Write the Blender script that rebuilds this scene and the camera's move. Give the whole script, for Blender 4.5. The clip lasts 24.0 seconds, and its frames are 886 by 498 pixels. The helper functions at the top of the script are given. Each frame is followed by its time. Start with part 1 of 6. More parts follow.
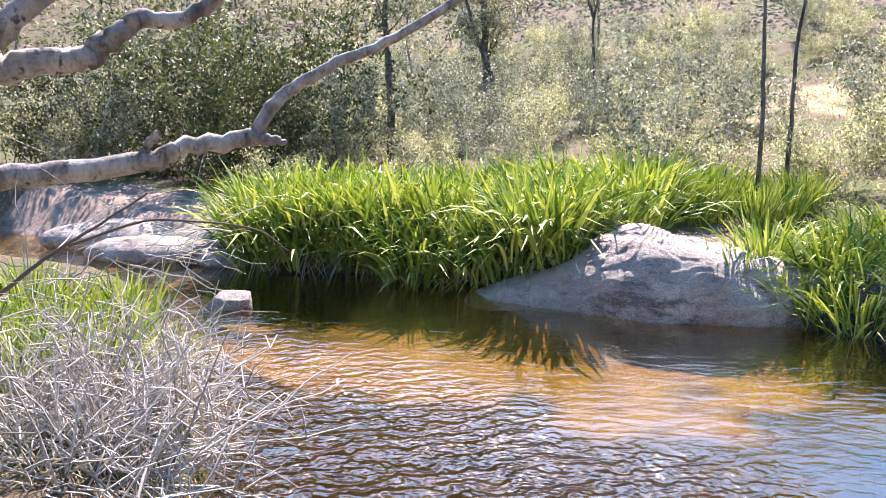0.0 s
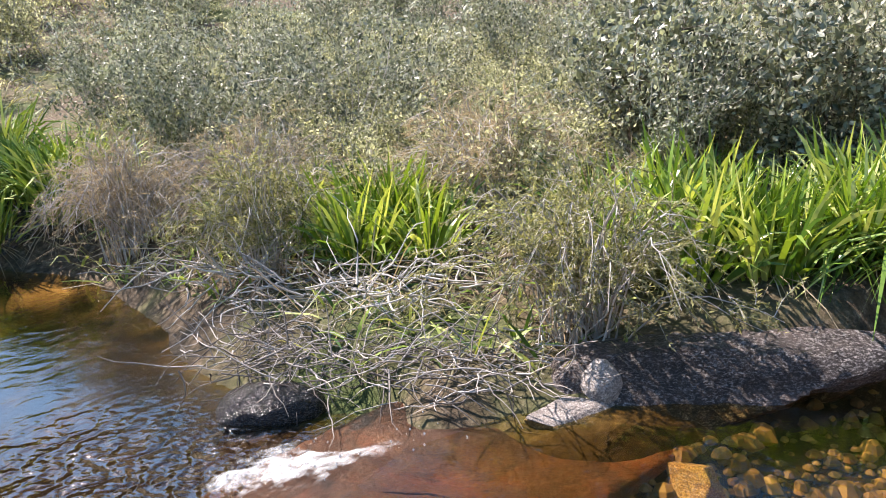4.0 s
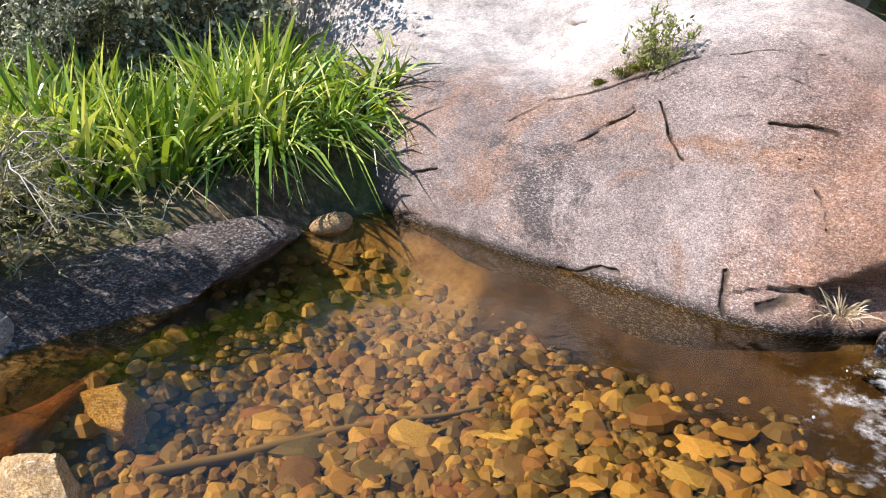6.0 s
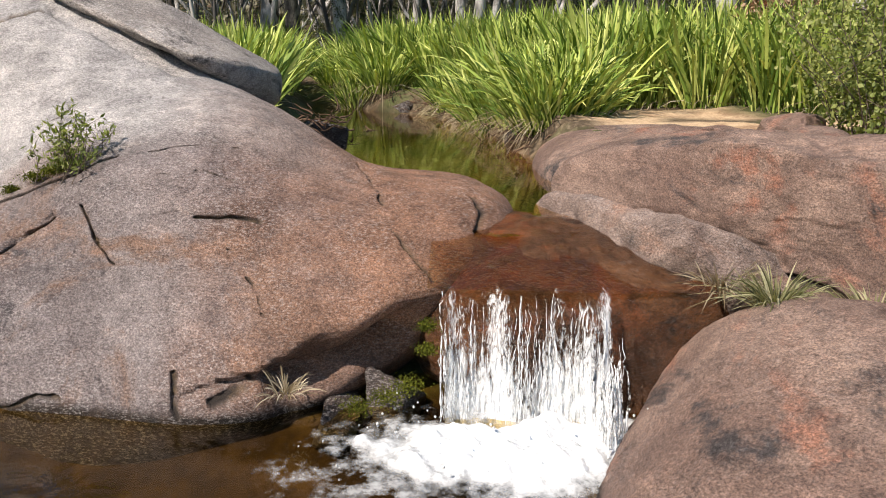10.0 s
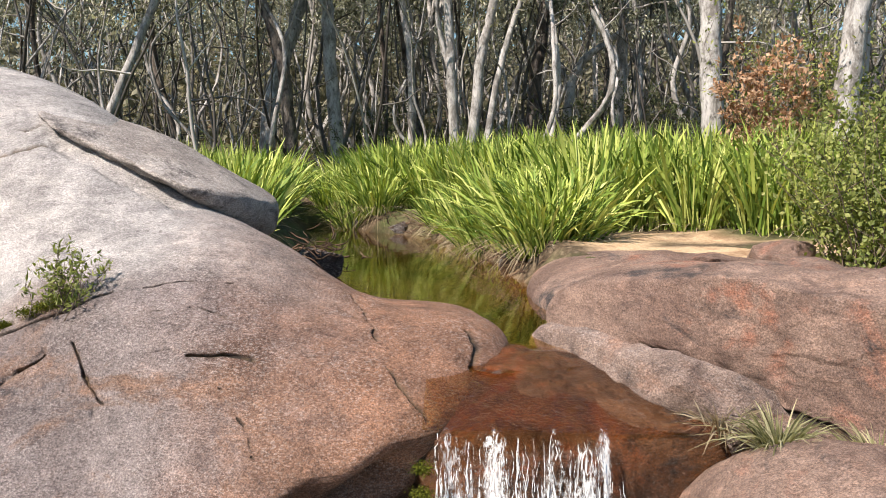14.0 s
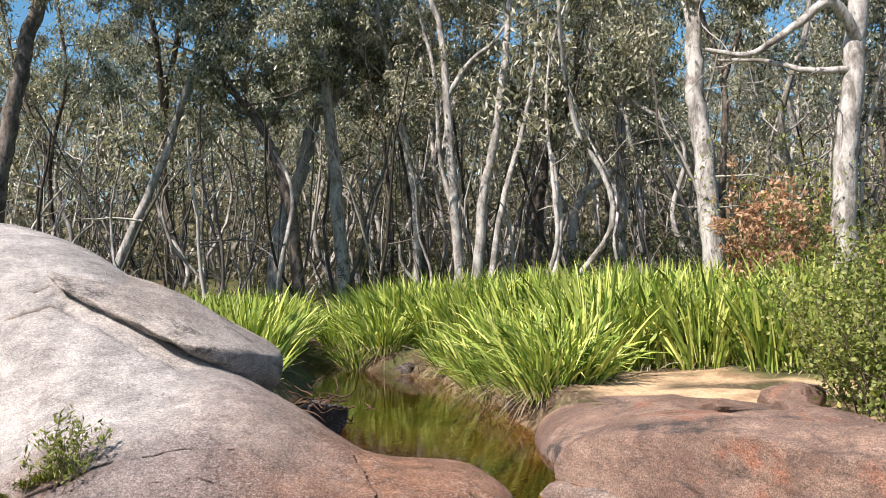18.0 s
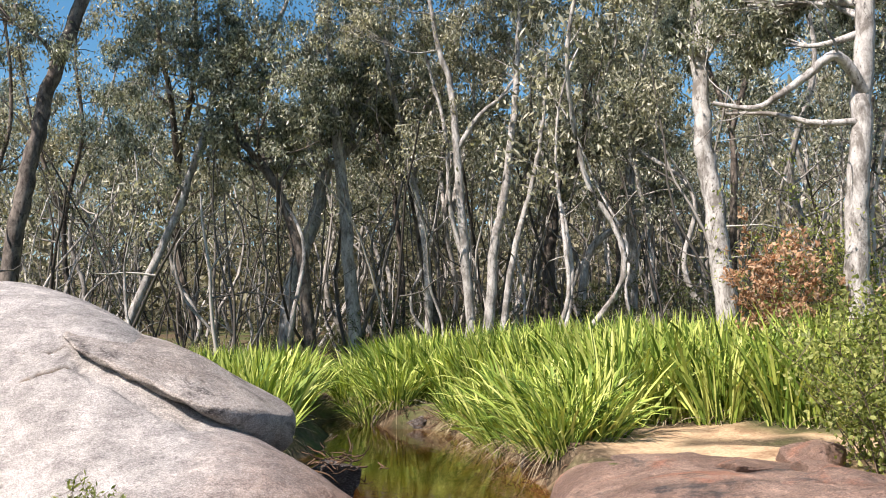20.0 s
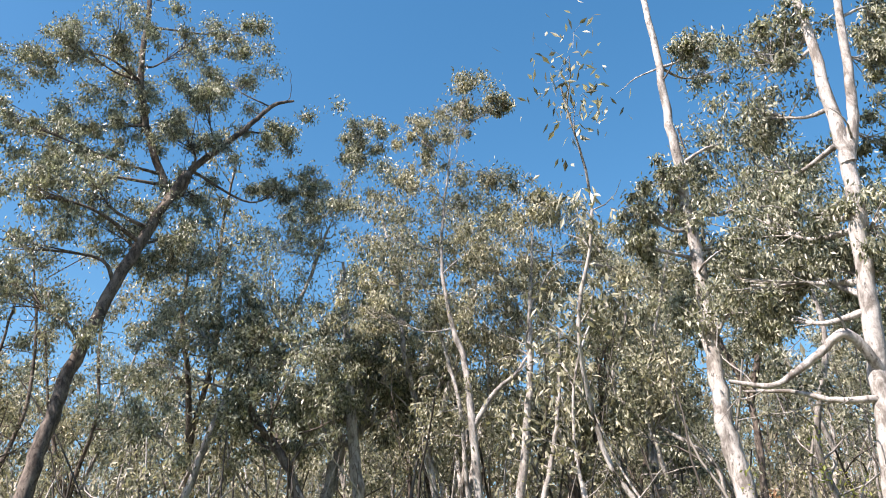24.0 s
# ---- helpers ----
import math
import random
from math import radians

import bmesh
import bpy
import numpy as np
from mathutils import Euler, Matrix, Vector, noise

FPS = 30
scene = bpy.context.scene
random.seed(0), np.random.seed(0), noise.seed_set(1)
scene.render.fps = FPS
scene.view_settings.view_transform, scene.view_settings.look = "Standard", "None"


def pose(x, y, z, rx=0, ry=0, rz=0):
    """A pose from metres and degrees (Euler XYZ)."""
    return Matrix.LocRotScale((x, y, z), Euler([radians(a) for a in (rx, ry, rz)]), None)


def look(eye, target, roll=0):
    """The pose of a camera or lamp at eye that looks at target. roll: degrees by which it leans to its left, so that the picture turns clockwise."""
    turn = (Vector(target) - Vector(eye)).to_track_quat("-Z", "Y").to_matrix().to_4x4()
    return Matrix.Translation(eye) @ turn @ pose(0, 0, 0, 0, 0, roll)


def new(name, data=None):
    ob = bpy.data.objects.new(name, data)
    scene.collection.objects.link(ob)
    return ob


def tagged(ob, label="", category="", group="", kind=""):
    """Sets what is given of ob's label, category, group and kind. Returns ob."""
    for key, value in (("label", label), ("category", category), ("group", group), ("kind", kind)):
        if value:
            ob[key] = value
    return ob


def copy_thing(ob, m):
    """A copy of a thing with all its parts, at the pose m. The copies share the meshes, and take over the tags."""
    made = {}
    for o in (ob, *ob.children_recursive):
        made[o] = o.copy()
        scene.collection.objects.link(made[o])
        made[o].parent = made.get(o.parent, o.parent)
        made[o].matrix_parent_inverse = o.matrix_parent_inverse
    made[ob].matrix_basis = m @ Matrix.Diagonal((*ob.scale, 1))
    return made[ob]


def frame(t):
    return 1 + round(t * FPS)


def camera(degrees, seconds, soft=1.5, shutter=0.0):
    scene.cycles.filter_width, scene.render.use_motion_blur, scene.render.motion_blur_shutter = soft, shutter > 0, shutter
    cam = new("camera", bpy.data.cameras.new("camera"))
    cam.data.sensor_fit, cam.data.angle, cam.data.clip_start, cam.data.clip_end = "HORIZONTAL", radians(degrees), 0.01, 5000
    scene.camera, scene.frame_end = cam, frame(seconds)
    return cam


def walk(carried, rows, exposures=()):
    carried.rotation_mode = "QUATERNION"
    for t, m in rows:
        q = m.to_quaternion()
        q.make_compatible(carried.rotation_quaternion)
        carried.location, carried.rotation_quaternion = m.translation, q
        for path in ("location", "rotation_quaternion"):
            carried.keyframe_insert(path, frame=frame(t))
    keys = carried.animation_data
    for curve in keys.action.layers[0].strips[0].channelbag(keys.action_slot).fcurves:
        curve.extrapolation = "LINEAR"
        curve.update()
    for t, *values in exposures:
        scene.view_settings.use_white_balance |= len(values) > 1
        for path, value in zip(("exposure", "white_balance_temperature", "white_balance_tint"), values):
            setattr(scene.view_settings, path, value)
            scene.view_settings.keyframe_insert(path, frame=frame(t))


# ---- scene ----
LENS = 57.29
cam = camera(LENS, 24.0, soft=1.0)
PATH = [
    (0.0, 0.081, -0.034, 1.760, 82.05, -0.58, 5.51),
    (0.5, 0.098, -0.050, 1.752, 81.39, -0.07, 0.73),
    (1.0, 0.117, -0.076, 1.751, 80.99, 0.06, -4.24),
    (1.5, 0.124, -0.106, 1.762, 79.98, -0.28, -10.58),
    (3.5, 0.298, -0.150, 1.758, 77.22, -0.02, -47.52),
    (4.0, 0.326, -0.154, 1.744, 76.68, 0.53, -55.53),
    (4.5, 0.336, -0.131, 1.727, 74.80, 0.85, -66.22),
    (5.0, 0.351, -0.153, 1.711, 71.67, 1.19, -77.27),
    (5.5, 0.388, -0.274, 1.693, 70.56, 1.35, -87.18),
    (6.0, 0.448, -0.340, 1.690, 70.22, 0.56, -95.93),
    (6.5, 0.469, -0.338, 1.696, 70.07, 0.33, -103.30),
    (7.0, 0.494, -0.367, 1.710, 69.99, 0.53, -109.43),
    (7.5, 0.500, -0.399, 1.685, 70.19, -0.25, -116.06),
    (8.0, 0.489, -0.433, 1.675, 70.40, -1.28, -122.03),
    (8.5, 0.492, -0.478, 1.684, 70.79, -0.41, -124.79),
    (9.0, 0.475, -0.545, 1.686, 72.03, 0.64, -127.49),
    (9.5, 0.480, -0.597, 1.686, 74.61, 0.16, -131.09),
    (10.0, 0.486, -0.627, 1.701, 76.46, -0.39, -132.09),
    (10.5, 0.490, -0.637, 1.711, 78.54, -0.63, -132.06),
    (12.5, 0.482, -0.658, 1.762, 81.35, -0.26, -132.35),
    (13.0, 0.490, -0.660, 1.784, 82.78, -0.19, -132.42),
    (13.5, 0.496, -0.659, 1.806, 83.47, -0.26, -132.45),
    (14.0, 0.509, -0.649, 1.827, 84.35, -0.16, -132.49),
    (14.5, 0.510, -0.643, 1.851, 85.35, -0.23, -132.52),
    (15.0, 0.520, -0.630, 1.865, 86.66, -0.15, -132.63),
    (15.5, 0.517, -0.627, 1.898, 87.48, 0.05, -132.47),
    (16.0, 0.510, -0.632, 1.916, 88.83, 0.36, -132.45),
    (16.5, 0.495, -0.646, 1.941, 89.94, 0.74, -132.27),
    (17.0, 0.475, -0.656, 1.965, 91.30, 0.78, -132.10),
    (17.5, 0.466, -0.665, 1.990, 92.42, 1.00, -132.06),
    (19.5, 0.454, -0.637, 2.072, 95.90, 1.48, -131.38),
    (20.0, 0.452, -0.631, 2.093, 96.78, 1.57, -131.19),
    (20.5, 0.452, -0.621, 2.110, 98.53, 1.48, -130.88),
    (21.0, 0.446, -0.623, 2.118, 102.50, 1.47, -130.78),
    (21.5, 0.447, -0.620, 2.133, 103.69, 1.53, -130.65),
    (22.0, 0.450, -0.623, 2.142, 106.53, 1.70, -130.44),
    (22.5, 0.438, -0.608, 2.181, 108.93, 1.85, -130.22),
    (23.0, 0.434, -0.615, 2.207, 110.73, 1.95, -130.03),
    (23.5, 0.434, -0.626, 2.233, 113.50, 2.05, -130.02),
    (24.0, 0.426, -0.621, 2.245, 115.76, 1.99, -129.97),
]
EXPOSURES = [(0.0, 1.78, 6550, 26), (1.5, 1.84, 6550, 26), (3.5, 1.35, 6600, 22), (5.0, 1.35, 6650, 20), (7.0, 0.9, 6550, 17), (9.0, 0.5, 6850, 16),
             (10.5, 0.47, 6900, 15), (14.0, 0.72, 6900, 16), (17.5, 0.8, 6900, 17), (21.0, 0.9, 6900, 19), (24.0, 1.15, 6950, 22)]
walk(cam, [(r[0], pose(*r[1:])) for r in PATH], EXPOSURES)

# ---- daylight ----
SUN_TURN, SUN_RISE = 2.0, 49.0  # degrees east of +y, degrees above the horizon
sun_way = Vector((math.sin(radians(SUN_TURN)) * math.cos(radians(SUN_RISE)),
                  math.cos(radians(SUN_TURN)) * math.cos(radians(SUN_RISE)), math.sin(radians(SUN_RISE))))
sun = new("sun", bpy.data.lights.new("sun", "SUN"))
sun.data.energy, sun.data.angle, sun.data.color = 5.0, radians(0.55), (1.0, 0.945, 0.855)
sun.matrix_world = look(sun_way * 60, (0, 0, 0))
world = bpy.data.worlds.new("world")
scene.world = world
world.use_nodes = True
wn = world.node_tree
sky = wn.nodes.new("ShaderNodeTexSky")
sky.sky_type, sky.sun_disc = "NISHITA", False
sky.sun_elevation, sky.sun_rotation = radians(SUN_RISE), radians(SUN_TURN)
sky.air_density, sky.dust_density, sky.ozone_density = 1.2, 1.0, 3.0
rich = wn.nodes.new("ShaderNodeHueSaturation")
rich.inputs["Saturation"].default_value, rich.inputs["Value"].default_value = 1.32, 1.5
rich.inputs["Hue"].default_value = 0.488
wn.links.new(sky.outputs[0], rich.inputs["Color"])
wn.links.new(rich.outputs[0], wn.nodes["Background"].inputs[0])
wn.nodes["Background"].inputs[1].default_value = 0.064

# ---- materials ----


class Nodes:
    """Short hand for building one node material."""

    def __init__(self, name):
        self.m = bpy.data.materials.new(name)
        self.m.use_nodes = True
        self.t = self.m.node_tree
        self.bsdf = self.t.nodes["Principled BSDF"]
        self.out = self.t.nodes["Material Output"]
        self.co = self.t.nodes.new("ShaderNodeTexCoord").outputs["Object"]

    def add(self, kind, **values):
        n = self.t.nodes.new("ShaderNode" + kind)
        for k, v in values.items():
            n.inputs[k.replace("_", " ")].default_value = v
        return n

    def link(self, a, b):
        self.t.links.new(a, b)

    def stretch(self, x, y, z):
        n = self.add("Mapping")
        n.inputs["Scale"].default_value = (x, y, z)
        self.link(self.co, n.inputs["Vector"])
        return n.outputs[0]

    def noise(self, scale, detail=4.0, rough=0.6, co=None, warp=0.0):
        n = self.add("TexNoise", Scale=scale, Detail=detail, Roughness=rough, Distortion=warp)
        self.link(co or self.co, n.inputs["Vector"])
        return n.outputs[0]

    def voronoi(self, scale, co=None):
        n = self.add("TexVoronoi", Scale=scale)
        self.link(co or self.co, n.inputs["Vector"])
        return n.outputs["Distance"]

    def ramp(self, fac, stops):
        n = self.t.nodes.new("ShaderNodeValToRGB")
        el = n.color_ramp.elements
        while len(el) < len(stops):
            el.new(0.5)
        for e, (p, c) in zip(el, stops):
            e.position = p
            e.color = (*c, 1) if len(c) == 3 else c
        self.link(fac, n.inputs[0])
        return n.outputs[0]

    def grey(self, fac, lo, hi):
        return self.ramp(fac, [(lo, (0, 0, 0)), (hi, (1, 1, 1))])

    def mix(self, fac, a, b, how="MIX"):
        n = self.t.nodes.new("ShaderNodeMix")
        n.data_type, n.blend_type = "RGBA", how
        for sock, v in ((n.inputs["Factor"], fac), (n.inputs[6], a), (n.inputs[7], b)):
            if isinstance(v, (int, float)):
                sock.default_value = v
            elif isinstance(v, tuple):
                sock.default_value = (*v, 1)
            else:
                self.link(v, sock)
        return n.outputs[2]

    def bump(self, height, strength, distance, after=None):
        n = self.add("Bump", Strength=strength, Distance=distance)
        self.link(height, n.inputs["Height"])
        if after:
            self.link(after, n.inputs["Normal"])
        return n.outputs[0]

    def random(self):
        return self.t.nodes.new("ShaderNodeObjectInfo").outputs["Random"]

    def island(self):
        return self.t.nodes.new("ShaderNodeNewGeometry").outputs["Random Per Island"]

    def done(self, color, rough=0.8, normal=None, spec=0.4):
        for sock, v in ((self.bsdf.inputs["Base Color"], color), (self.bsdf.inputs["Roughness"], rough),
                        (self.bsdf.inputs["Specular IOR Level"], spec)):
            if isinstance(v, tuple):
                sock.default_value = (*v, 1)
            elif isinstance(v, (int, float)):
                sock.default_value = v
            else:
                self.link(v, sock)
        if normal:
            self.link(normal, self.bsdf.inputs["Normal"])
        return self.m


def granite(name, pale, mid, stain, dark, stain_lo=0.5, stain_hi=0.68, rough=0.75, spec=0.35, lit_and_stain=(), algae=False, seams=False, fleck=0.5):
    """Weathered granite: mottled patches, iron stain, short pale mineral flecks, cracks."""
    n = Nodes(name)
    base = n.mix(n.grey(n.noise(0.8, 7, 0.66, warp=0.5), 0.43, 0.58), mid, pale)
    st = n.noise(0.75, 8, 0.72, n.stretch(1.0, 0.7, 1.6), 0.8)
    base = n.mix(n.grey(st, stain_lo, stain_hi), base, stain)
    dk = n.noise(1.5, 9, 0.74, n.stretch(0.8, 0.9, 1.4), 0.5)
    base = n.mix(n.grey(dk, 0.54, 0.62), base, dark)
    for colour, start, way, reach in lit_and_stain:  # another colour beyond a line: real weathering, and sunlit brightness painted in
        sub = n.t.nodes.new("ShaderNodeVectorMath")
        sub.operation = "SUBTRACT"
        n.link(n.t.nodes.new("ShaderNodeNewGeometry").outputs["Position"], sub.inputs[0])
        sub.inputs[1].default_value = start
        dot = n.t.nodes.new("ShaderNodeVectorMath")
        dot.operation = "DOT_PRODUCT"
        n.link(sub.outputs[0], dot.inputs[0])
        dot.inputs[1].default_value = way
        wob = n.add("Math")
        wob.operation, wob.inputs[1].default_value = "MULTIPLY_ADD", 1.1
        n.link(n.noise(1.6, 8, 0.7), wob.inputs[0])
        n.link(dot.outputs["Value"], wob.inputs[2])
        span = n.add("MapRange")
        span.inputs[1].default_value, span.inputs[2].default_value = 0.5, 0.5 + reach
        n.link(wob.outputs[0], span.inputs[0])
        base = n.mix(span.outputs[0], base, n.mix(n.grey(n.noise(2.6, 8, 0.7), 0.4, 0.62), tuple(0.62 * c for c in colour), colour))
    if algae:  # dark growth on rock that stays under water
        place = n.add("SeparateXYZ")
        n.link(n.t.nodes.new("ShaderNodeNewGeometry").outputs["Position"], place.inputs[0])
        wave = n.add("Math")
        wave.operation, wave.inputs[1].default_value = "MULTIPLY_ADD", -0.06
        n.link(n.noise(6, 4), wave.inputs[0])
        n.link(place.outputs[2], wave.inputs[2])
        deep = n.add("MapRange")
        deep.inputs[1].default_value, deep.inputs[2].default_value = 0.035, -0.01
        n.link(wave.outputs[0], deep.inputs[0])
        base = n.mix(deep.outputs[0], base, n.mix(n.grey(n.noise(4, 6, 0.7), 0.4, 0.65), (0.007, 0.004, 0.002), (0.03, 0.016, 0.007)))
    blot = n.noise(6.0, 10, 0.78, n.stretch(0.8, 0.8, 1.7), 0.7)
    base = n.mix(0.95, base, n.ramp(blot, [(0.34, (0.5, 0.48, 0.48)), (0.46, (0.94, 0.93, 0.93)), (0.54, (1.06, 1.05, 1.04)), (0.66, (1.5, 1.45, 1.4))]), "MULTIPLY")
    # foliation: short pale dashes and dark gaps that lie along the rock's layers
    streaks = n.noise(58, 5, 0.75, n.stretch(0.75, 0.75, 2.2), 0.4)
    patchy = n.grey(n.noise(1.7, 5, 0.7), 0.42, 0.6)
    base = n.mix(n.mix(n.grey(streaks, 0.53, 0.57), (0, 0, 0), n.mix(patchy, (fleck * 0.35,) * 3, (fleck,) * 3)), base, (0.70, 0.66, 0.63))
    base = n.mix(0.95, base, n.ramp(streaks, [(0.38, (0.58, 0.56, 0.55)), (0.47, (0.98, 0.98, 0.98))]), "MULTIPLY")
    grain = n.noise(110, 3, 0.8)
    base = n.mix(0.8, base, n.ramp(grain, [(0.36, (0.4, 0.38, 0.38)), (0.5, (1, 1, 1)), (0.62, (1.75, 1.7, 1.66))]), "MULTIPLY")
    flakes = n.voronoi(3.4, n.stretch(1.0, 1.0, 2.2))
    b0 = n.bump(n.noise(2.0, 8, 0.66, n.stretch(1, 1, 1.6), 0.4), 0.6, 0.10)
    b0 = n.bump(n.grey(n.noise(3.6, 9, 0.72, n.stretch(1, 1, 2.4), 0.6), 0.44, 0.5), 0.35, 0.02, b0)
    b1 = n.bump(n.noise(8, 9, 0.72, n.stretch(1, 1, 1.8), 0.3), 0.6, 0.04, b0)
    b1 = n.bump(flakes, 0.25, 0.04, b1)
    b2 = n.bump(streaks, 0.7, 0.02, b1)
    b2 = n.bump(grain, 0.6, 0.005, b2)
    # cracks: the shade of their depth is painted dark, mixed with dirty brown
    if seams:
        shade_and_dirt = n.t.nodes.new("ShaderNodeAttribute")
        shade_and_dirt.attribute_name = "kind"
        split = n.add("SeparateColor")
        n.link(shade_and_dirt.outputs["Color"], split.inputs[0])
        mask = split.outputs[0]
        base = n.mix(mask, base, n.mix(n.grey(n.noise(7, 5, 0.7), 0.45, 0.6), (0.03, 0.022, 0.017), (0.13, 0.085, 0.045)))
    return n.done(base, rough, b2, spec)


def pebble_stone():
    n = Nodes("river_stone")
    hue = n.ramp(n.random(), [(0.0, (0.13, 0.08, 0.04)), (0.15, (0.24, 0.145, 0.06)), (0.3, (0.34, 0.225, 0.085)), (0.42, (0.07, 0.06, 0.042)),
                              (0.55, (0.22, 0.095, 0.055)), (0.7, (0.05, 0.047, 0.037)), (0.82, (0.15, 0.11, 0.055)), (0.92, (0.40, 0.30, 0.12)), (1.0, (0.17, 0.11, 0.055))])
    v = n.noise(14, 5, 0.65)
    c = n.mix(0.75, hue, n.ramp(v, [(0.3, (0.45, 0.4, 0.35)), (0.5, (1, 1, 1)), (0.7, (1.3, 1.25, 1.1))]), "MULTIPLY")
    return n.done(c, 0.55, n.bump(n.noise(40, 5), 0.4, 0.006))


def leafy(name, colours, through_colour, share=0.4, rough=0.45, spec=0.5, length_scale=1.0):
    """Leaf with light shining through it; every leaf its own shade."""
    n = Nodes(name)
    c = n.ramp(n.island(), [(i / max(1, len(colours) - 1), k) for i, k in enumerate(colours)])
    c = n.mix(0.5, c, n.ramp(n.noise(1.1, 3), [(0.32, (0.48, 0.5, 0.48)), (0.66, (1.5, 1.45, 1.35))]), "MULTIPLY")
    m = n.done(c, rough, None, spec)
    tr = n.add("BsdfTranslucent")
    n.link(n.mix(1.0, c, through_colour, "MULTIPLY"), tr.inputs[0])
    mx = n.add("MixShader")
    mx.inputs[0].default_value = share
    n.link(n.bsdf.outputs[0], mx.inputs[1])
    n.link(tr.outputs[0], mx.inputs[2])
    n.link(mx.outputs[0], n.out.inputs[0])
    return m


def bark(name, pale, dark, lo=0.42, hi=0.6, deep=0.02):
    """Smooth gum bark: shed in patches, with fine upright streaks and small scars."""
    n = Nodes(name)
    shed = n.noise(3.4, 7, 0.72, n.stretch(1.5, 1.5, 0.7), 0.6)
    c = n.mix(n.grey(shed, lo, hi), dark, pale)
    scars = n.noise(15, 5, 0.7, n.stretch(1, 1, 0.6))
    c = n.mix(n.grey(scars, 0.58, 0.66), c, tuple(0.6 * d for d in dark))
    fine = n.noise(34, 4, 0.7, n.stretch(1, 1, 0.35))
    c = n.mix(0.6, c, n.ramp(fine, [(0.32, (0.55, 0.54, 0.53)), (0.52, (1, 1, 1))]), "MULTIPLY")
    return n.done(c, 0.85, n.bump(fine, 0.7, deep * 0.8, n.bump(shed, 0.5, deep)), 0.2)


def twiggy(name, a, b, even=0.0):
    """Each twig its own shade from a to b; even: the share that stays near a."""
    n = Nodes(name)
    return n.done(n.ramp(n.island(), [(0.0, a), (even, tuple(0.8 * p + 0.2 * q for p, q in zip(a, b))), (1.0, b)]), 0.8, None, 0.25)


def water(name, tint, ripple_scale, ripple, streaky, strength, steep=5.0, waves=None, most=0.97):
    """Clear tannin-brown water: tinted see-through, mirror gloss by Fresnel, rippled. waves: turn of the crests, crests a metre, height, and where wind ripples end (y)."""
    n = Nodes(name)
    w1 = n.noise(ripple_scale, 3, 0.5, n.stretch(*streaky), 1.2)
    w2 = n.noise(ripple_scale * 3.1, 2, 0.5, n.stretch(*streaky), 0.6)
    nb = n.bump(w2, strength * 0.6, ripple * 0.35, n.bump(w1, strength, ripple))
    if waves:
        turn, count, high, end = waves
        lay = n.add("Mapping")
        lay.inputs["Rotation"].default_value = (0, 0, radians(turn))
        n.link(n.co, lay.inputs["Vector"])
        crest = n.add("TexWave", Scale=count * 0.314, Distortion=12.0, Detail=3.0, Detail_Scale=1.8, Detail_Roughness=0.6)
        n.link(lay.outputs[0], crest.inputs["Vector"])
        place = n.add("SeparateXYZ")
        n.link(n.co, place.inputs[0])
        drift = n.add("Math")
        drift.operation, drift.inputs[1].default_value = "MULTIPLY_ADD", 3.0
        n.link(n.noise(0.5, 4, 0.6), drift.inputs[0])
        along = n.add("Math")
        along.operation, along.inputs[1].default_value = "MULTIPLY_ADD", 0.8
        n.link(place.outputs[0], along.inputs[0])
        n.link(place.outputs[1], along.inputs[2])
        n.link(along.outputs[0], drift.inputs[2])
        calm = n.add("MapRange")
        calm.inputs[1].default_value, calm.inputs[2].default_value = end + 2.4, end + 0.6
        n.link(drift.outputs[0], calm.inputs[0])
        rough = n.mix(calm.outputs[0], (0.5, 0.5, 0.5), crest.outputs["Fac"])
        nb = n.bump(rough, 1.0, high, nb)
    tr = n.add("BsdfTransparent")
    tr.inputs[0].default_value = (*tint, 1)
    gl = n.add("BsdfGlossy", Roughness=0.03)
    gl.inputs[0].default_value = (1, 1, 1, 1)
    n.link(nb, gl.inputs["Normal"])
    lw = n.add("LayerWeight", Blend=0.5)
    n.link(nb, lw.inputs["Normal"])
    power = n.add("Math")
    power.operation, power.inputs[1].default_value = "POWER", steep
    n.link(lw.outputs["Facing"], power.inputs[0])
    gloss = n.add("Math")
    gloss.operation, gloss.inputs[1].default_value, gloss.inputs[2].default_value = "MULTIPLY_ADD", most, 0.025
    n.link(power.outputs[0], gloss.inputs[0])
    mx = n.add("MixShader")
    n.link(gloss.outputs[0], mx.inputs[0])
    n.link(tr.outputs[0], mx.inputs[1])
    n.link(gl.outputs[0], mx.inputs[2])
    n.link(mx.outputs[0], n.out.inputs[0])
    return n.m


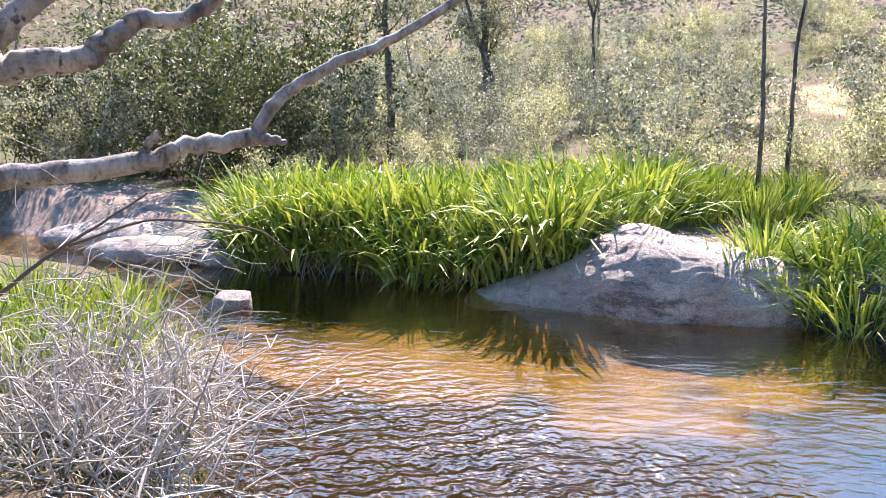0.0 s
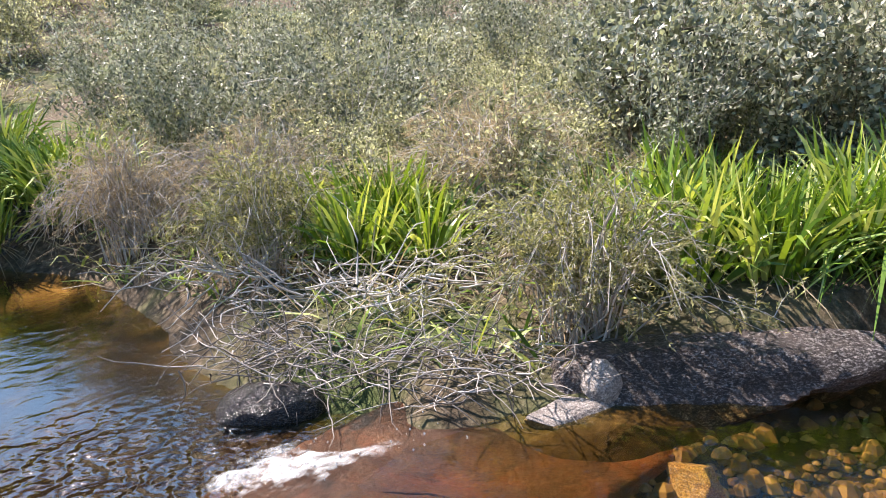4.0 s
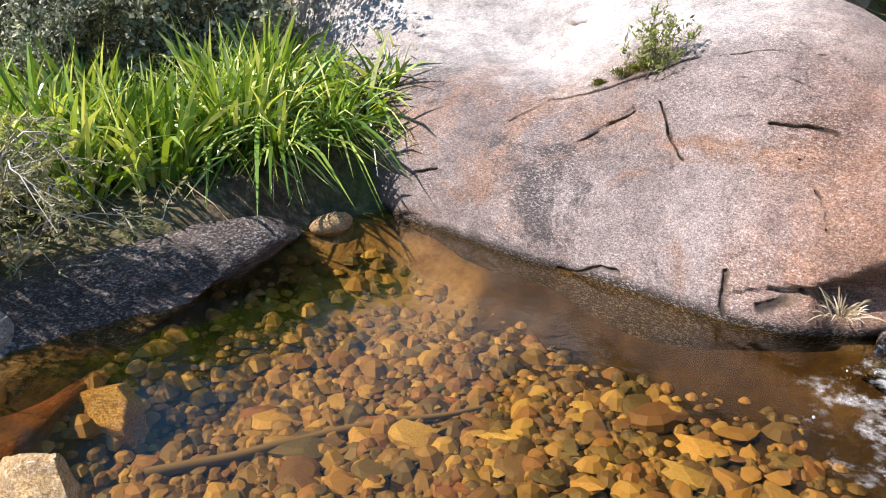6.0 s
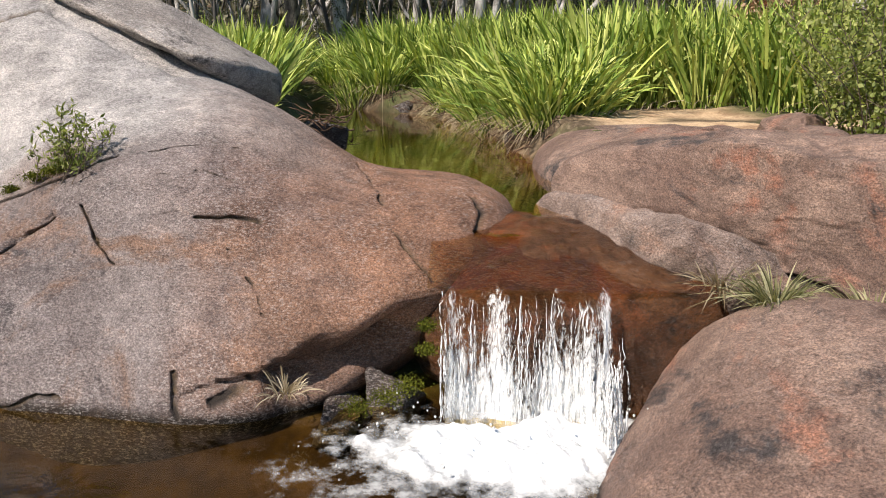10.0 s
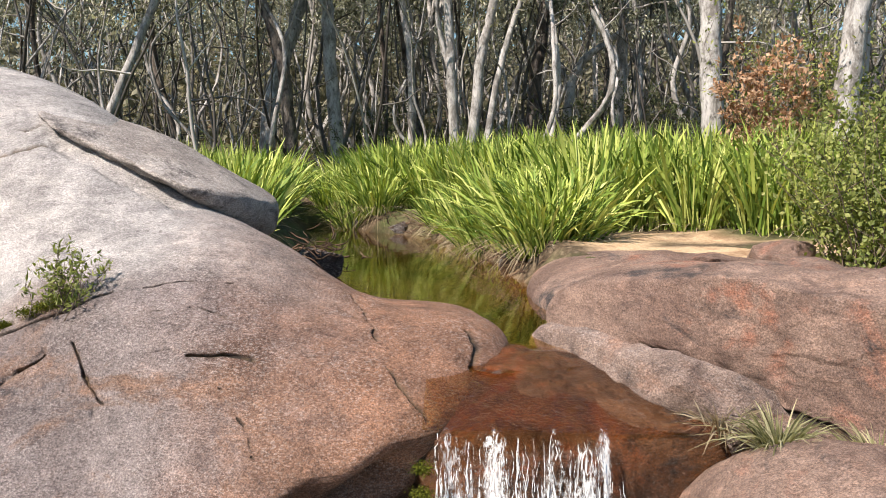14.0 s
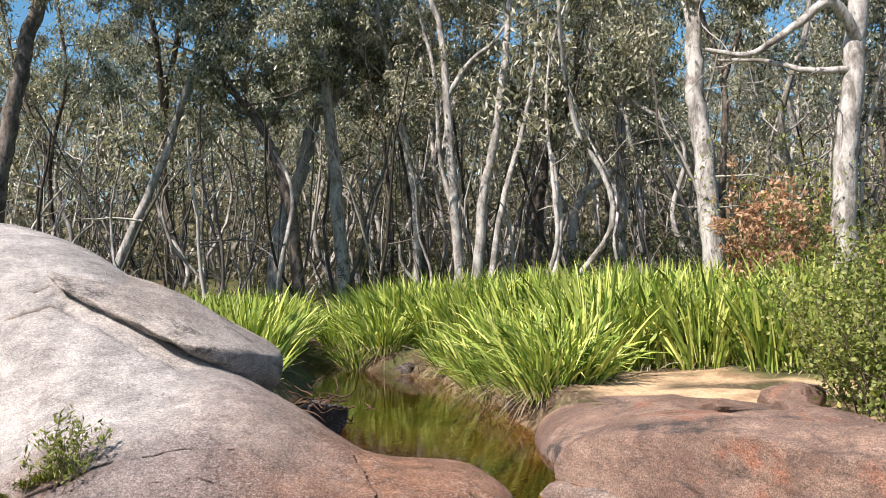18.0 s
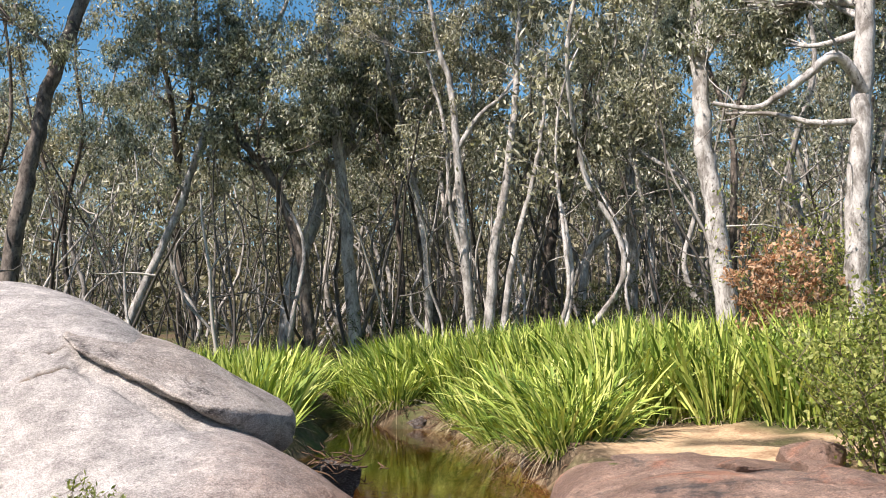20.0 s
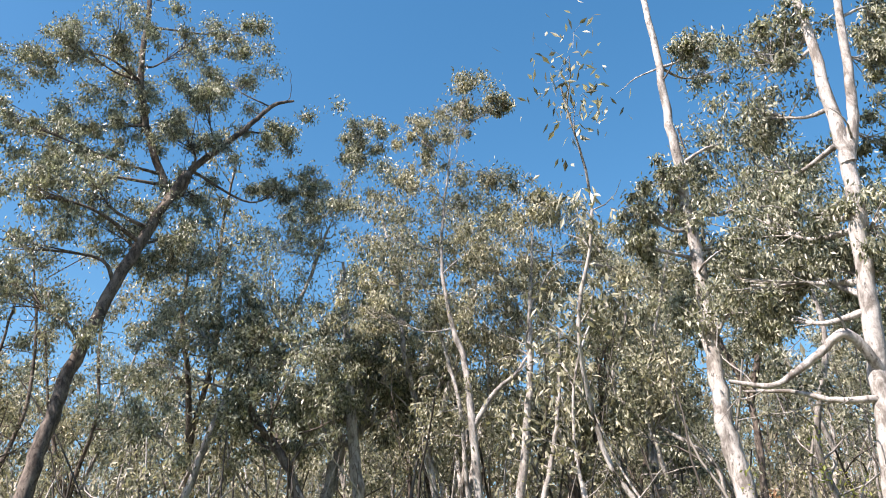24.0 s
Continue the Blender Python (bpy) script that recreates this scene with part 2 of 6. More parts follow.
def white_water(name, size, streaky, lo, hi, rim=False, warp=0.0):
    """Aerated water; where it thins out (rim: the mesh's own cover value) the water below shows."""
    n = Nodes(name)
    c = n.ramp(n.noise(11, 6, 0.7), [(0.3, (0.66, 0.69, 0.70)), (0.5, (0.82, 0.84, 0.84)), (0.65, (0.90, 0.91, 0.91))])
    n.done(c, 0.3, n.bump(n.noise(40, 5, 0.7), 0.3, 0.008, n.bump(n.noise(9, 6, 0.7), 0.5, 0.04)), 0.5)
    tr = n.add("BsdfTransparent")
    mx = n.add("MixShader")
    fac = n.grey(n.noise(size, 7, 0.75, n.stretch(*streaky), warp), 0.3, 0.7)
    if rim:
        at = n.t.nodes.new("ShaderNodeAttribute")
        at.attribute_name = "kind"
        sep = n.add("SeparateColor")
        n.link(at.outputs["Color"], sep.inputs[0])
        half = n.add("Math")
        half.operation, half.inputs[1].default_value = "MULTIPLY", 0.4
        n.link(fac, half.inputs[0])
        add = n.add("Math")
        add.operation, add.inputs[1].default_value = "MULTIPLY_ADD", 0.6
        n.link(sep.outputs[0], add.inputs[0])
        n.link(half.outputs[0], add.inputs[2])
        fac = add.outputs[0]
    fac = n.grey(fac, lo, hi)
    if rim:  # nothing where the cover ends
        fade = n.add("Math")
        fade.operation, fade.use_clamp, fade.inputs[1].default_value = "MULTIPLY", True, 7.0
        n.link(sep.outputs[0], fade.inputs[0])
        fac = n.mix(fade.outputs[0], (0, 0, 0), fac)
    n.link(fac, mx.inputs[0])
    n.link(tr.outputs[0], mx.inputs[1])
    n.link(n.bsdf.outputs[0], mx.inputs[2])
    n.link(mx.outputs[0], n.out.inputs[0])
    return n.m


def ground_material():
    """Soil and leaf litter; sand by the upper pool; brown wet silt below the water."""
    n = Nodes("ground")
    litter = n.noise(16, 6, 0.75)
    soil = n.ramp(litter, [(0.3, (0.03, 0.022, 0.015)), (0.5, (0.10, 0.072, 0.045)), (0.68, (0.24, 0.185, 0.125))])
    green = n.ramp(n.noise(22, 5, 0.7), [(0.3, (0.035, 0.05, 0.015)), (0.7, (0.12, 0.15, 0.05))])
    c = n.mix(n.grey(n.noise(0.55, 5, 0.6), 0.45, 0.62), soil, green)
    sand = n.ramp(n.noise(30, 5, 0.7), [(0.3, (0.42, 0.275, 0.165)), (0.6, (0.66, 0.50, 0.33))])
    sand = n.mix(0.9, sand, n.ramp(n.noise(2.6, 7, 0.7), [(0.36, (0.5, 0.42, 0.38)), (0.5, (0.92, 0.88, 0.84)), (0.62, (1.1, 1.08, 1.05))]), "MULTIPLY")
    kind = n.t.nodes.new("ShaderNodeAttribute")
    kind.attribute_name = "kind"
    sep = n.add("SeparateColor")
    n.link(kind.outputs["Color"], sep.inputs[0])
    c = n.mix(sep.outputs[0], c, sand)
    silt = n.ramp(n.noise(3.2, 6, 0.7), [(0.3, (0.008, 0.005, 0.002)), (0.5, (0.024, 0.014, 0.006)), (0.7, (0.065, 0.04, 0.015))])
    c = n.mix(sep.outputs[1], c, silt)
    rock = n.ramp(n.noise(5, 7, 0.7), [(0.3, (0.14, 0.10, 0.085)), (0.5, (0.30, 0.23, 0.19)), (0.7, (0.40, 0.33, 0.28))])
    c = n.mix(sep.outputs[2], c, rock)
    return n.done(c, 0.9, n.bump(litter, 0.8, 0.03), 0.2)


M = {
    "far_granite": granite("granite_far_bank", (0.50, 0.47, 0.445), (0.35, 0.30, 0.28), (0.36, 0.23, 0.165), (0.14, 0.12, 0.115)),
    # weathered pale top also has its stronger sunlight in the colour; second zone rust
    "granite": granite("granite_grey_pink", (0.235, 0.202, 0.195), (0.145, 0.117, 0.112), (0.20, 0.126, 0.092), (0.06, 0.05, 0.05), 0.5, 0.58, lit_and_stain=(((0.47, 0.45, 0.435), (5.5, -2.05, 0.95), (0.66, -0.71, 0.1), 0.5), ((0.30, 0.16, 0.10), (4.75, -2.35, 0.8), (-0.55, -0.83, 0.0), 1.3)), algae=True, seams=True, fleck=0.26),
    "slab": granite("granite_pale", (0.42, 0.385, 0.355), (0.27, 0.238, 0.215), (0.31, 0.24, 0.185), (0.11, 0.096, 0.09), 0.58, 0.74),
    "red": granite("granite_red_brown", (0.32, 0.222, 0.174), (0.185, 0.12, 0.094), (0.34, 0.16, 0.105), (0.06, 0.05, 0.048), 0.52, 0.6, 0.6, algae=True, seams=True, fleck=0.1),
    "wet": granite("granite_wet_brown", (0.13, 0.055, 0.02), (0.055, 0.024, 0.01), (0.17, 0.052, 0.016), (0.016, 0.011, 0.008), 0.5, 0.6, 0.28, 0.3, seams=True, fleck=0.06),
    # own dark tone, lowered further to paint the shade under overhang and reeds
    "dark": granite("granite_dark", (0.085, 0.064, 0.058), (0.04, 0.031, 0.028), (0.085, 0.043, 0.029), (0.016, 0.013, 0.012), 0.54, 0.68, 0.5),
    "black": granite("granite_black_wet", (0.03, 0.026, 0.024), (0.014, 0.012, 0.011), (0.03, 0.02, 0.014), (0.007, 0.006, 0.006), 0.54, 0.68, 0.2, 0.6, fleck=0.1),
    "ochre": granite("stone_ochre", (0.50, 0.36, 0.17), (0.36, 0.22, 0.09), (0.34, 0.15, 0.06), (0.16, 0.09, 0.05)),
    "stone": pebble_stone(),
    "ground": ground_material(),
    "reed": leafy("reed_leaf", [(0.06, 0.115, 0.02), (0.185, 0.28, 0.05), (0.38, 0.46, 0.105), (0.64, 0.67, 0.24)], (1.5, 1.45, 0.55), 0.12, 0.55, 0.2),
    "reed_dark": leafy("reed_leaf_deep_green", [(0.035, 0.085, 0.01), (0.115, 0.215, 0.025), (0.27, 0.37, 0.06), (0.66, 0.67, 0.30)], (1.6, 1.6, 0.45), 0.2, 0.32, 0.5),
    "straw": leafy("dry_straw", [(0.22, 0.17, 0.10), (0.42, 0.35, 0.24), (0.60, 0.54, 0.42)], (1.2, 1.1, 0.9), 0.4, 0.7, 0.2),
    "gum": leafy("gum_leaf", [(0.045, 0.052, 0.035), (0.14, 0.152, 0.107), (0.31, 0.325, 0.25), (0.62, 0.63, 0.54)], (1.2, 1.25, 0.75), 0.25, 0.33, 0.5),
    "gum_far": leafy("gum_leaf_olive", [(0.06, 0.064, 0.042), (0.19, 0.196, 0.138), (0.38, 0.38, 0.285), (0.64, 0.625, 0.52)], (1.2, 1.18, 0.8), 0.3, 0.4, 0.4),
    "silver": leafy("silver_leaf", [(0.07, 0.08, 0.05), (0.27, 0.285, 0.20), (0.60, 0.60, 0.51)], (1.0, 1.05, 0.8), 0.25, 0.5, 0.35),
    "scrub": leafy("scrub_leaf", [(0.09, 0.10, 0.05), (0.25, 0.258, 0.15), (0.45, 0.45, 0.31), (0.66, 0.65, 0.53)], (1.35, 1.35, 1.0), 0.5, 0.6, 0.2),
    "deep_leaf": leafy("deep_green_leaf", [(0.03, 0.042, 0.018), (0.08, 0.098, 0.045), (0.17, 0.185, 0.10)], (1.2, 1.3, 0.7), 0.25, 0.5, 0.3),
    "wisp": leafy("wispy_leaf", [(0.11, 0.115, 0.05), (0.27, 0.27, 0.14), (0.50, 0.48, 0.32)], (1.3, 1.3, 0.75), 0.4, 0.6, 0.3),
    "rust": leafy("dead_rust_leaf", [(0.34, 0.19, 0.11), (0.48, 0.31, 0.20), (0.58, 0.42, 0.30)], (1.2, 0.9, 0.7), 0.3, 0.7, 0.2),
    "woods": leafy("distant_leaf", [(0.10, 0.10, 0.07), (0.21, 0.205, 0.15), (0.40, 0.385, 0.30)], (1.3, 1.25, 1.0), 0.4, 0.8, 0.1),
    "litter": leafy("brown_litter", [(0.05, 0.038, 0.022), (0.12, 0.09, 0.05), (0.22, 0.17, 0.10)], (1.1, 1.0, 0.8), 0.25, 0.8, 0.1),
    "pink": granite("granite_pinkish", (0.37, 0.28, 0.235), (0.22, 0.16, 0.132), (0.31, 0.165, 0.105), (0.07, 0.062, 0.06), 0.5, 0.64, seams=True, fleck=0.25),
    "heath": leafy("heath_leaf", [(0.09, 0.12, 0.03), (0.20, 0.24, 0.07), (0.36, 0.38, 0.14)], (1.3, 1.4, 0.6), 0.35, 0.5, 0.3),
    "moss": leafy("moss", [(0.05, 0.065, 0.01), (0.15, 0.16, 0.022)], (1, 1, 0.5), 0.2, 0.9, 0.1),
    "twig": twiggy("grey_twig", (0.22, 0.20, 0.18), (0.62, 0.58, 0.54)),
    "pale_twig": twiggy("weathered_twig", (0.10, 0.085, 0.075), (0.52, 0.48, 0.44), 0.4),
    "root": twiggy("red_brown_root", (0.035, 0.022, 0.015), (0.15, 0.09, 0.055)),
    "twig_brown": twiggy("brown_twig", (0.06, 0.045, 0.035), (0.19, 0.145, 0.11)),
    "white_bark": bark("white_gum_bark", (0.52, 0.505, 0.485), (0.19, 0.175, 0.16), 0.4, 0.56, 0.02),
    "grey_bark": bark("grey_gum_bark", (0.50, 0.485, 0.465), (0.19, 0.18, 0.168)),
    "dark_bark": bark("dark_gum_bark", (0.22, 0.19, 0.165), (0.06, 0.05, 0.045)),
    "stems": twiggy("distant_stem_bark", (0.045, 0.04, 0.035), (0.46, 0.44, 0.41), 0.6),
    "dead_wood": bark("weathered_dead_wood", (0.46, 0.42, 0.39), (0.13, 0.11, 0.10), 0.38, 0.6, 0.012),
    "pool_low": water("lower_pool_water", (0.86, 0.72, 0.42), 3.0, 0.02, (0.8, 1.6, 1), 0.5, 1.6, (66, 5.4, 0.026, 5.2), 0.5),
    "pool_mid": water("pebble_pool_water", (0.84, 0.71, 0.42), 5.0, 0.012, (1, 1, 1), 0.35),
    "pool_up": water("upper_pool_water", (0.80, 0.62, 0.33), 4.0, 0.008, (1, 1, 1), 0.25),
    "chute": water("chute_water", (0.86, 0.66, 0.38), 16.0, 0.03, (1, 1, 1), 0.6, 3.5),
    "foam": white_water("white_water", 9, (1, 1, 1), 0.25, 0.7, True),
    "sheet": white_water("streaked_water_sheet", 34, (1, 1, 0.22), 0.50, 0.70, True, 1.6),
    "fall": white_water("falling_water", 40, (1, 1, 0.3), 0.44, 0.62),
}

# ---- mesh tools ----


def hash01(i, j, k, seed):
    h = (i * 374761393 + j * 668265263 + k * 1274126177 + seed * 974634599) & 0xFFFFFFFF
    h = ((h ^ (h >> 13)) * 1103515245) & 0xFFFFFFFF
    h = ((h ^ (h >> 16)) * 2654435761) & 0xFFFFFFFF
    return ((h ^ (h >> 15)) & 0xFFFFFF) / float(0xFFFFFF)


def vnoise(p, seed=0):
    """Smooth value noise of many points at once, -1 to 1."""
    p = np.asarray(p, float)
    f = np.floor(p)
    i = f.astype(np.int64)
    u = p - f
    u = u * u * (3 - 2 * u)
    out = 0
    for a in (0, 1):
        for b in (0, 1):
            for c in (0, 1):
                w = np.where(a, u[:, 0], 1 - u[:, 0]) * np.where(b, u[:, 1], 1 - u[:, 1]) * np.where(c, u[:, 2], 1 - u[:, 2])
                out = out + w * hash01(i[:, 0] + a, i[:, 1] + b, i[:, 2] + c, seed)
    return out * 2 - 1


def fbm(p, octaves=4, seed=0, gain=0.5):
    out, amp, p = 0, 1.0, np.asarray(p, float)
    for o in range(octaves):
        out = out + amp * vnoise(p * 2 ** o + 17.3 * o, seed + o)
        amp *= gain
    return out


def mesh_of(name, verts, faces, material, smooth=False, kind=None):
    """A mesh from arrays: faces all triangles or all quads."""
    verts, faces = np.asarray(verts, np.float32), np.asarray(faces, np.int32)
    me = bpy.data.meshes.new(name)
    n, k = faces.shape
    me.vertices.add(len(verts))
    me.vertices.foreach_set("co", verts.ravel())
    me.loops.add(n * k)
    me.loops.foreach_set("vertex_index", faces.ravel())
    me.polygons.add(n)
    me.polygons.foreach_set("loop_start", np.arange(0, n * k, k, dtype=np.int32))
    me.polygons.foreach_set("use_smooth", np.full(n, bool(smooth), bool))
    if kind is not None:
        at = me.attributes.new("kind", "FLOAT_COLOR", "POINT")
        at.data.foreach_set("color", np.asarray(kind, np.float32).ravel())
    me.materials.append(material)
    me.update()
    if smooth == "sharp":
        me.set_sharp_from_angle(angle=radians(24))
    return me


def part(name, me, parent=None, label=""):
    ob = new(name, me)
    if parent is not None:
        ob.parent = parent
    return tagged(ob, label)


def thing(name, label, category, group="", kind="", at=(0, 0, 0)):
    ob = new(name)
    ob.location = at
    ob.empty_display_size = 0.1
    return tagged(ob, label, category, group, kind)


def joined(bits):
    """Several (verts, faces) as one."""
    vs, fs, n = [], [], 0
    for v, f in bits:
        vs.append(np.asarray(v, float))
        fs.append(np.asarray(f, int) + n)
        n += len(v)
    return np.concatenate(vs), np.concatenate(fs)


def smooth_path(points, steps):
    """Catmull-Rom through the points; works for any number of columns."""
    p = np.asarray(points, float)
    p = np.vstack([2 * p[0] - p[1], p, 2 * p[-1] - p[-2]])
    out = []
    for i in range(1, len(p) - 2):
        for s in np.linspace(0, 1, steps, endpoint=False):
            a, b, c, d = p[i - 1], p[i], p[i + 1], p[i + 2]
            out.append(0.5 * (2 * b + (c - a) * s + (2 * a - 5 * b + 4 * c - d) * s * s + (3 * b - a - 3 * c + d) * s ** 3))
    out.append(p[-2])
    return np.array(out)


def tube(path, radii, sides=6):
    """A round limb along a path, closed at its end."""
    path = np.asarray(path, float)
    n = len(path)
    radii = np.interp(np.linspace(0, 1, n), np.linspace(0, 1, len(radii)), radii)
    tan = np.gradient(path, axis=0)
    tan /= np.linalg.norm(tan, axis=1)[:, None] + 1e-9
    ref = np.where(np.abs(tan[:, 2:3]) > 0.9, [[1.0, 0, 0]], [[0, 0, 1.0]])
    a = np.cross(tan, ref)
    a /= np.linalg.norm(a, axis=1)[:, None] + 1e-9
    b = np.cross(tan, a)
    ang = np.linspace(0, 2 * np.pi, sides, endpoint=False)
    v = path[:, None] + radii[:, None, None] * (np.cos(ang)[None, :, None] * a[:, None] + np.sin(ang)[None, :, None] * b[:, None])
    i = np.arange(n - 1)[:, None] * sides
    j = np.arange(sides)[None]
    k = (j + 1) % sides
    f = np.stack([i + j, i + k, i + sides + k, i + sides + j], -1).reshape(-1, 4)
    return v.reshape(-1, 3), f


def leaves(centres, ways, sides_way, length, width):
    """Flat pointed leaves, one quad each."""
    c, w, s = np.asarray(centres), np.asarray(ways), np.asarray(sides_way)
    w = w / (np.linalg.norm(w, axis=1)[:, None] + 1e-9)
    s = s - (s * w).sum(1)[:, None] * w
    s /= np.linalg.norm(s, axis=1)[:, None] + 1e-9
    length, width = np.broadcast_to(length, len(c))[:, None], np.broadcast_to(width, len(c))[:, None]
    up = np.cross(w, s)
    v = np.stack([c, c + w * length * 0.45 + s * width * 0.5 + up * width * 0.15, c + w * length, c + w * length * 0.45 - s * width * 0.5 + up * width * 0.15], 1)
    f = np.arange(len(c) * 4).reshape(-1, 4)
    return v.reshape(-1, 3), f


def blades(base, way, length, width, droop, rng, segments=4):
    """Long strap leaves that rise along way and arch over; each tapers to a tip."""
    n = len(base)
    way = way / np.linalg.norm(way, axis=1)[:, None]
    side = np.cross(way, [[0, 0, 1.0]]) + rng.normal(0, 0.35, (n, 3))
    side -= (side * way).sum(1)[:, None] * way
    side /= np.linalg.norm(side, axis=1)[:, None] + 1e-9
    out = way.copy()
    out[:, 2] = 0
    out /= np.linalg.norm(out, axis=1)[:, None] + 1e-6
    rows = []
    for k in range(segments + 1):
        s = k / segments
        p = base + way * (length * s)[:, None] + out * (droop * length * s ** 2.2 * 0.55)[:, None]
        p[:, 2] -= droop * length * s ** 2.6 * 0.75
        w = width * (0.55 + 0.9 * s - 1.45 * s ** 3) if k < segments else width * 0.02
        rows.append((p - side * (w * 0.5)[:, None], p + side * (w * 0.5)[:, None]))
    v = np.stack([x for r in rows for x in r], 1)
    m = 2 * (segments + 1)
    one = np.array([[2 * k, 2 * k + 1, 2 * k + 3, 2 * k + 2] for k in range(segments)])
    f = (np.arange(n)[:, None, None] * m + one[None]).reshape(-1, 4)
    return v.reshape(-1, 3), f


def turned(a, b):
    ca, sa, cb, sb = math.cos(a), math.sin(a), math.cos(b), math.sin(b)
    return np.array([[ca, -sa, 0], [sa, ca, 0], [0, 0, 1.0]]) @ np.array([[cb, 0, sb], [0, 1, 0], [-sb, 0, cb]])


def lobed(p, lobes, melt, box=2.0):
    """Below zero inside the union of soft-melted ellipsoids (x, y, z, a, b, c, turn, tilt)."""
    o = np.array([((np.abs((p - q[:3]) @ turned(q[6], q[7]) / np.array(q[3:6])) ** box).sum(1) ** (1 / box) - 1) * min(q[3:6]) for q in lobes])
    low = o.min(0)
    return low - melt * np.log(np.exp(-(o - low) / melt).sum(0))


def rock(lobes, heart, across=120, up=80, melt=0.18, rough=0.02, cell=0.5, cuts=(), grooves=(), seed=1, facet=0.0, box=2.0, flake=0.0):
    """A boulder seen from its heart outwards: melted lobes, flat breaks (cuts), cracks (grooves: start, end, width, depth)."""
    th = np.linspace(0, np.pi, up)
    ph = np.linspace(0, 2 * np.pi, across, endpoint=False)
    T, P = np.meshgrid(th, ph, indexing="ij")
    d = np.stack([np.sin(T) * np.cos(P), np.sin(T) * np.sin(P), np.cos(T)], -1).reshape(-1, 3)
    heart = np.array(heart, float)

    def inside(q):
        f = lobed(q, lobes, melt, box)
        for nx, ny, nz, off in cuts:
            f = np.maximum(f, q @ np.array([nx, ny, nz]) - off)
        return f
    lo, hi = np.zeros(len(d)), np.full(len(d), 9.0)
    for _ in range(26):
        mid = (lo + hi) / 2
        neg = inside(heart + d * mid[:, None]) < 0
        lo, hi = np.where(neg, mid, lo), np.where(neg, hi, mid)
    v = heart + d * lo[:, None]
    push = rough * fbm(v / cell, 5, seed)
    if facet:
        push = push + facet * (np.abs(vnoise(v / (cell * 2.2), seed + 9)) + 0.5 * np.abs(vnoise(v / cell, seed + 19)) - 0.5)
    if flake:  # shallow sheets that have peeled off, with crisp edges
        q = 5 * fbm(v * np.array([1.0, 1.0, 1.5]) / 1.1, 4, seed + 40, 0.42)
        step = np.floor(q)
        push = push + flake * (step + ease((q - step) / 0.14)) / 5
    for a, b, wide, deep in grooves:
        a, b = np.array(a, float), np.array(b, float)
        ab = b - a
        wob = v + 0.03 * np.stack([vnoise(v * 6, seed + k) for k in range(3)], -1)
        s = np.clip(((wob - a) @ ab) / (ab @ ab), 0, 1)
        gap = np.linalg.norm(wob - a - s[:, None] * ab, axis=1)
        push = push - deep * np.exp(-(gap / wide) ** 2)
    v = v + d * push[:, None]
    i = np.arange(up - 1)[:, None] * across
    j = np.arange(across)[None]
    k = (j + 1) % across
    f = np.stack([i + j, i + across + j, i + across + k, i + k], -1).reshape(-1, 4)
    return v, f


def inset(poly, x, y):
    """Distance to the outline of a closed polygon: above zero inside."""
    q = np.array(poly, float)
    best, odd = np.full(x.shape, 1e9), np.zeros(x.shape, bool)
    for (ax, ay), (bx, by) in zip(q, np.roll(q, -1, 0)):
        dx, dy = bx - ax, by - ay
        s = np.clip(((x - ax) * dx + (y - ay) * dy) / (dx * dx + dy * dy), 0, 1)
        best = np.minimum(best, np.hypot(x - ax - s * dx, y - ay - s * dy))
        cross = (ay > y) != (by > y)
        odd ^= cross & (x < (bx - ax) * (y - ay) / (by - ay + 1e-12) + ax)
    return np.where(odd, best, -best)


def ease(v):
    v = np.clip(v, 0, 1)
    return v * v * (3 - 2 * v)


# ---- ground and pools ----
LOW, MID, UPP = -0.17, 0.0, 0.75
LOWER = [(-0.3, 2.9), (-1.6, 3.6), (-1.9, 4.9), (-2.7, 6.4), (-3.6, 8.0), (-4.7, 9.6), (-8, 11.5), (-14, 14), (-14, 17), (-8, 14), (-5, 12.6), (-3.6, 10.9),
         (-1.6, 10.9), (-0.4, 10.3), (0.4, 9.2), (2.2, 8.9), (3.0, 8.7), (3.8, 8.1), (4.2, 7.0), (4.1, 6.0), (3.9, 5.3), (3.5, 4.3), (3.3, 3.3),
         (3.35, 2.5), (2.5, 2.0), (1.2, 2.2)]
PEBBLE = [(1.5, 1.6), (2.4, 1.75), (3.0, 1.8), (3.55, 1.6), (3.8, 1.3), (4.1, 1.12), (4.8, 0.55), (5.5, 0.12), (5.75, -0.2), (6.1, -0.6), (5.5, -1.3), (4.9, -1.7), (4.2, -2.3),
          (3.7, -2.7), (3.5, -3.5), (2.7, -4.0), (2.35, -3.65), (2.15, -3.1), (2.05, -2.4), (1.6, -1.7), (1.25, -0.6), (1.3, 0.6)]
UPPER = [(3.45, -3.8), (3.3, -4.15), (3.85, -4.6), (4.25, -5.4), (5.8, -6.6), (7.1, -7.45), (8.65, -8.5), (10.1, -9.15), (11.2, -9.05), (12.6, -9.35), (13.6, -9.9), (13.8, -9.3),
         (12.4, -8.2), (11.2, -7.6), (10.2, -7.0), (9.2, -5.8), (7.0, -4.3), (5.2, -3.6)]


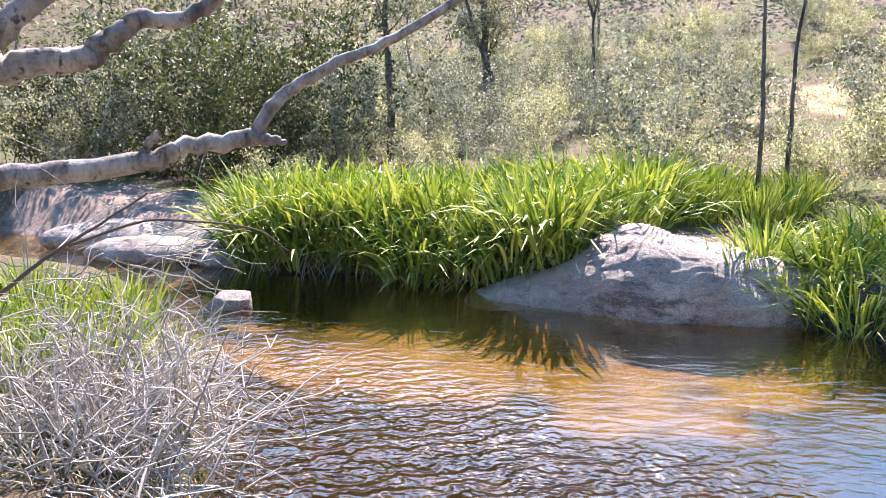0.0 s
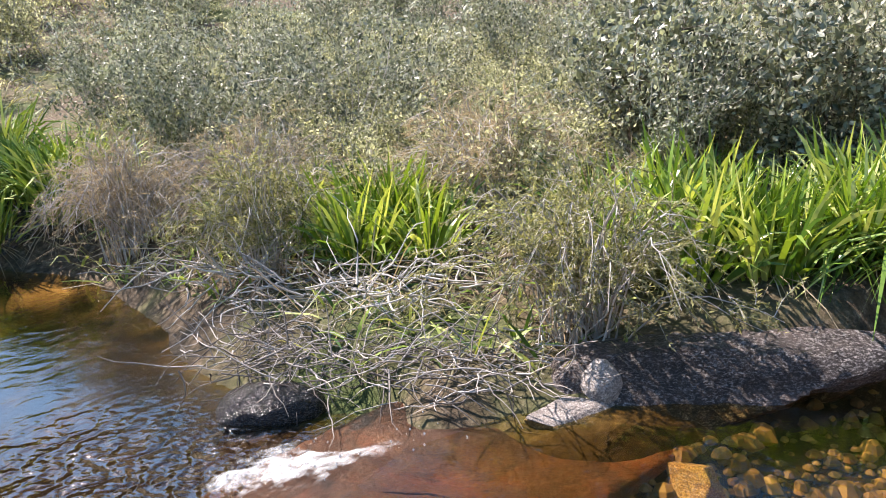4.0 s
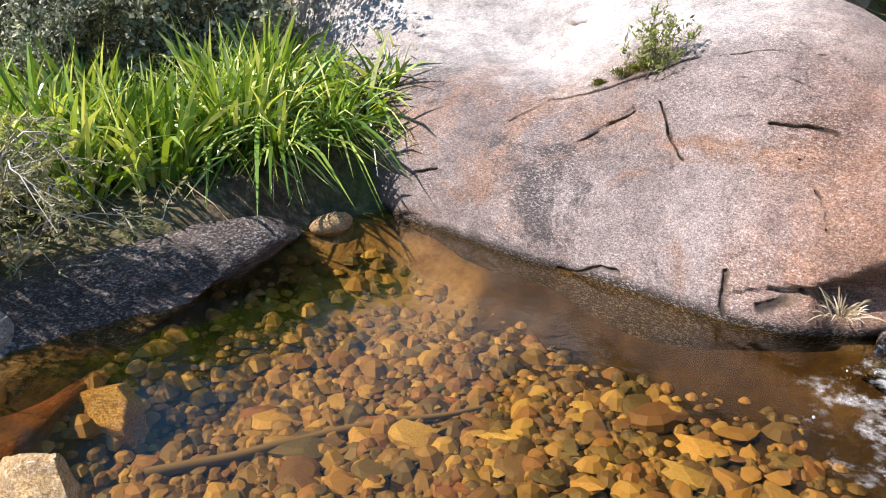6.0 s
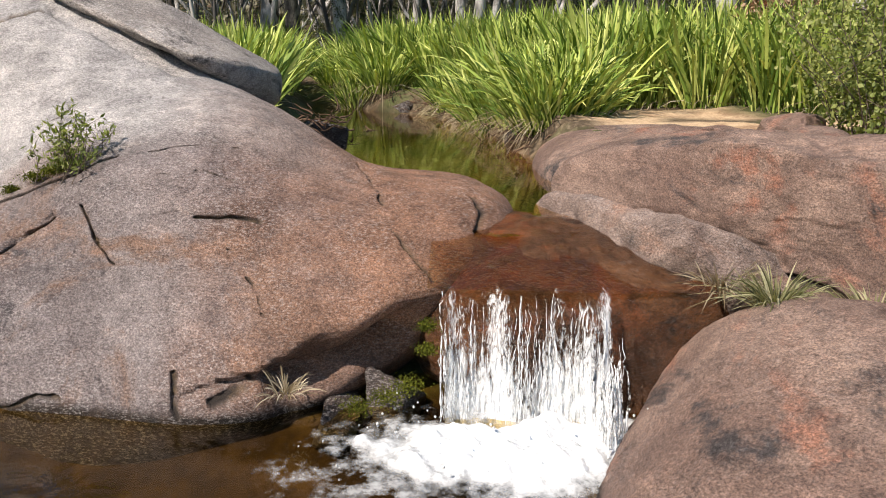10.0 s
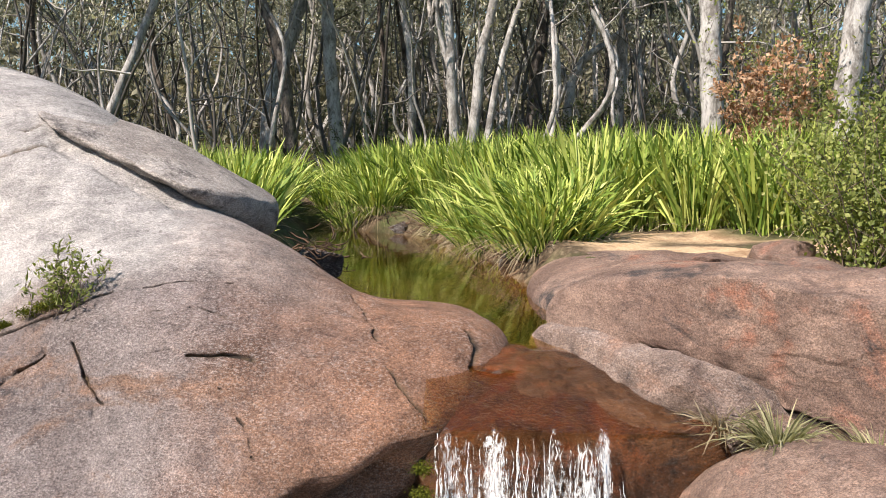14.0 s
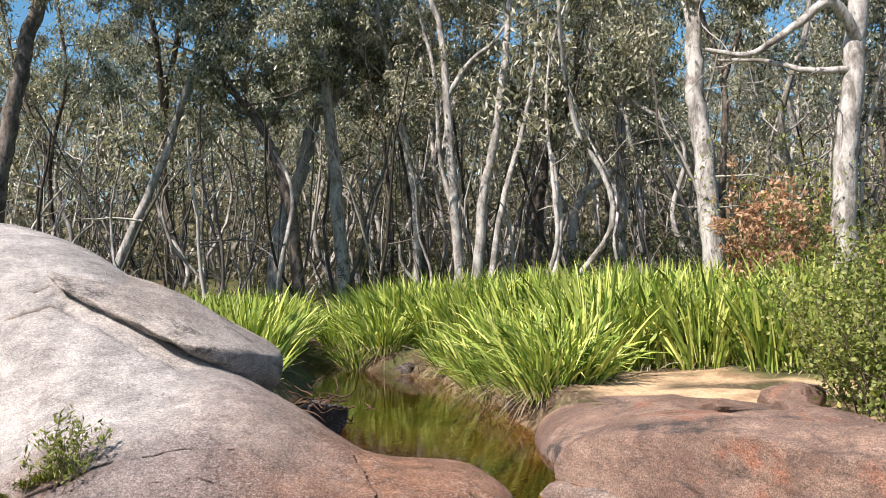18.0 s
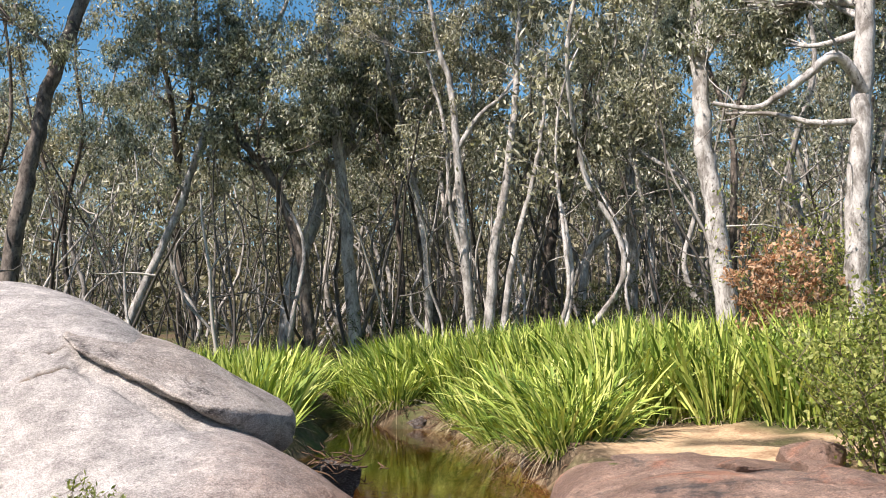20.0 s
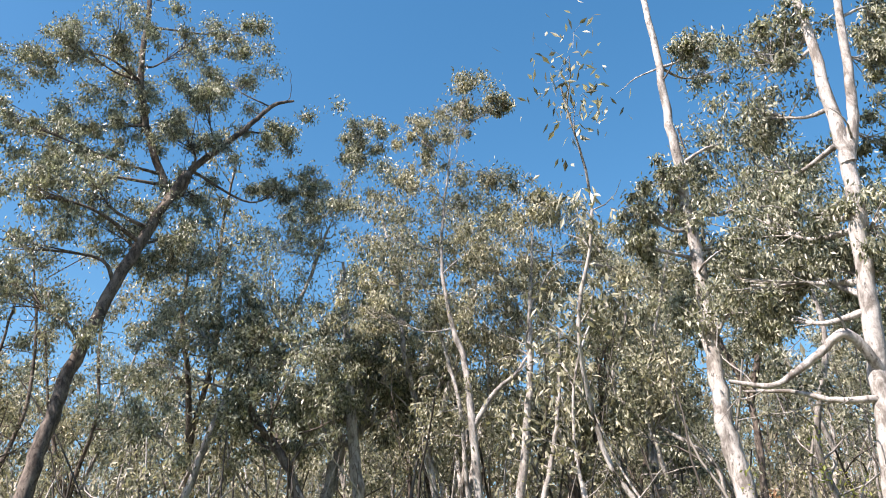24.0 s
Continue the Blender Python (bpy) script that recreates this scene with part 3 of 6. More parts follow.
def land(x, y):
    """Height of the dry land."""
    z = 0.12 + 0.95 * ease((-y - 3.4) / 3.0) + 0.05 * np.maximum(0, -y - 8.5) * ease((-y - 8.5) / 4)
    east = np.maximum(0, x - 4.2)
    z = z + ease((y + 3.5) / 3) * (0.16 * east + 0.05 * np.maximum(0, x - 9)) * ease((60 - y) / 30)
    z = z + 0.10 * np.maximum(0, y - 11.5) + 0.05 * np.maximum(0, y - 20) * ease((x + 10) / 20) + 0.2 * np.maximum(0, y - 30)
    z = z + 0.32 * ease((y - 8.7) / 1.5) * ease((x + 1) / 3)
    z = z + 0.04 * np.maximum(0, -x - 6) + 0.11 * np.maximum(0, -y - 26) + 0.09 * np.maximum(0, x - 26)
    return np.minimum(z, 26 + 0.02 * np.hypot(x, y))


def height(x, y):
    x, y = np.asarray(x, float), np.asarray(y, float)
    p = np.stack([x, y, 0 * x], -1).reshape(-1, 3)
    bumps = (0.05 * fbm(p / 1.1, 4, 3) + 0.02 * fbm(p / 0.25, 2, 8)).reshape(x.shape)
    z = land(x, y) + bumps
    for poly, level, deep, shelf, bank in ((LOWER, LOW, 0.34, 1.2, 0.55), (PEBBLE, MID, 0.34, 0.8, 0.5), (UPPER, UPP, 0.26, 0.55, 0.3)):
        d = inset(poly, x, y)
        d = d + 0.10 * vnoise(p / 0.6, 5).reshape(x.shape)
        wet = level - 0.02 - deep * ease(d / shelf) + bumps * 0.5
        shore = level - 0.02 + (z - level + 0.02) * ease(-d / bank)
        z = np.where(d > 0, wet, np.where(d > -bank, np.where(z > level, shore, z), z))
    # rock sill between the two lower pools
    sill = ease((0.75 - np.hypot((x - 2.7) / 1.5, (y - 1.75) / 0.75)) / 0.5)
    return z * (1 - sill) + (-0.2) * sill


def ground():
    n = 320
    s = np.linspace(-1, 1, n)
    far = 16 * s + 560 * s ** 9 + 50 * s ** 5
    X, Y = np.meshgrid(far + 3.0, far + 0.5, indexing="ij")
    Z = height(X, Y)
    v = np.stack([X, Y, Z], -1).reshape(-1, 3)
    i = np.arange(n - 1)[:, None] * n
    j = np.arange(n - 1)[None]
    f = np.stack([i + j, i + n + j, i + n + j + 1, i + j + 1], -1).reshape(-1, 4)
    p = v.copy()
    p[:, 2] = 0
    jig = 0.35 * fbm(p / 0.8, 3, 12)
    x, y = v[:, 0], v[:, 1]
    sand = ease((1.0 - np.hypot((x - 4.3) / 2.6, (y + 7.9) / 1.8) + jig) / 0.25) * ease(0.75 + 1.6 * fbm(p / 0.55, 4, 44))
    sand = np.maximum(sand, 0.22 * ease((1.0 - np.hypot((x - 8.0) / 3.4, (y + 8.3) / 1.2) + jig) / 0.3))
    sand = np.maximum(sand, ease((0.9 - np.hypot((x - 8) / 3, (y - 27) / 4) + jig) / 0.3) * 0.7)
    wet = np.zeros(len(v))
    for poly in (LOWER, PEBBLE, UPPER):
        wet = np.maximum(wet, ease((inset(poly, x, y) + 0.05) / 0.25))
    bare = ease((1.2 - np.hypot((x - 0.6) / 1.8, (y + 0.8) / 2.6) + jig) / 0.3)
    bare = np.maximum(bare, ease((1.0 - np.hypot((x + 7) / 4.5, (y - 13.5) / 3.0) + jig) / 0.3))
    bare = np.maximum(bare, ease((1.0 - np.hypot((x - 2.4) / 1.6, (y - 10.6) / 2.0) + jig) / 0.3))
    # golden bars where the bed is swept clean
    bar = ease((0.9 - np.hypot((x - 0.6) / 5.6, (y - 8.4) / 2.7) + jig) / 0.3) * 0.42
    bar = np.maximum(bar, ease((0.9 - np.hypot((x - 5.1) / 0.9, (y + 0.45) / 0.8) + 0.5 * jig) / 0.3) * 0.34)
    bar = np.maximum(bar, ease((0.9 - np.hypot((x - 7.2) / 3.4, (y + 6.0) / 1.5) + jig) / 0.3) * 0.07)
    under = (wet > 0.5) & (bar > 0.02)
    sand, wet = np.where(under, 1.0, sand), np.where(under, wet * (1 - bar), wet)
    kind = np.stack([sand, wet, bare, np.ones(len(v))], -1)
    ob = part("ground", mesh_of("ground", v, f, M["ground"], True, kind))
    return tagged(ob, "earth with leaf litter, sand bank and brown pool beds", "ground", kind="structure")


the_ground = ground()


def ground_at(x, y):
    return float(height(np.array([x]), np.array([y]))[0])


def pool(name, poly, level, material, label, grow=0.22):
    q = np.array(poly, float)
    area = np.roll(q, -1, 0) - np.roll(q, 1, 0)
    out = np.stack([area[:, 1], -area[:, 0]], -1)
    out /= np.linalg.norm(out, axis=1)[:, None]
    turn = np.sign((q[:, 0] * np.roll(q[:, 1], -1) - np.roll(q[:, 0], -1) * q[:, 1]).sum())
    q = q + out * grow * turn
    bm = bmesh.new()
    bm.faces.new([bm.verts.new((x, y, level)) for x, y in q])
    bmesh.ops.triangulate(bm, faces=bm.faces)
    me = bpy.data.meshes.new(name)
    bm.to_mesh(me)
    bm.free()
    if me.polygons[0].normal.z < 0:
        me.flip_normals()
    me.materials.append(material)
    return tagged(part(name, me), label, "water", kind="structure")


pool("water_lower_pool", LOWER, LOW, M["pool_low"], "rippled tannin-brown creek pool reflecting the sky")
pool("water_pebble_pool", PEBBLE, MID, M["pool_mid"], "clear amber water over a bed of stones", 0.12)
pool("water_upper_pool", UPPER, UPP, M["pool_up"], "still green-brown pool above the small waterfall", 0.12)


# ---- boulders ----
BOULDER_SEAMS = [
    ([(5.31, -1.58, 0.53), (5.28, -1.73, 0.62), (5.28, -1.86, 0.71), (5.21, -1.98, 0.81)], 0.016),
    ([(4.23, -2.53, 0.71), (4.02, -2.53, 0.57), (3.85, -2.52, 0.48), (3.64, -2.57, 0.37)], 0.012),
    ([(3.82, -2.2, 0.1), (3.71, -2.36, 0.19), (3.57, -2.59, 0.23), (3.51, -2.76, 0.34)], 0.03),
    ([(4.04, -2.11, 0.19), (3.93, -2.07, 0.04)], 0.02), ([(4.72, -1.45, 0.0), (4.56, -1.64, 0.07), (4.46, -1.72, 0.06)], 0.013),
    ([(5.86, -0.61, 0.23), (5.82, -0.69, 0.31), (5.64, -0.89, 0.39)], 0.014),
    ([(5.75, -1.33, 0.67), (5.87, -1.67, 0.77), (5.66, -1.93, 0.88), (5.36, -2.14, 1.02), (5.17, -2.36, 1.13)], 0.018),
    ([(5.07, -2.09, 0.87), (4.86, -2.08, 0.74), (4.69, -2.1, 0.63)], 0.009), ([(4.45, -2.47, 0.85), (4.33, -2.61, 0.85), (4.21, -2.73, 0.82)], 0.013),
    ([(4.8, -2.42, 1.04), (4.68, -2.57, 1.06), (4.52, -2.74, 1.03)], 0.01), ([(7.92, -1.68, 1.03), (7.18, -1.92, 1.15), (6.76, -2.09, 1.22)], 0.02),
    ([(4.78, -3.77, 1.0), (4.29, -3.53, 0.93), (4.03, -3.39, 0.87)], 0.011), ([(3.88, -3.95, 0.87), (3.75, -3.87, 0.82), (3.62, -3.68, 0.75)], 0.025),
    ([(3.78, -3.27, 0.78), (3.56, -3.24, 0.66), (3.47, -3.26, 0.57)], 0.012), ([(7.55, -2.35, 1.9), (7.42, -2.56, 1.98), (7.36, -2.78, 2.05)], 0.013),
    ([(7.86, -2.42, 2.1), (7.65, -2.62, 2.12), (7.64, -2.93, 2.21)], 0.012), ([(5.02, -2.48, 1.16), (4.76, -2.92, 1.17)], 0.008)]
RED_SEAMS = [([(3.3, -4.85, 0.75), (2.6, -4.72, 0.62), (2.0, -4.62, 0.55), (1.3, -4.5, 0.5)], 0.03), ([(2.9, -5.0, 1.0), (2.3, -4.8, 0.95), (1.7, -4.7, 0.98)], 0.014),
             ([(1.9, -5.3, 1.14), (1.3, -4.7, 1.05), (0.9, -4.5, 0.9)], 0.012), ([(1.4, -3.2, 0.42), (1.0, -2.8, 0.35), (0.8, -2.5, 0.2)], 0.012)]
SHELF_SEAMS = [([(2.7, 1.77, -0.02), (2.84, 1.56, -0.02), (3.16, 1.17, -0.02)], 0.012), ([(3.4, 2.2, -0.03), (3.3, 1.7, -0.02), (3.5, 1.2, -0.02)], 0.009), ([(2.1, 2.0, -0.02), (2.7, 2.2, -0.05)], 0.01)]


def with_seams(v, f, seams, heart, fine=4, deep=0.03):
    """Cuts real cracks into a rock: quads near a crack are divided and pressed in; gives verts, quads and the cover for
    the cracks' painted shade.
    """
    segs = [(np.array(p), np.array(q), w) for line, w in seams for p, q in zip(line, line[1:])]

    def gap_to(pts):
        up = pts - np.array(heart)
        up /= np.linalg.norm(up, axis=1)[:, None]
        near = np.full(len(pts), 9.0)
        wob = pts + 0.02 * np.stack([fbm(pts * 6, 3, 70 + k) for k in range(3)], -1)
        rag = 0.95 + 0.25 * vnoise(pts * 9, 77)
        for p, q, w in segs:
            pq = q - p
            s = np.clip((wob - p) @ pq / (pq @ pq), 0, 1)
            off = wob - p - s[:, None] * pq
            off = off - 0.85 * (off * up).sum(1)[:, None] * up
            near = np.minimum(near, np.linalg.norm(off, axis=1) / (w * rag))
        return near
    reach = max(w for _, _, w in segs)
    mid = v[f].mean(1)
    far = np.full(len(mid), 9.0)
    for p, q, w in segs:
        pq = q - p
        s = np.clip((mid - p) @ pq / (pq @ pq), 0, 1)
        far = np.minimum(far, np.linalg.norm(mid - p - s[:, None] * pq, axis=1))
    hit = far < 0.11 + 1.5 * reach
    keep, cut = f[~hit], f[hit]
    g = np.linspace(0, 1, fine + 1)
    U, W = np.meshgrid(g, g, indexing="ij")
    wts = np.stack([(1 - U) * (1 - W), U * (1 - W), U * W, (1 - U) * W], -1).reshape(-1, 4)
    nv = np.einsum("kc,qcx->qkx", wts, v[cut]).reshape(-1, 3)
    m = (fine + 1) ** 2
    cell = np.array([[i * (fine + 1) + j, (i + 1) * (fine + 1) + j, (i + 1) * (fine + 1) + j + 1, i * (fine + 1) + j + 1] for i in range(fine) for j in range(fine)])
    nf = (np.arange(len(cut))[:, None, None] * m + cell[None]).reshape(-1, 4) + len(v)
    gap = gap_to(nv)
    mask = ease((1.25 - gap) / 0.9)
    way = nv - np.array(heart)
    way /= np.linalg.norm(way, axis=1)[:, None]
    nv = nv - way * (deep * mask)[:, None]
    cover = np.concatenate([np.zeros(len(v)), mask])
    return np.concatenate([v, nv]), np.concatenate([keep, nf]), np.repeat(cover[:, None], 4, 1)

def boulder(name, label, material, category="rock", group="", **shape):
    seams, fine, sharp = [(p, 0.85 * w) for p, w in shape.pop("seams", ())], shape.pop("fine", 4), shape.pop("sharp", True)
    v, f = rock(**shape)
    kind = None
    if seams:
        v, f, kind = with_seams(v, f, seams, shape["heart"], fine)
    c = v.mean(0)
    c[2] = v[:, 2].min()
    ob = new(name, mesh_of(name, v - c, f, material, sharp, kind))
    ob.location = c
    return tagged(ob, label, category, group)




def crag(name, label, material, at, size, turn, seed, group="", keep=0.62, count=11, res=(70, 44), rough=0.014):
    """An angular broken rock: a box-like lump trimmed by flat breaks."""
    G = np.random.default_rng(seed)
    at, size = np.array(at, float), np.array(size, float)
    cuts = []
    for w in G.normal(0, 1, (count, 3)) * np.array([1, 1, 0.8]):
        w = turned(turn, 0) @ (w / np.linalg.norm(w) / size)
        w /= np.linalg.norm(w)
        reach = np.linalg.norm((w @ turned(turn, 0)) * size)
        cuts.append((*w, float(w @ at + reach * G.uniform(keep - 0.12, keep + 0.12))))
    return boulder(name, label, material, "rock", group, lobes=[(*at, *size, turn, 0)], heart=tuple(at), across=res[0], up=res[1], melt=0.02,
                   rough=rough, cell=0.16, cuts=cuts, seed=seed, facet=0.01, box=3.2, sharp="sharp")


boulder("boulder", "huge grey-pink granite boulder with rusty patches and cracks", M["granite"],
        lobes=[(4.99, -3.41, 0.08, 1.53, 1.53, 0.51, 0.87, 0.45), (9.45, -2.98, 0.43, 4.67, 1.56, 2.29, 0.05, -0.27),
               (6.59, -3.25, 0.5, 2.28, 1.22, 0.84, -0.22, 0.09), (6.92, -1.11, 0.01, 2.51, 0.99, 0.84, 0.42, -0.07), (8.9, -1.3, 0.3, 2.0, 1.3, 1.3, 0.1, 0), (10.2, -1.5, 0.8, 2.4, 1.9, 2.0, 0.1, 0)],
        heart=(5.9, -2.7, 0.25), across=420, up=230, rough=0.03, cell=0.8, facet=0.05,
        grooves=[((5.81, -1.88, 0.86), (5.47, -2.14, 1.05), 0.025, 0.05), ((5.47, -2.14, 1.05), (5.24, -2.41, 1.18), 0.03, 0.03),
                 ((5.79, -1.11, 0.62), (5.88, -1.59, 0.76), 0.02, 0.03), ((5.3, -1.72, 0.64), (5.23, -1.98, 0.82), 0.018, 0.025),
                 ((4.24, -2.52, 0.72), (4.06, -2.55, 0.6), 0.016, 0.022), ((4.06, -2.55, 0.6), (3.81, -2.52, 0.46), 0.016, 0.022),
                 ((4.64, -3.74, 0.98), (4.29, -3.56, 0.93), 0.02, 0.025), ((4.29, -3.56, 0.93), (4.06, -3.41, 0.88), 0.02, 0.025),
                 ((3.96, -2.08, 0.10), (3.79, -2.26, 0.16), 0.025, 0.05), ((3.79, -2.26, 0.16), (3.62, -2.53, 0.2), 0.035, 0.07), ((3.62, -2.55, 0.17), (3.44, -3.1, 0.36), 0.10, 0.24),
                 ((4.02, -2.12, 0.2), (3.97, -2.09, 0.05), 0.016, 0.04), ((4.55, -2.37, 0.85), (4.31, -2.63, 0.84), 0.018, 0.02),
                 ((4.86, -2.09, 0.77), (4.66, -2.07, 0.55), 0.015, 0.018), ((7.55, -2.35, 1.9), (7.45, -2.78, 2.09), 0.02, 0.03),
                 ((3.82, -3.3, 0.8), (3.49, -3.26, 0.59), 0.03, 0.03), ((7.42, -2.8, 2.06), (6.3, -3.34, 1.6), 0.11, 0.16)], seed=4, seams=BOULDER_SEAMS)


def slab():
    """A split slab: flat top, raised broken lip, deeper towards its nose."""
    rim = smooth_path([(7.45, -2.74), (6.95, -3.0), (6.4, -3.27), (6.27, -3.5), (6.42, -4.0), (6.78, -4.42), (7.3, -4.55), (8.0, -4.1), (8.25, -3.4), (7.9, -2.85), (7.45, -2.74)], 14)[:-1]
    n = len(rim)
    mid = np.array((7.15, -3.6))
    rows = []
    top = lambda q: 2.155 + 0.328 * (q[:, 0] - 7.39) + 0.178 * (q[:, 1] + 2.78) - 0.16 * ease((-q[:, 1] - 3.75) / 0.8)
    jag = 0.02 * fbm(np.c_[rim * 4, 0 * rim[:, 0]], 4, 6)
    # how far along from the split towards the nose
    deep = 0.05 + 0.17 * ease((-(rim[:, 1]) - 3.25) / 0.8)
    for s in (0.0, 0.2, 0.4, 0.55, 0.7, 0.8, 0.88, 0.94, 0.975):
        q = mid + (rim - mid) * s
        rows.append(np.c_[q, top(q) + 0.07 * (1 - s * s) + 0.012 * fbm(np.c_[q * 3, 0 * q[:, 0]], 4, 3)])
    for s, d in ((1.0, 0.12), (1.008, 0.35), (1.0, 0.65), (0.985, 0.95), (0.9, 1.5), (0.7, 2.4), (0.3, 3.0), (0.0, 3.0)):
        q = mid + (rim - mid) * (s + jag[:, None] * (s > 0.5))
        rows.append(np.c_[q, top(q) - deep * d + 0.02 * fbm(np.c_[q * 6, np.full(n, d * 2)], 3, 9)])
    v = np.concatenate(rows)
    i, k = np.arange(len(rows) - 1)[:, None] * n, np.arange(n)[None]
    f = np.stack([i + k, i + n + k, i + n + (k + 1) % n, i + (k + 1) % n], -1).reshape(-1, 4)
    c = v.mean(0)
    ob = new("rock_slab", mesh_of("rock_slab", v - c, f, M["slab"], True))
    ob.location = c
    tagged(ob, "pale split granite slab lying on the boulder", "rock")


slab()
boulder("boulder", "red-brown granite boulder stained orange, beside the waterfall", M["red"],
        lobes=[(2.2, -5.38, 0.72, 1.5, 0.82, 0.42, 0.0, 0.04), (3.15, -5.5, 0.66, 0.85, 0.6, 0.42, -0.3, 0.0), (1.2, -5.25, 0.7, 1.4, 0.85, 0.46, 0.1, 0)],
        heart=(2.3, -5.3, 0.65), across=280, up=160, rough=0.05, cell=0.45, seed=11, facet=0.14, flake=0.05, box=2.8,
        grooves=[((2.2, -4.7, 0.75), (1.5, -4.75, 0.85), 0.04, 0.05), ((3.4, -4.9, 0.72), (1.2, -4.55, 0.5), 0.06, 0.12)], seams=RED_SEAMS[:3], fine=3, cuts=[(0.2, 0.95, 0.1, -3.87)])
crag("rock", "pinkish-grey granite block with a wet foot beside the chute", M["pink"], (3.02, -4.47, 0.55), (1.0, 0.34, 0.36), -0.30, 112, keep=0.8, count=8, res=(150, 90), rough=0.03)
boulder("boulder", "brown granite rock sloping into the pool", M["red"],
        lobes=[(1.14, -3.62, -0.25, 1.13, 1.35, 0.75, 0.0, 0.0), (0.3, -3.9, -0.1, 1.4, 1.2, 0.72, 0, 0), (1.9, -4.12, 0.16, 0.5, 0.36, 0.44, 0, 0), (1.5, -3.75, 0.0, 0.62, 0.6, 0.56, 0.3, 0), (1.2, -2.5, -0.36, 0.62, 0.72, 0.44, 0, 0)],
        heart=(1.2, -3.6, 0.1), across=300, up=180, rough=0.025, cell=0.5, seed=13, facet=0.05, flake=0.035)
boulder("rock_ledge", "wet brown rock ledge under the falling water", M["wet"],
        lobes=[(3.35, -3.95, 0.2, 0.75, 0.62, 0.46, 0.7, -0.1), (2.6, -4.15, 0.15, 0.55, 0.45, 0.42, 0.5, 0.0), (3.8, -4.3, 0.2, 0.8, 0.5, 0.46, 0.5, 0)],
        heart=(3.2, -4.0, 0.2), across=240, up=140, rough=0.03, cell=0.22, flake=0.06, cuts=[(-0.81, 0.59, 0.12, -4.32)], seed=14)
# the overhang's shade is partly in these rocks' dark colour
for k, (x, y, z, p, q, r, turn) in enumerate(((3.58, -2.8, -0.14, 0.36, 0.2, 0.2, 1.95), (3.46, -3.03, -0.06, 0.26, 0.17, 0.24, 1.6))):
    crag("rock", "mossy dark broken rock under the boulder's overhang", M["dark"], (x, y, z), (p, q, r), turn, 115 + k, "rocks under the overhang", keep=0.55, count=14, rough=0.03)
boulder("rock_ledge", "low brown sandy rock shelf behind the red boulder", M["red"],
        lobes=[(4.6, -6.1, 0.72, 1.1, 0.45, 0.24, -0.75, 0.0), (3.6, -6.6, 0.9, 1.3, 0.6, 0.22, -0.3, 0)],
        heart=(4.2, -6.3, 0.72), across=140, up=80, rough=0.015, cell=0.3, seed=16)
for k, (x, y, z, p, q, r, turn) in enumerate(((3.75, -6.5, 1.1, 0.42, 0.2, 0.1, -0.5), (3.55, -7.2, 1.12, 0.4, 0.24, 0.13, -0.3), (4.6, -6.9, 1.04, 0.3, 0.2, 0.07, 0.4), (2.9, -6.4, 1.12, 0.5, 0.25, 0.1, -0.2))):
    crag("rock", "flat brown broken rock on the sand", M["red"], (x, y, z), (p, q, r), turn, 717 + k, "broken rocks on the sand", keep=0.7, count=12)
boulder("rock_shelf", "brown wet bedrock sill between two pools", M["wet"],
        lobes=[(2.75, 1.75, -0.24, 1.25, 0.75, 0.3, -0.15, 0.0), (3.3, 1.6, -0.24, 0.75, 0.55, 0.28, -0.6, 0), (1.9, 1.85, -0.24, 0.8, 0.7, 0.3, 0, 0)],
        heart=(2.8, 1.75, -0.25), across=190, up=100, melt=0.1, flake=0.035, rough=0.012, cell=0.3, cuts=[(0.04, -0.02, 0.999, 0.045), (-0.1, 0.26, 0.96, 0.232), (-0.180, -0.984, -0.12, -1.588)], seed=19, facet=0.012, box=3.2, seams=SHELF_SEAMS, fine=3)
# dark material stands in for the reeds' shadows on this bank
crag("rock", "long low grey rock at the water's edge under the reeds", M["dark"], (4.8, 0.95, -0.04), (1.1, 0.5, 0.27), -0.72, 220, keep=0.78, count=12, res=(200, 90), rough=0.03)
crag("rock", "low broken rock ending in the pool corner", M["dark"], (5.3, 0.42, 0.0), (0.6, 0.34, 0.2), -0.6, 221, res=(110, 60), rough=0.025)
crag("rock", "pale flat stone at the waterline", M["slab"], (3.78, 1.5, -0.03), (0.36, 0.17, 0.09), -0.5, 321)
boulder("rock", "rounded grey-green stone below a wispy shrub", M["slab"], lobes=[(4.1, 1.45, 0.03, 0.17, 0.13, 0.15, 0.3, 0)], heart=(4.1, 1.45, 0.03), across=60, up=36, rough=0.012, cell=0.15, seed=42)
boulder("rock", "black wet rock at the rapid", M["black"], lobes=[(3.26, 3.0, -0.16, 0.27, 0.17, 0.15, 2.2, 0), (3.16, 3.12, -0.18, 0.15, 0.13, 0.1, 0, 0)], heart=(3.25, 3.0, -0.16), across=80, up=50, melt=0.05, rough=0.012, cell=0.15, seed=41)
boulder("rock", "orange stone in the corner of the pool", M["ochre"], lobes=[(5.62, -0.12, 0.03, 0.17, 0.09, 0.07, -0.9, 0)], heart=(5.62, -0.12, 0.03), across=50, up=30, rough=0.01, cell=0.1, seed=24)
crag("rock", "sunlit ochre stone rising from the pool", M["ochre"], (2.84, 0.72, -0.08), (0.36, 0.17, 0.24), 0.6, 425, keep=0.56)
crag("rock", "rounded brown stone in the pool", M["ochre"], (2.74, 0.3, -0.2), (0.28, 0.22, 0.17), 0.2, 126, keep=0.7)
crag("rock", "submerged yellow-brown stone in amber water", M["ochre"], (3.75, 0.83, -0.2), (0.22, 0.17, 0.17), 0.4, 127)
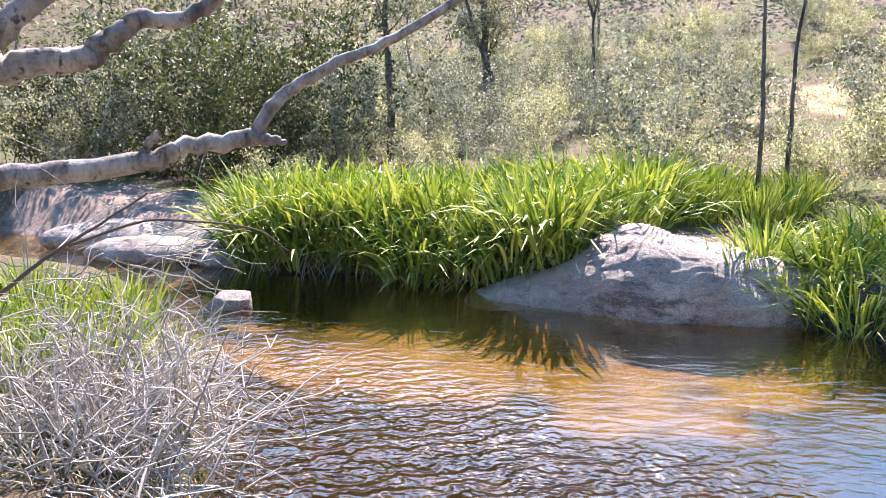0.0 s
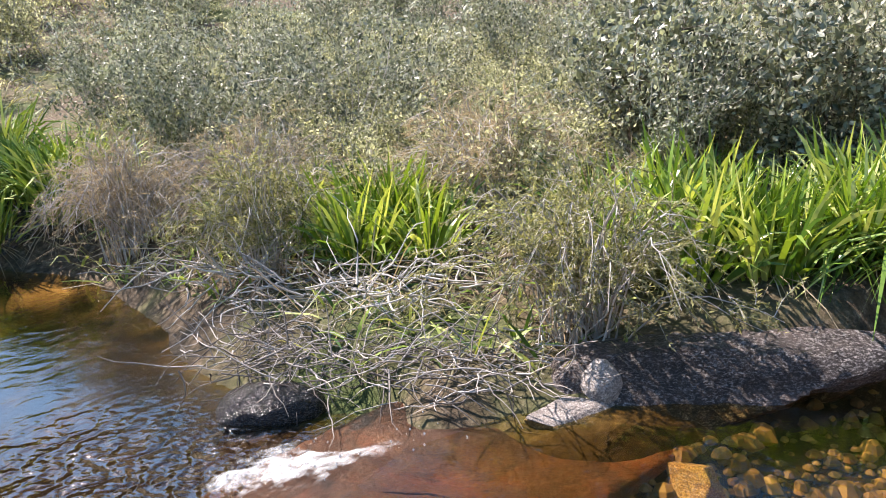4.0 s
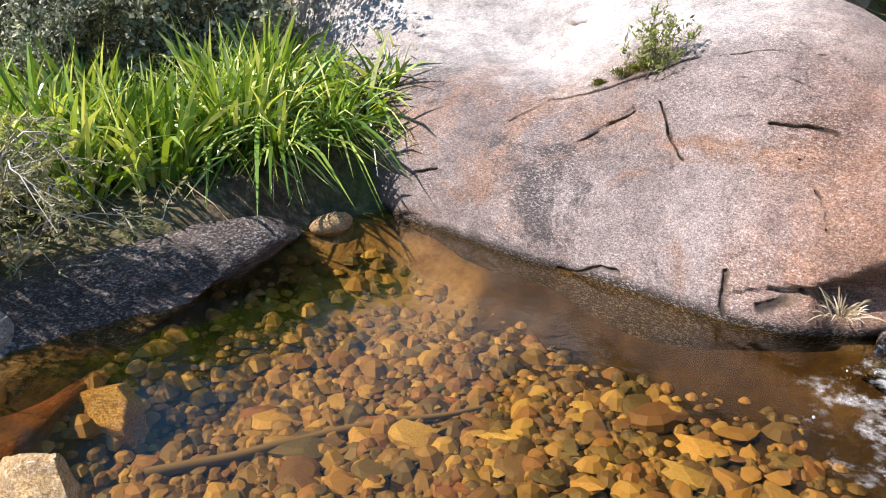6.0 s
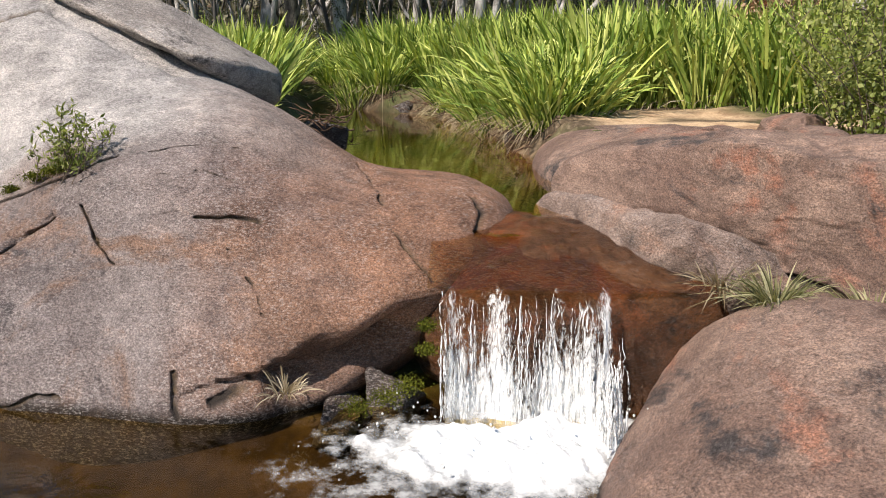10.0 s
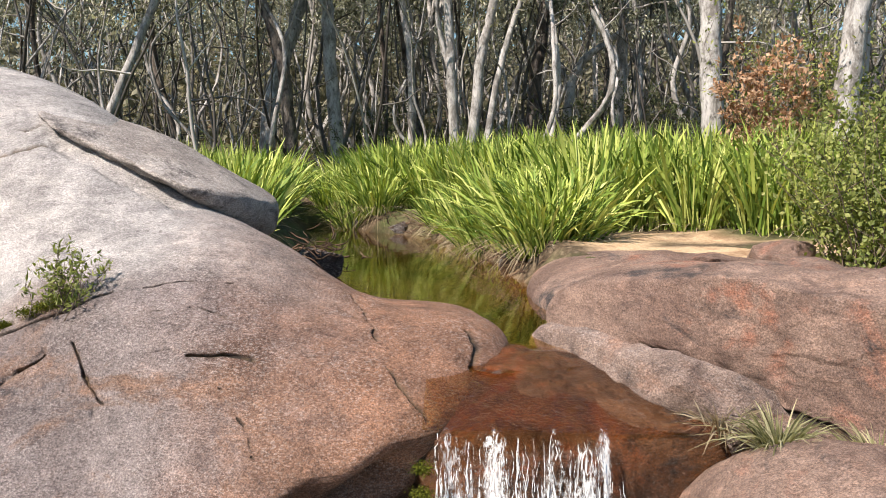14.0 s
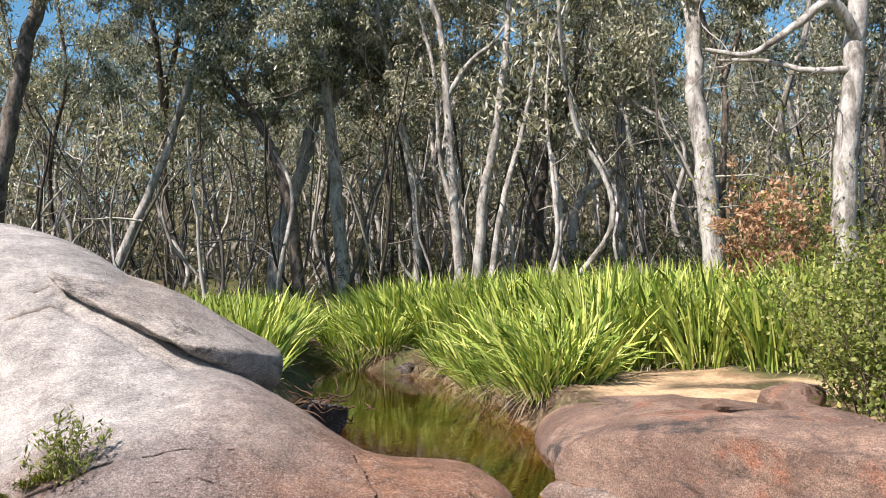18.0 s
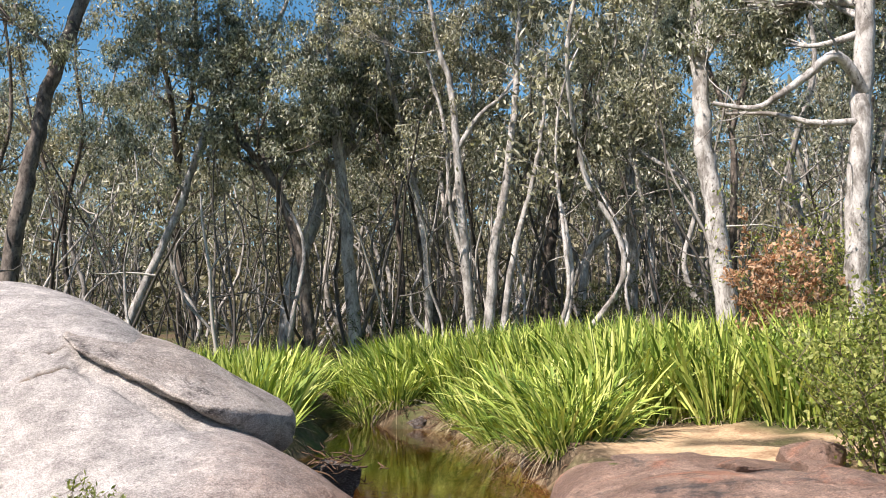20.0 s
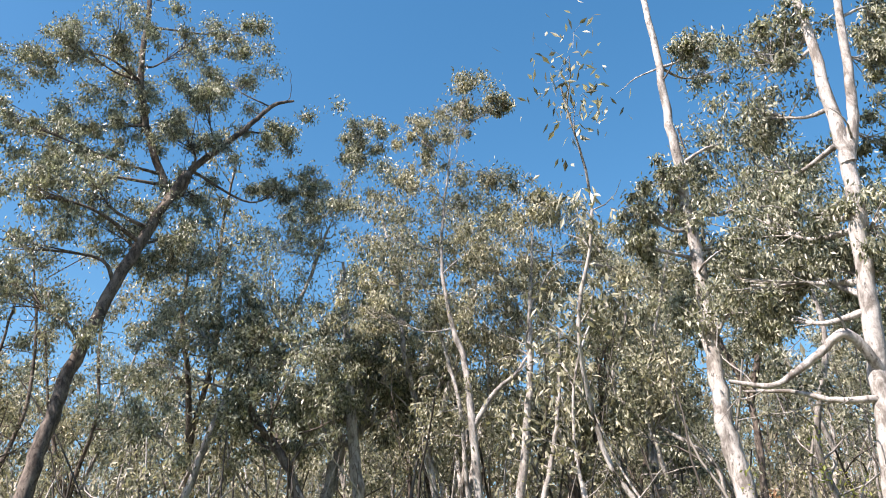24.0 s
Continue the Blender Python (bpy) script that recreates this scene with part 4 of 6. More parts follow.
boulder("boulder", "grey granite rock with leaf shadows on the far bank", M["far_granite"],
        lobes=[(1.0, 9.75, -0.2, 1.7, 0.8, 0.4, -0.25, -0.14), (1.75, 9.5, -0.1, 0.9, 0.8, 0.75, 0.1, 0), (2.7, 9.1, -0.1, 0.8, 0.5, 0.45, -0.2, 0)],
        heart=(1.6, 9.5, -0.1), across=280, up=150, rough=0.04, cell=0.5, facet=0.14, flake=0.09, seed=30, box=2.3,
        grooves=[((2.6, 8.6, 0.1), (3.0, 8.7, 0.3), 0.05, 0.08)])
# brown rock whose shade from the reeds is put into its dark colour
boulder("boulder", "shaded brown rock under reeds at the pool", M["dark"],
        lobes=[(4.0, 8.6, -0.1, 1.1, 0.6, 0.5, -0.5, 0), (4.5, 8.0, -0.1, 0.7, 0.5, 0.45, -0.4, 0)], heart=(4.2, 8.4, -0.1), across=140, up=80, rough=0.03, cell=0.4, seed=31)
crag("rock", "small pale sunlit rock in the shallows", M["slab"], (-3.1, 8.6, -0.14), (0.36, 0.24, 0.2), 0.2, 232)
for k, (x, y, a, b, c) in enumerate(((-5.6, 12.0, 1.1, 0.6, 0.28), (-4.7, 13.2, 1.3, 0.7, 0.4), (-6.8, 13.6, 1.5, 0.9, 0.35), (-4.1, 11.6, 0.6, 0.4, 0.18))):
    boulder("rock", "pale sunlit rock slab across the creek", M["slab"], group="creek slabs",
            lobes=[(x, y, -0.1, a, b, c, 0.1 * k, 0)], heart=(x, y, -0.1), across=90, up=50, rough=0.03, cell=0.3, facet=0.04, seed=33 + k)


# ---- plants: makers ----
def reed_mesh(name, rng, count, tall, spread, droop, material, wide=0.03, splay=0.6, raised=0.0):
    """A clump of strap leaves; raised: the share that springs from stalks above the ground."""
    ang = rng.uniform(0, 2 * np.pi, count)
    rad = np.sqrt(rng.uniform(0, 1, count)) * spread
    up = np.where(rng.uniform(0, 1, count) < raised, rng.uniform(0.05, 0.5, count), 0.0)
    lean = rng.uniform(0.02, splay, count) * (0.4 + rad / spread)
    a2 = ang + rng.normal(0, 0.5, count)
    way = np.stack([lean * np.cos(a2), lean * np.sin(a2), np.ones(count)], -1)
    base = np.stack([rad * np.cos(ang), rad * np.sin(ang), -0.05 + 0 * ang], -1) + way * (up * tall * 0.8)[:, None]
    return blades(base, way, tall * (1 - 0.75 * up) * rng.uniform(0.5, 1.05, count), wide * rng.uniform(0.6, 1.2, count), droop * rng.uniform(0.1, 1.3, count), rng, 4)


def straw_skirt(rng, count, spread, low):
    ang = rng.uniform(0, 2 * np.pi, count)
    base = np.stack([spread * 0.7 * np.cos(ang), spread * 0.7 * np.sin(ang), np.full(count, 0.08)], -1)
    way = np.stack([np.cos(ang), np.sin(ang), rng.uniform(-0.2, 0.7, count)], -1)
    return blades(base, way, rng.uniform(0.25, 0.55, count), np.full(count, 0.012), rng.uniform(0.6, 1.4, count) * low, rng, 3)


def grow_limb(rng, start, way, length, steps, wander, rise):
    p, q = [np.array(start, float)], np.array(way, float)
    for _ in range(steps):
        q = q + rng.normal(0, wander, 3) + np.array([0, 0, rise])
        q /= np.linalg.norm(q)
        p.append(p[-1] + q * length / steps)
    return np.array(p)


def leaf_cloud(rng, centre, count, size, length, droop=0.7):
    c = centre + np.clip(rng.normal(0, 1, (count, 3)), -1.7, 1.7) * size * np.array([1, 1, 0.8]) * rng.uniform(0.25, 1.0, (count, 1))
    w = rng.normal(0, 0.6, (count, 3)) + np.array([0, 0, -droop])
    return leaves(c, w, rng.normal(0, 1, (count, 3)), length * rng.uniform(0.6, 1.2, count), length * 0.3 * rng.uniform(0.7, 1.3, count))


def gum_tree(rng, stems, limbs, limb_long, leaf_count, leaf_long, crown_from=0.4, cloud=0.36, sides=8, bare_limbs=0):
    """stems: list of (path points, start radius, end radius). Gives wood and leaf arrays."""
    wood, leaf = [], []
    tips = []
    for points, r0, r1 in stems:
        path = smooth_path(points, 6)
        path[1:-1] += rng.normal(0, r0 * 0.12, path[1:-1].shape)
        wood.append(tube(path, [r0 * 1.05, r0 * 0.85, (r0 + r1) * 0.45, r1], sides))
        n = len(path)
        total = np.linalg.norm(path[-1] - path[0])
        for k in range(limbs + bare_limbs):
            s = rng.uniform(crown_from, 1.0) if k < limbs else rng.uniform(0.25, 0.9)
            i = min(n - 2, int(s * (n - 1)))
            ang = rng.uniform(0, 2 * np.pi)
            way = np.array([math.cos(ang), math.sin(ang), rng.uniform(0.2, 1.1)])
            long = limb_long * rng.uniform(0.5, 1.1) * (1.15 - 0.5 * s)
            lp = grow_limb(rng, path[i], way / np.linalg.norm(way), long, 7, 0.22, 0.05)
            lr = max(0.015, (r0 + (r1 - r0) * s) * 0.42)
            far = sides <= 5
            wood.append(tube(lp[::2] if far else lp, [lr, lr * 0.25], 4 if far else 5))
            if k >= limbs:
                continue
            for _ in range(5):
                j = rng.integers(3, len(lp))
                tw = grow_limb(rng, lp[j], rng.normal(0, 1, 3) * 0.8 + np.array([0, 0, 0.5]), long * rng.uniform(0.3, 0.6), 4, 0.3, 0.03)
                wood.append(tube(tw[::2] if far else tw, [lr * 0.3, lr * 0.08], 3))
                tips += [tw[-1], tw[-3]]
        tips += [path[-1], path[-2]]
    each = max(1, leaf_count // len(tips))
    for p in tips:
        leaf.append(leaf_cloud(rng, p, each, cloud * rng.uniform(0.6, 1.3), leaf_long))
    return joined(wood), joined(leaf)


def tree_thing(name, label, wood, leaf, bark_material, leaf_material, origin, group=""):
    o = np.array(origin, float)
    root = thing(name, label, "tree", group, at=tuple(o))
    part("trunk", mesh_of("trunk", wood[0] - o, wood[1], bark_material, True), root)
    part("crown", mesh_of("crown", leaf[0] - o, leaf[1], leaf_material), root)
    return root


def bush_arrays(rng, stems, tall, spread, leaf_count, leaf_long, leaf_wide, lean=0.6, droop=0.0, stem_r=0.008):
    wood, tips = [], []
    for _ in range(stems):
        ang = rng.uniform(0, 2 * np.pi)
        l = rng.uniform(0.05, lean)
        way = np.array([math.cos(ang) * l, math.sin(ang) * l, 1.0])
        st = np.array([rng.normal(0, spread * 0.25), rng.normal(0, spread * 0.25), -0.05])
        p = grow_limb(rng, st, way / np.linalg.norm(way), tall * rng.uniform(0.6, 1.1), 6, 0.14, -droop * 0.1)
        wood.append(tube(p[::2], [stem_r, stem_r * 0.3], 3))
        for _ in range(3):
            j = rng.integers(2, 7)
            q = grow_limb(rng, p[j], rng.normal(0, 0.7, 3) + np.array([0, 0, 0.5]), tall * rng.uniform(0.2, 0.4), 4, 0.2, -droop * 0.15)
            wood.append(tube(q[::2], [stem_r * 0.55, stem_r * 0.2], 3))
            tips.append(q)
        tips.append(p)
    allp = np.concatenate(tips)
    c = allp[rng.integers(0, len(allp), leaf_count)] + rng.normal(0, spread * 0.07, (leaf_count, 3))
    c[:, 2] = np.maximum(c[:, 2], 0.03)
    w = rng.normal(0, 0.8, (leaf_count, 3)) + np.array([0, 0, 0.5])
    lf = leaves(c, w, rng.normal(0, 1, (leaf_count, 3)), leaf_long * rng.uniform(0.6, 1.3, leaf_count), leaf_wide * rng.uniform(0.7, 1.3, leaf_count))
    return joined(wood), lf


def spray_bush(rng, stems, tall, spread, twigs, leaves_each, leaf_long, leaf_wide, arch=1.0, stem_r=0.007):
    """A fountain of arching stems with feathery side sprays whose leaves lie along the twig."""
    wood, cs, ws = [], [], []
    for _ in range(stems):
        ang, out = rng.uniform(0, 2 * np.pi), spread * rng.uniform(0.25, 1.0)
        h = tall * rng.uniform(0.55, 1.1) * (1.1 - 0.35 * out / spread)
        way = np.array([math.cos(ang), math.sin(ang), 0])
        st = np.array([*rng.normal(0, spread * 0.12, 2), -0.05])
        p = smooth_path([st, st + way * out * 0.3 + np.array([0, 0, h * 0.62]), st + way * out * 0.7 + np.array([0, 0, h]), st + way * out * 1.15 + np.array([0, 0, h * (1 - 0.3 * arch)])], 6)
        p[1:] += rng.normal(0, 0.015, p[1:].shape)
        wood.append(tube(p[::2], [stem_r, stem_r * 0.25], 4))
        for _ in range(twigs):
            j = int(rng.integers(5, len(p) - 1))
            d = p[j + 1] - p[j - 1]
            d = d / np.linalg.norm(d) + rng.normal(0, 0.55, 3) + np.array([0, 0, 0.15])
            q = grow_limb(rng, p[j], d / np.linalg.norm(d), tall * rng.uniform(0.14, 0.32), 5, 0.16, -0.06 * arch)
            wood.append(tube(q[::2], [stem_r * 0.4, stem_r * 0.15], 3))
            t = rng.uniform(0.5, 5, leaves_each)
            i = np.minimum(4, t.astype(int))
            cs.append(q[i] + (q[i + 1] - q[i]) * (t - i)[:, None])
            ws.append((q[i + 1] - q[i]) / np.linalg.norm(q[i + 1] - q[i], axis=1)[:, None] + rng.normal(0, 0.55, (leaves_each, 3)))
    c, w = np.concatenate(cs), np.concatenate(ws)
    n = len(c)
    c[:, 2] = np.maximum(c[:, 2], 0.0)
    return joined(wood), leaves(c, w, rng.normal(0, 1, (n, 3)), leaf_long * rng.uniform(0.6, 1.3, n), leaf_wide * rng.uniform(0.7, 1.3, n))


def bush_thing(name, label, arrays, wood_m, leaf_m, at, group="", category="shrub"):
    root = thing(name, label, category, group, at=at)
    part("branching", mesh_of("branching", *arrays[0], wood_m, True), root)
    part("foliage", mesh_of("foliage", *arrays[1], leaf_m), root)
    return root


def at_ground(x, y, turn=0.0, scale=1.0, sink=0.03):
    return Matrix.Translation((x, y, ground_at(x, y) - sink)) @ Matrix.Rotation(turn, 4, "Z") @ Matrix.Scale(scale, 4)


def scattered(rng, poly, gap, jitter=0.45):
    q = np.array(poly)
    xs, ys = np.arange(q[:, 0].min(), q[:, 0].max(), gap), np.arange(q[:, 1].min(), q[:, 1].max(), gap)
    X, Y = [a.ravel() for a in np.meshgrid(xs, ys)]
    X, Y = X + rng.uniform(-jitter, jitter, X.shape) * gap, Y + rng.uniform(-jitter, jitter, Y.shape) * gap
    ok = inset(poly, X, Y) > 0
    return np.stack([X[ok], Y[ok]], -1)


# ---- reeds ----
R = np.random.default_rng(7)


def clump_kinds(n, count, tall, spread, droop, wide, splay, dry, raised=0.0):
    """Kinds of clump: green blades and the dry leaves that hang round their foot."""
    return [(reed_mesh("reed", R, count, tall, spread, droop, None, wide, splay, raised), straw_skirt(R, dry, spread, 1.1)) for _ in range(n)]


REEDS = clump_kinds(3, 118, 1.25, 0.27, 0.35, 0.040, 0.5, 12, 0.6)
HUMMOCK = clump_kinds(3, 200, 1.05, 0.26, 0.5, 0.036, 0.75, 60, 0.55)
NORTH = clump_kinds(3, 140, 1.15, 0.28, 0.7, 0.042, 0.6, 14, 0.5)
BROAD = clump_kinds(3, 70, 1.3, 0.22, 0.55, 0.058, 0.6, 16)
ARCHED = clump_kinds(3, 120, 1.12, 0.18, 1.35, 0.055, 0.7, 22)
REED_BEDS = [
    ("reeds on the north bank", [(-3.9, 10.9), (-1.6, 10.75), (-0.4, 10.15), (0.9, 9.8), (1.5, 10.6), (2.4, 12.6), (-0.5, 14.2), (-4.4, 13.4)], 0.42, 1.2, "reed_arched"),
    ("reeds by the far rock", [(2.0, 11.5), (4.0, 11.6), (4.8, 13.6), (2.4, 13.8)], 0.5, 0.75, "reed"),
    ("reeds on the dark rock", [(3.3, 9.0), (4.2, 8.35), (4.8, 7.3), (5.6, 7.6), (5.4, 9.8), (3.6, 10)], 0.4, 0.85, "reed_arched"),
    ("reeds on the east bank", [(4.6, 3.3), (5.4, 2.9), (5.8, 4.4), (5.0, 4.9)], 0.38, 0.72, "reed_dark"),
    ("reeds beside the boulder", [(5.2, 1.9), (5.75, 0.5), (6.6, 0.2), (7.5, 0.3), (6.9, 1.7), (5.9, 2.5)], 0.36, 0.74, "reed_dark"),
    ("reeds south of the pool", [(6.6, -8.7), (8.2, -9.6), (9.7, -10.2), (11.2, -10.0), (13.2, -10.2), (14.2, -11.5), (12.8, -13.2), (4.4, -12.4), (3.7, -10.3), (5.3, -9.6), (6.1, -9.0)], 0.42, 1.16, "reed"),
    ("reeds across the upper pool", [(8.85, -5.06), (10.01, -6.08), (11.62, -7.29), (13.68, -8.7), (15.88, -9.9), (17.51, -6.38), (12.77, -4.78), (9.45, -3.67)], 0.42, 1.0, "reed"),
    ("reeds at the inlet", [(12.6, -9.6), (15.4, -11.6), (18, -13), (16.5, -14.5), (14, -12.2)], 0.45, 1.0, "reed"),
    ("reeds on the near bank", [(-2.7, 4.3), (-2.1, 5.2), (-2.9, 6.3), (-4.2, 6.8), (-4.0, 5.0)], 0.42, 0.55, "reed"),
]


def reed_beds():
    rest = []

    def kind_meshes(kinds, mat):
        return [(mesh_of("reed_blades", *blade, M[mat]), mesh_of("dry_leaves", *dry, M["straw"])) for blade, dry in kinds]

    def put(meshes, x, y, turn, s, label, group):
        root = thing("reed_clump", label, "reeds", group)
        part("foliage", meshes[0], root)
        part("dry_foliage", meshes[1], root, "drooping straw-coloured dead leaves")
        root.matrix_basis = Matrix.Translation((x, y, ground_at(x, y) - 0.03)) @ Matrix.Rotation(turn, 4, "Z") @ Matrix.Scale(s, 4)
    protos = {"reed": kind_meshes(REEDS, "reed"), "reed_arched": kind_meshes(NORTH, "reed"), "reed_dark": kind_meshes(BROAD, "reed_dark")}
    for group, poly, gap, tall, mat in REED_BEDS:
        spots = scattered(R, poly, gap)
        spots = spots[np.argsort(np.hypot(spots[:, 0] - 0.5, spots[:, 1] + 0.3))]
        for n, (x, y) in enumerate(spots):
            k, turn, s = int(R.integers(3)), R.uniform(0, 6.28), tall * R.uniform(0.82, 1.12)
            if n < 42:
                put(protos[mat][k], x, y, turn, s, "lush clump of sword-shaped green reed leaves" if mat != "reed_dark" else "deep green clump of sword-shaped leaves on the bank", group)
            else:
                v, f = (NORTH if mat == "reed_arched" else REEDS)[k][0]
                ca, sa = math.cos(turn), math.sin(turn)
                rest.append((v @ np.array([[ca, sa, 0], [-sa, ca, 0], [0, 0, 1]]) * s + np.array([x, y, ground_at(x, y) - 0.03]), f))
    ob = part("reed_bed", mesh_of("reed_bed", *joined(rest), M["reed"]))
    tagged(ob, "dense bright green reed beds behind the front clumps", "reeds", kind="stuff")
    arched = kind_meshes(ARCHED, "reed_dark")
    for k, (x, y, s) in enumerate(((6.05, 0.25, 0.66), (6.3, -0.1, 0.72), (6.2, 0.75, 0.7), (6.45, 0.35, 0.85), (6.75, -0.35, 0.78), (7.1, -0.6, 0.72), (6.25, 0.6, 0.72), (7.4, -0.8, 0.62), (6.9, 0.1, 0.85), (7.7, -0.7, 0.6))):
        put(arched[k % 3], x, y, 1.3 * k, s, "glossy arching clump of long green leaves against the boulder", "arching reeds by the boulder")
    arched = kind_meshes(HUMMOCK, "reed")
    for k, (x, y, s) in enumerate(((5.85, -6.85, 0.8), (6.2, -7.15, 0.95), (5.9, -7.3, 0.95), (6.5, -7.5, 1.0), (6.15, -7.7, 1.1), (6.6, -7.9, 1.05), (7.65, -7.95, 0.85), (8.1, -8.25, 0.95), (8.6, -8.6, 0.9), (7.9, -8.5, 1.05), (8.4, -8.95, 1.1), (9.2, -9.1, 0.9), (7.15, -7.75, 0.8), (9.7, -9.1, 0.8),
                                   (12.35, -9.3, 0.9), (11.8, -9.45, 1.0), (12.7, -9.75, 1.0), (12.1, -9.95, 1.1), (13.3, -10.3, 1.1), (14.2, -10.3, 1.0), (13.9, -9.85, 0.9), (14.9, -10.7, 1.1), (15.6, -11.3, 1.1), (3.5, 8.3, 0.85), (4.1, 7.8, 0.85), (2.55, 9.15, 0.8), (2.85, 8.9, 0.8), (3.2, 8.7, 0.85), (2.9, 9.4, 0.9), (3.4, 9.2, 0.9),
                                   (-3.6, 11.3, 1.25), (-2.9, 11.3, 1.35), (-2.2, 11.25, 1.45), (-1.5, 11.15, 1.4), (-0.9, 10.8, 1.35), (-0.3, 10.5, 1.25), (0.4, 10.3, 1.05), (-2.5, 11.6, 1.5), (-1.8, 11.6, 1.5), (-1.1, 11.3, 1.45), (3.6, 8.75, 0.8), (4.2, 8.2, 0.85), (4.75, 7.4, 0.8))):
        put(arched[k % 3], x, y, 1.3 * k, s, "bright reed clump arching over the water's edge", "overhanging reeds at the water")


reed_beds()

# ---- trees of the southern wood ----
T = np.random.default_rng(21)


def hero(label, bark_m, stems, limbs, limb_long, count, leaf_long=0.12, crown=0.45, cloud=0.30, leaf_m="gum", bare=0, name="gum_tree"):
    wood, leaf = gum_tree(T, stems, round(limbs * 1.15), limb_long * 1.25, round(count * 3.2), leaf_long * 1.02, crown, cloud * 0.52, 9, bare)
    o = stems[0][0][0]
    return tree_thing(name, label, wood, leaf, M[bark_m], M[leaf_m], o, "gum trees of the wood")


def crowned_tree(label, bark_m, stems, clumps, leaf_m="gum", each=620, leaf_long=0.115, bare=6, name="gum_tree"):
    """A tree whose crown hangs in known clumps (x, y, z, radius): each is reached by a bent limb and split into drooping sprays."""
    wood, leaf, spine = [], [], []
    for points, r0, r1 in stems:
        path = smooth_path(points, 7)
        path[1:-1] += T.normal(0, r0 * 0.10, path[1:-1].shape)
        wood.append(tube(path, [r0 * 1.1, r0 * 0.88, (r0 + r1) * 0.46, r1], 10))
        spine.append(np.c_[path, np.linspace(r0, r1, len(path))])
    spine = np.concatenate(spine)

    def limb_to(goal, r):
        cost = np.linalg.norm(spine[:, :3] - goal, axis=1) + 1.5 * np.maximum(0, spine[:, 2] - goal[2] + 0.3)
        i = int(np.argmin(cost + T.uniform(0, 0.5, len(spine))))
        a, lr = spine[i, :3], min(0.06, spine[i, 3] * 0.5)
        mid = a * 0.5 + goal * 0.5 + T.normal(0, 0.13 * np.linalg.norm(goal - a), 3) - np.array([0, 0, 0.1])
        p = smooth_path([a, mid, goal], 6)
        wood.append(tube(p, [lr, lr * 0.6, lr * 0.3], 6))
        return p, lr
    for x, y, z, r in clumps:
        c = np.array((x, y, z))
        p, lr = limb_to(c, r)
        for _ in range(13):
            tip = c + np.clip(T.normal(0, 0.6, 3), -1.1, 1.1) * r * np.array([1, 1, 0.85])
            q = smooth_path([p[-1 - int(T.integers(1, 6))], (c + tip) / 2 + T.normal(0, 0.12 * r, 3), tip], 3)
            wood.append(tube(q, [lr * 0.3, 0.004], 4))
            n = int(each / 4.2 * T.uniform(0.5, 1.5))
            leaf.append(leaf_cloud(T, tip, n, r * T.uniform(0.18, 0.36), leaf_long, 0.9))
    for _ in range(bare):
        j = int(T.integers(len(spine) // 3, len(spine)))
        w = np.array([*T.normal(0, 1, 2), T.uniform(-0.1, 0.9)])
        wood.append(tube(grow_limb(T, spine[j, :3], w / np.linalg.norm(w), T.uniform(0.6, 1.6), 6, 0.25, 0.04), [min(0.03, spine[j, 3] * 0.3), 0.005], 5))
    return tree_thing(name, label, joined(wood), joined(leaf), M[bark_m], M[leaf_m], stems[0][0][0], "gum trees of the wood")


crowned_tree("tall white-barked gum tree with a crooked side limb", "white_bark",
     [([(4.9, -11.8, 0.9), (4.85, -11.8, 3.1), (4.7, -11.85, 4.6), (4.6, -11.9, 5.65), (4.45, -11.93, 6.9), (4.29, -11.98, 8.5)], 0.161, 0.110),
      ([(4.29, -11.98, 8.4), (4.31, -11.97, 9.4), (4.34, -11.96, 11.6), (4.5, -11.9, 14)], 0.110, 0.037),
      ([(4.29, -11.98, 8.4), (4.05, -12.08, 9.3), (3.83, -12.13, 11.3), (3.7, -12.2, 14.5)], 0.092, 0.037),
      ([(4.6, -11.85, 5.3), (4.73, -11.4, 5.74), (5.08, -11.26, 5.53), (5.42, -11.1, 5.31), (5.69, -10.97, 5.19), (6.2, -10.8, 5.35)], 0.069, 0.028),
      ([(4.68, -11.8, 4.9), (5.1, -11.47, 4.93), (5.6, -11.24, 5.13), (6.12, -10.97, 5.21)], 0.046, 0.018)],
     [(5.0, -11.8, 10.8, 0.66), (5.5, -12.3, 10.1, 0.70), (5.7, -12.9, 9.3, 0.84), (5.0, -12.0, 7.8, 0.72), (5.9, -12.3, 8.2, 0.70), (5.8, -13.1, 7.6, 0.74), (4.7, -12.3, 11.3, 0.53), (4.0, -13.2, 10.6, 0.51), (4.4, -13.7, 9.5, 0.48), (4.8, -12.4, 7.0, 0.59), (3.8, -13.4, 11.5, 0.46), (4.3, -12.1, 7.4, 0.52), (6.2, -12.0, 7.1, 0.60), (6.2, -12.7, 6.7, 0.57)], "gum", 700)
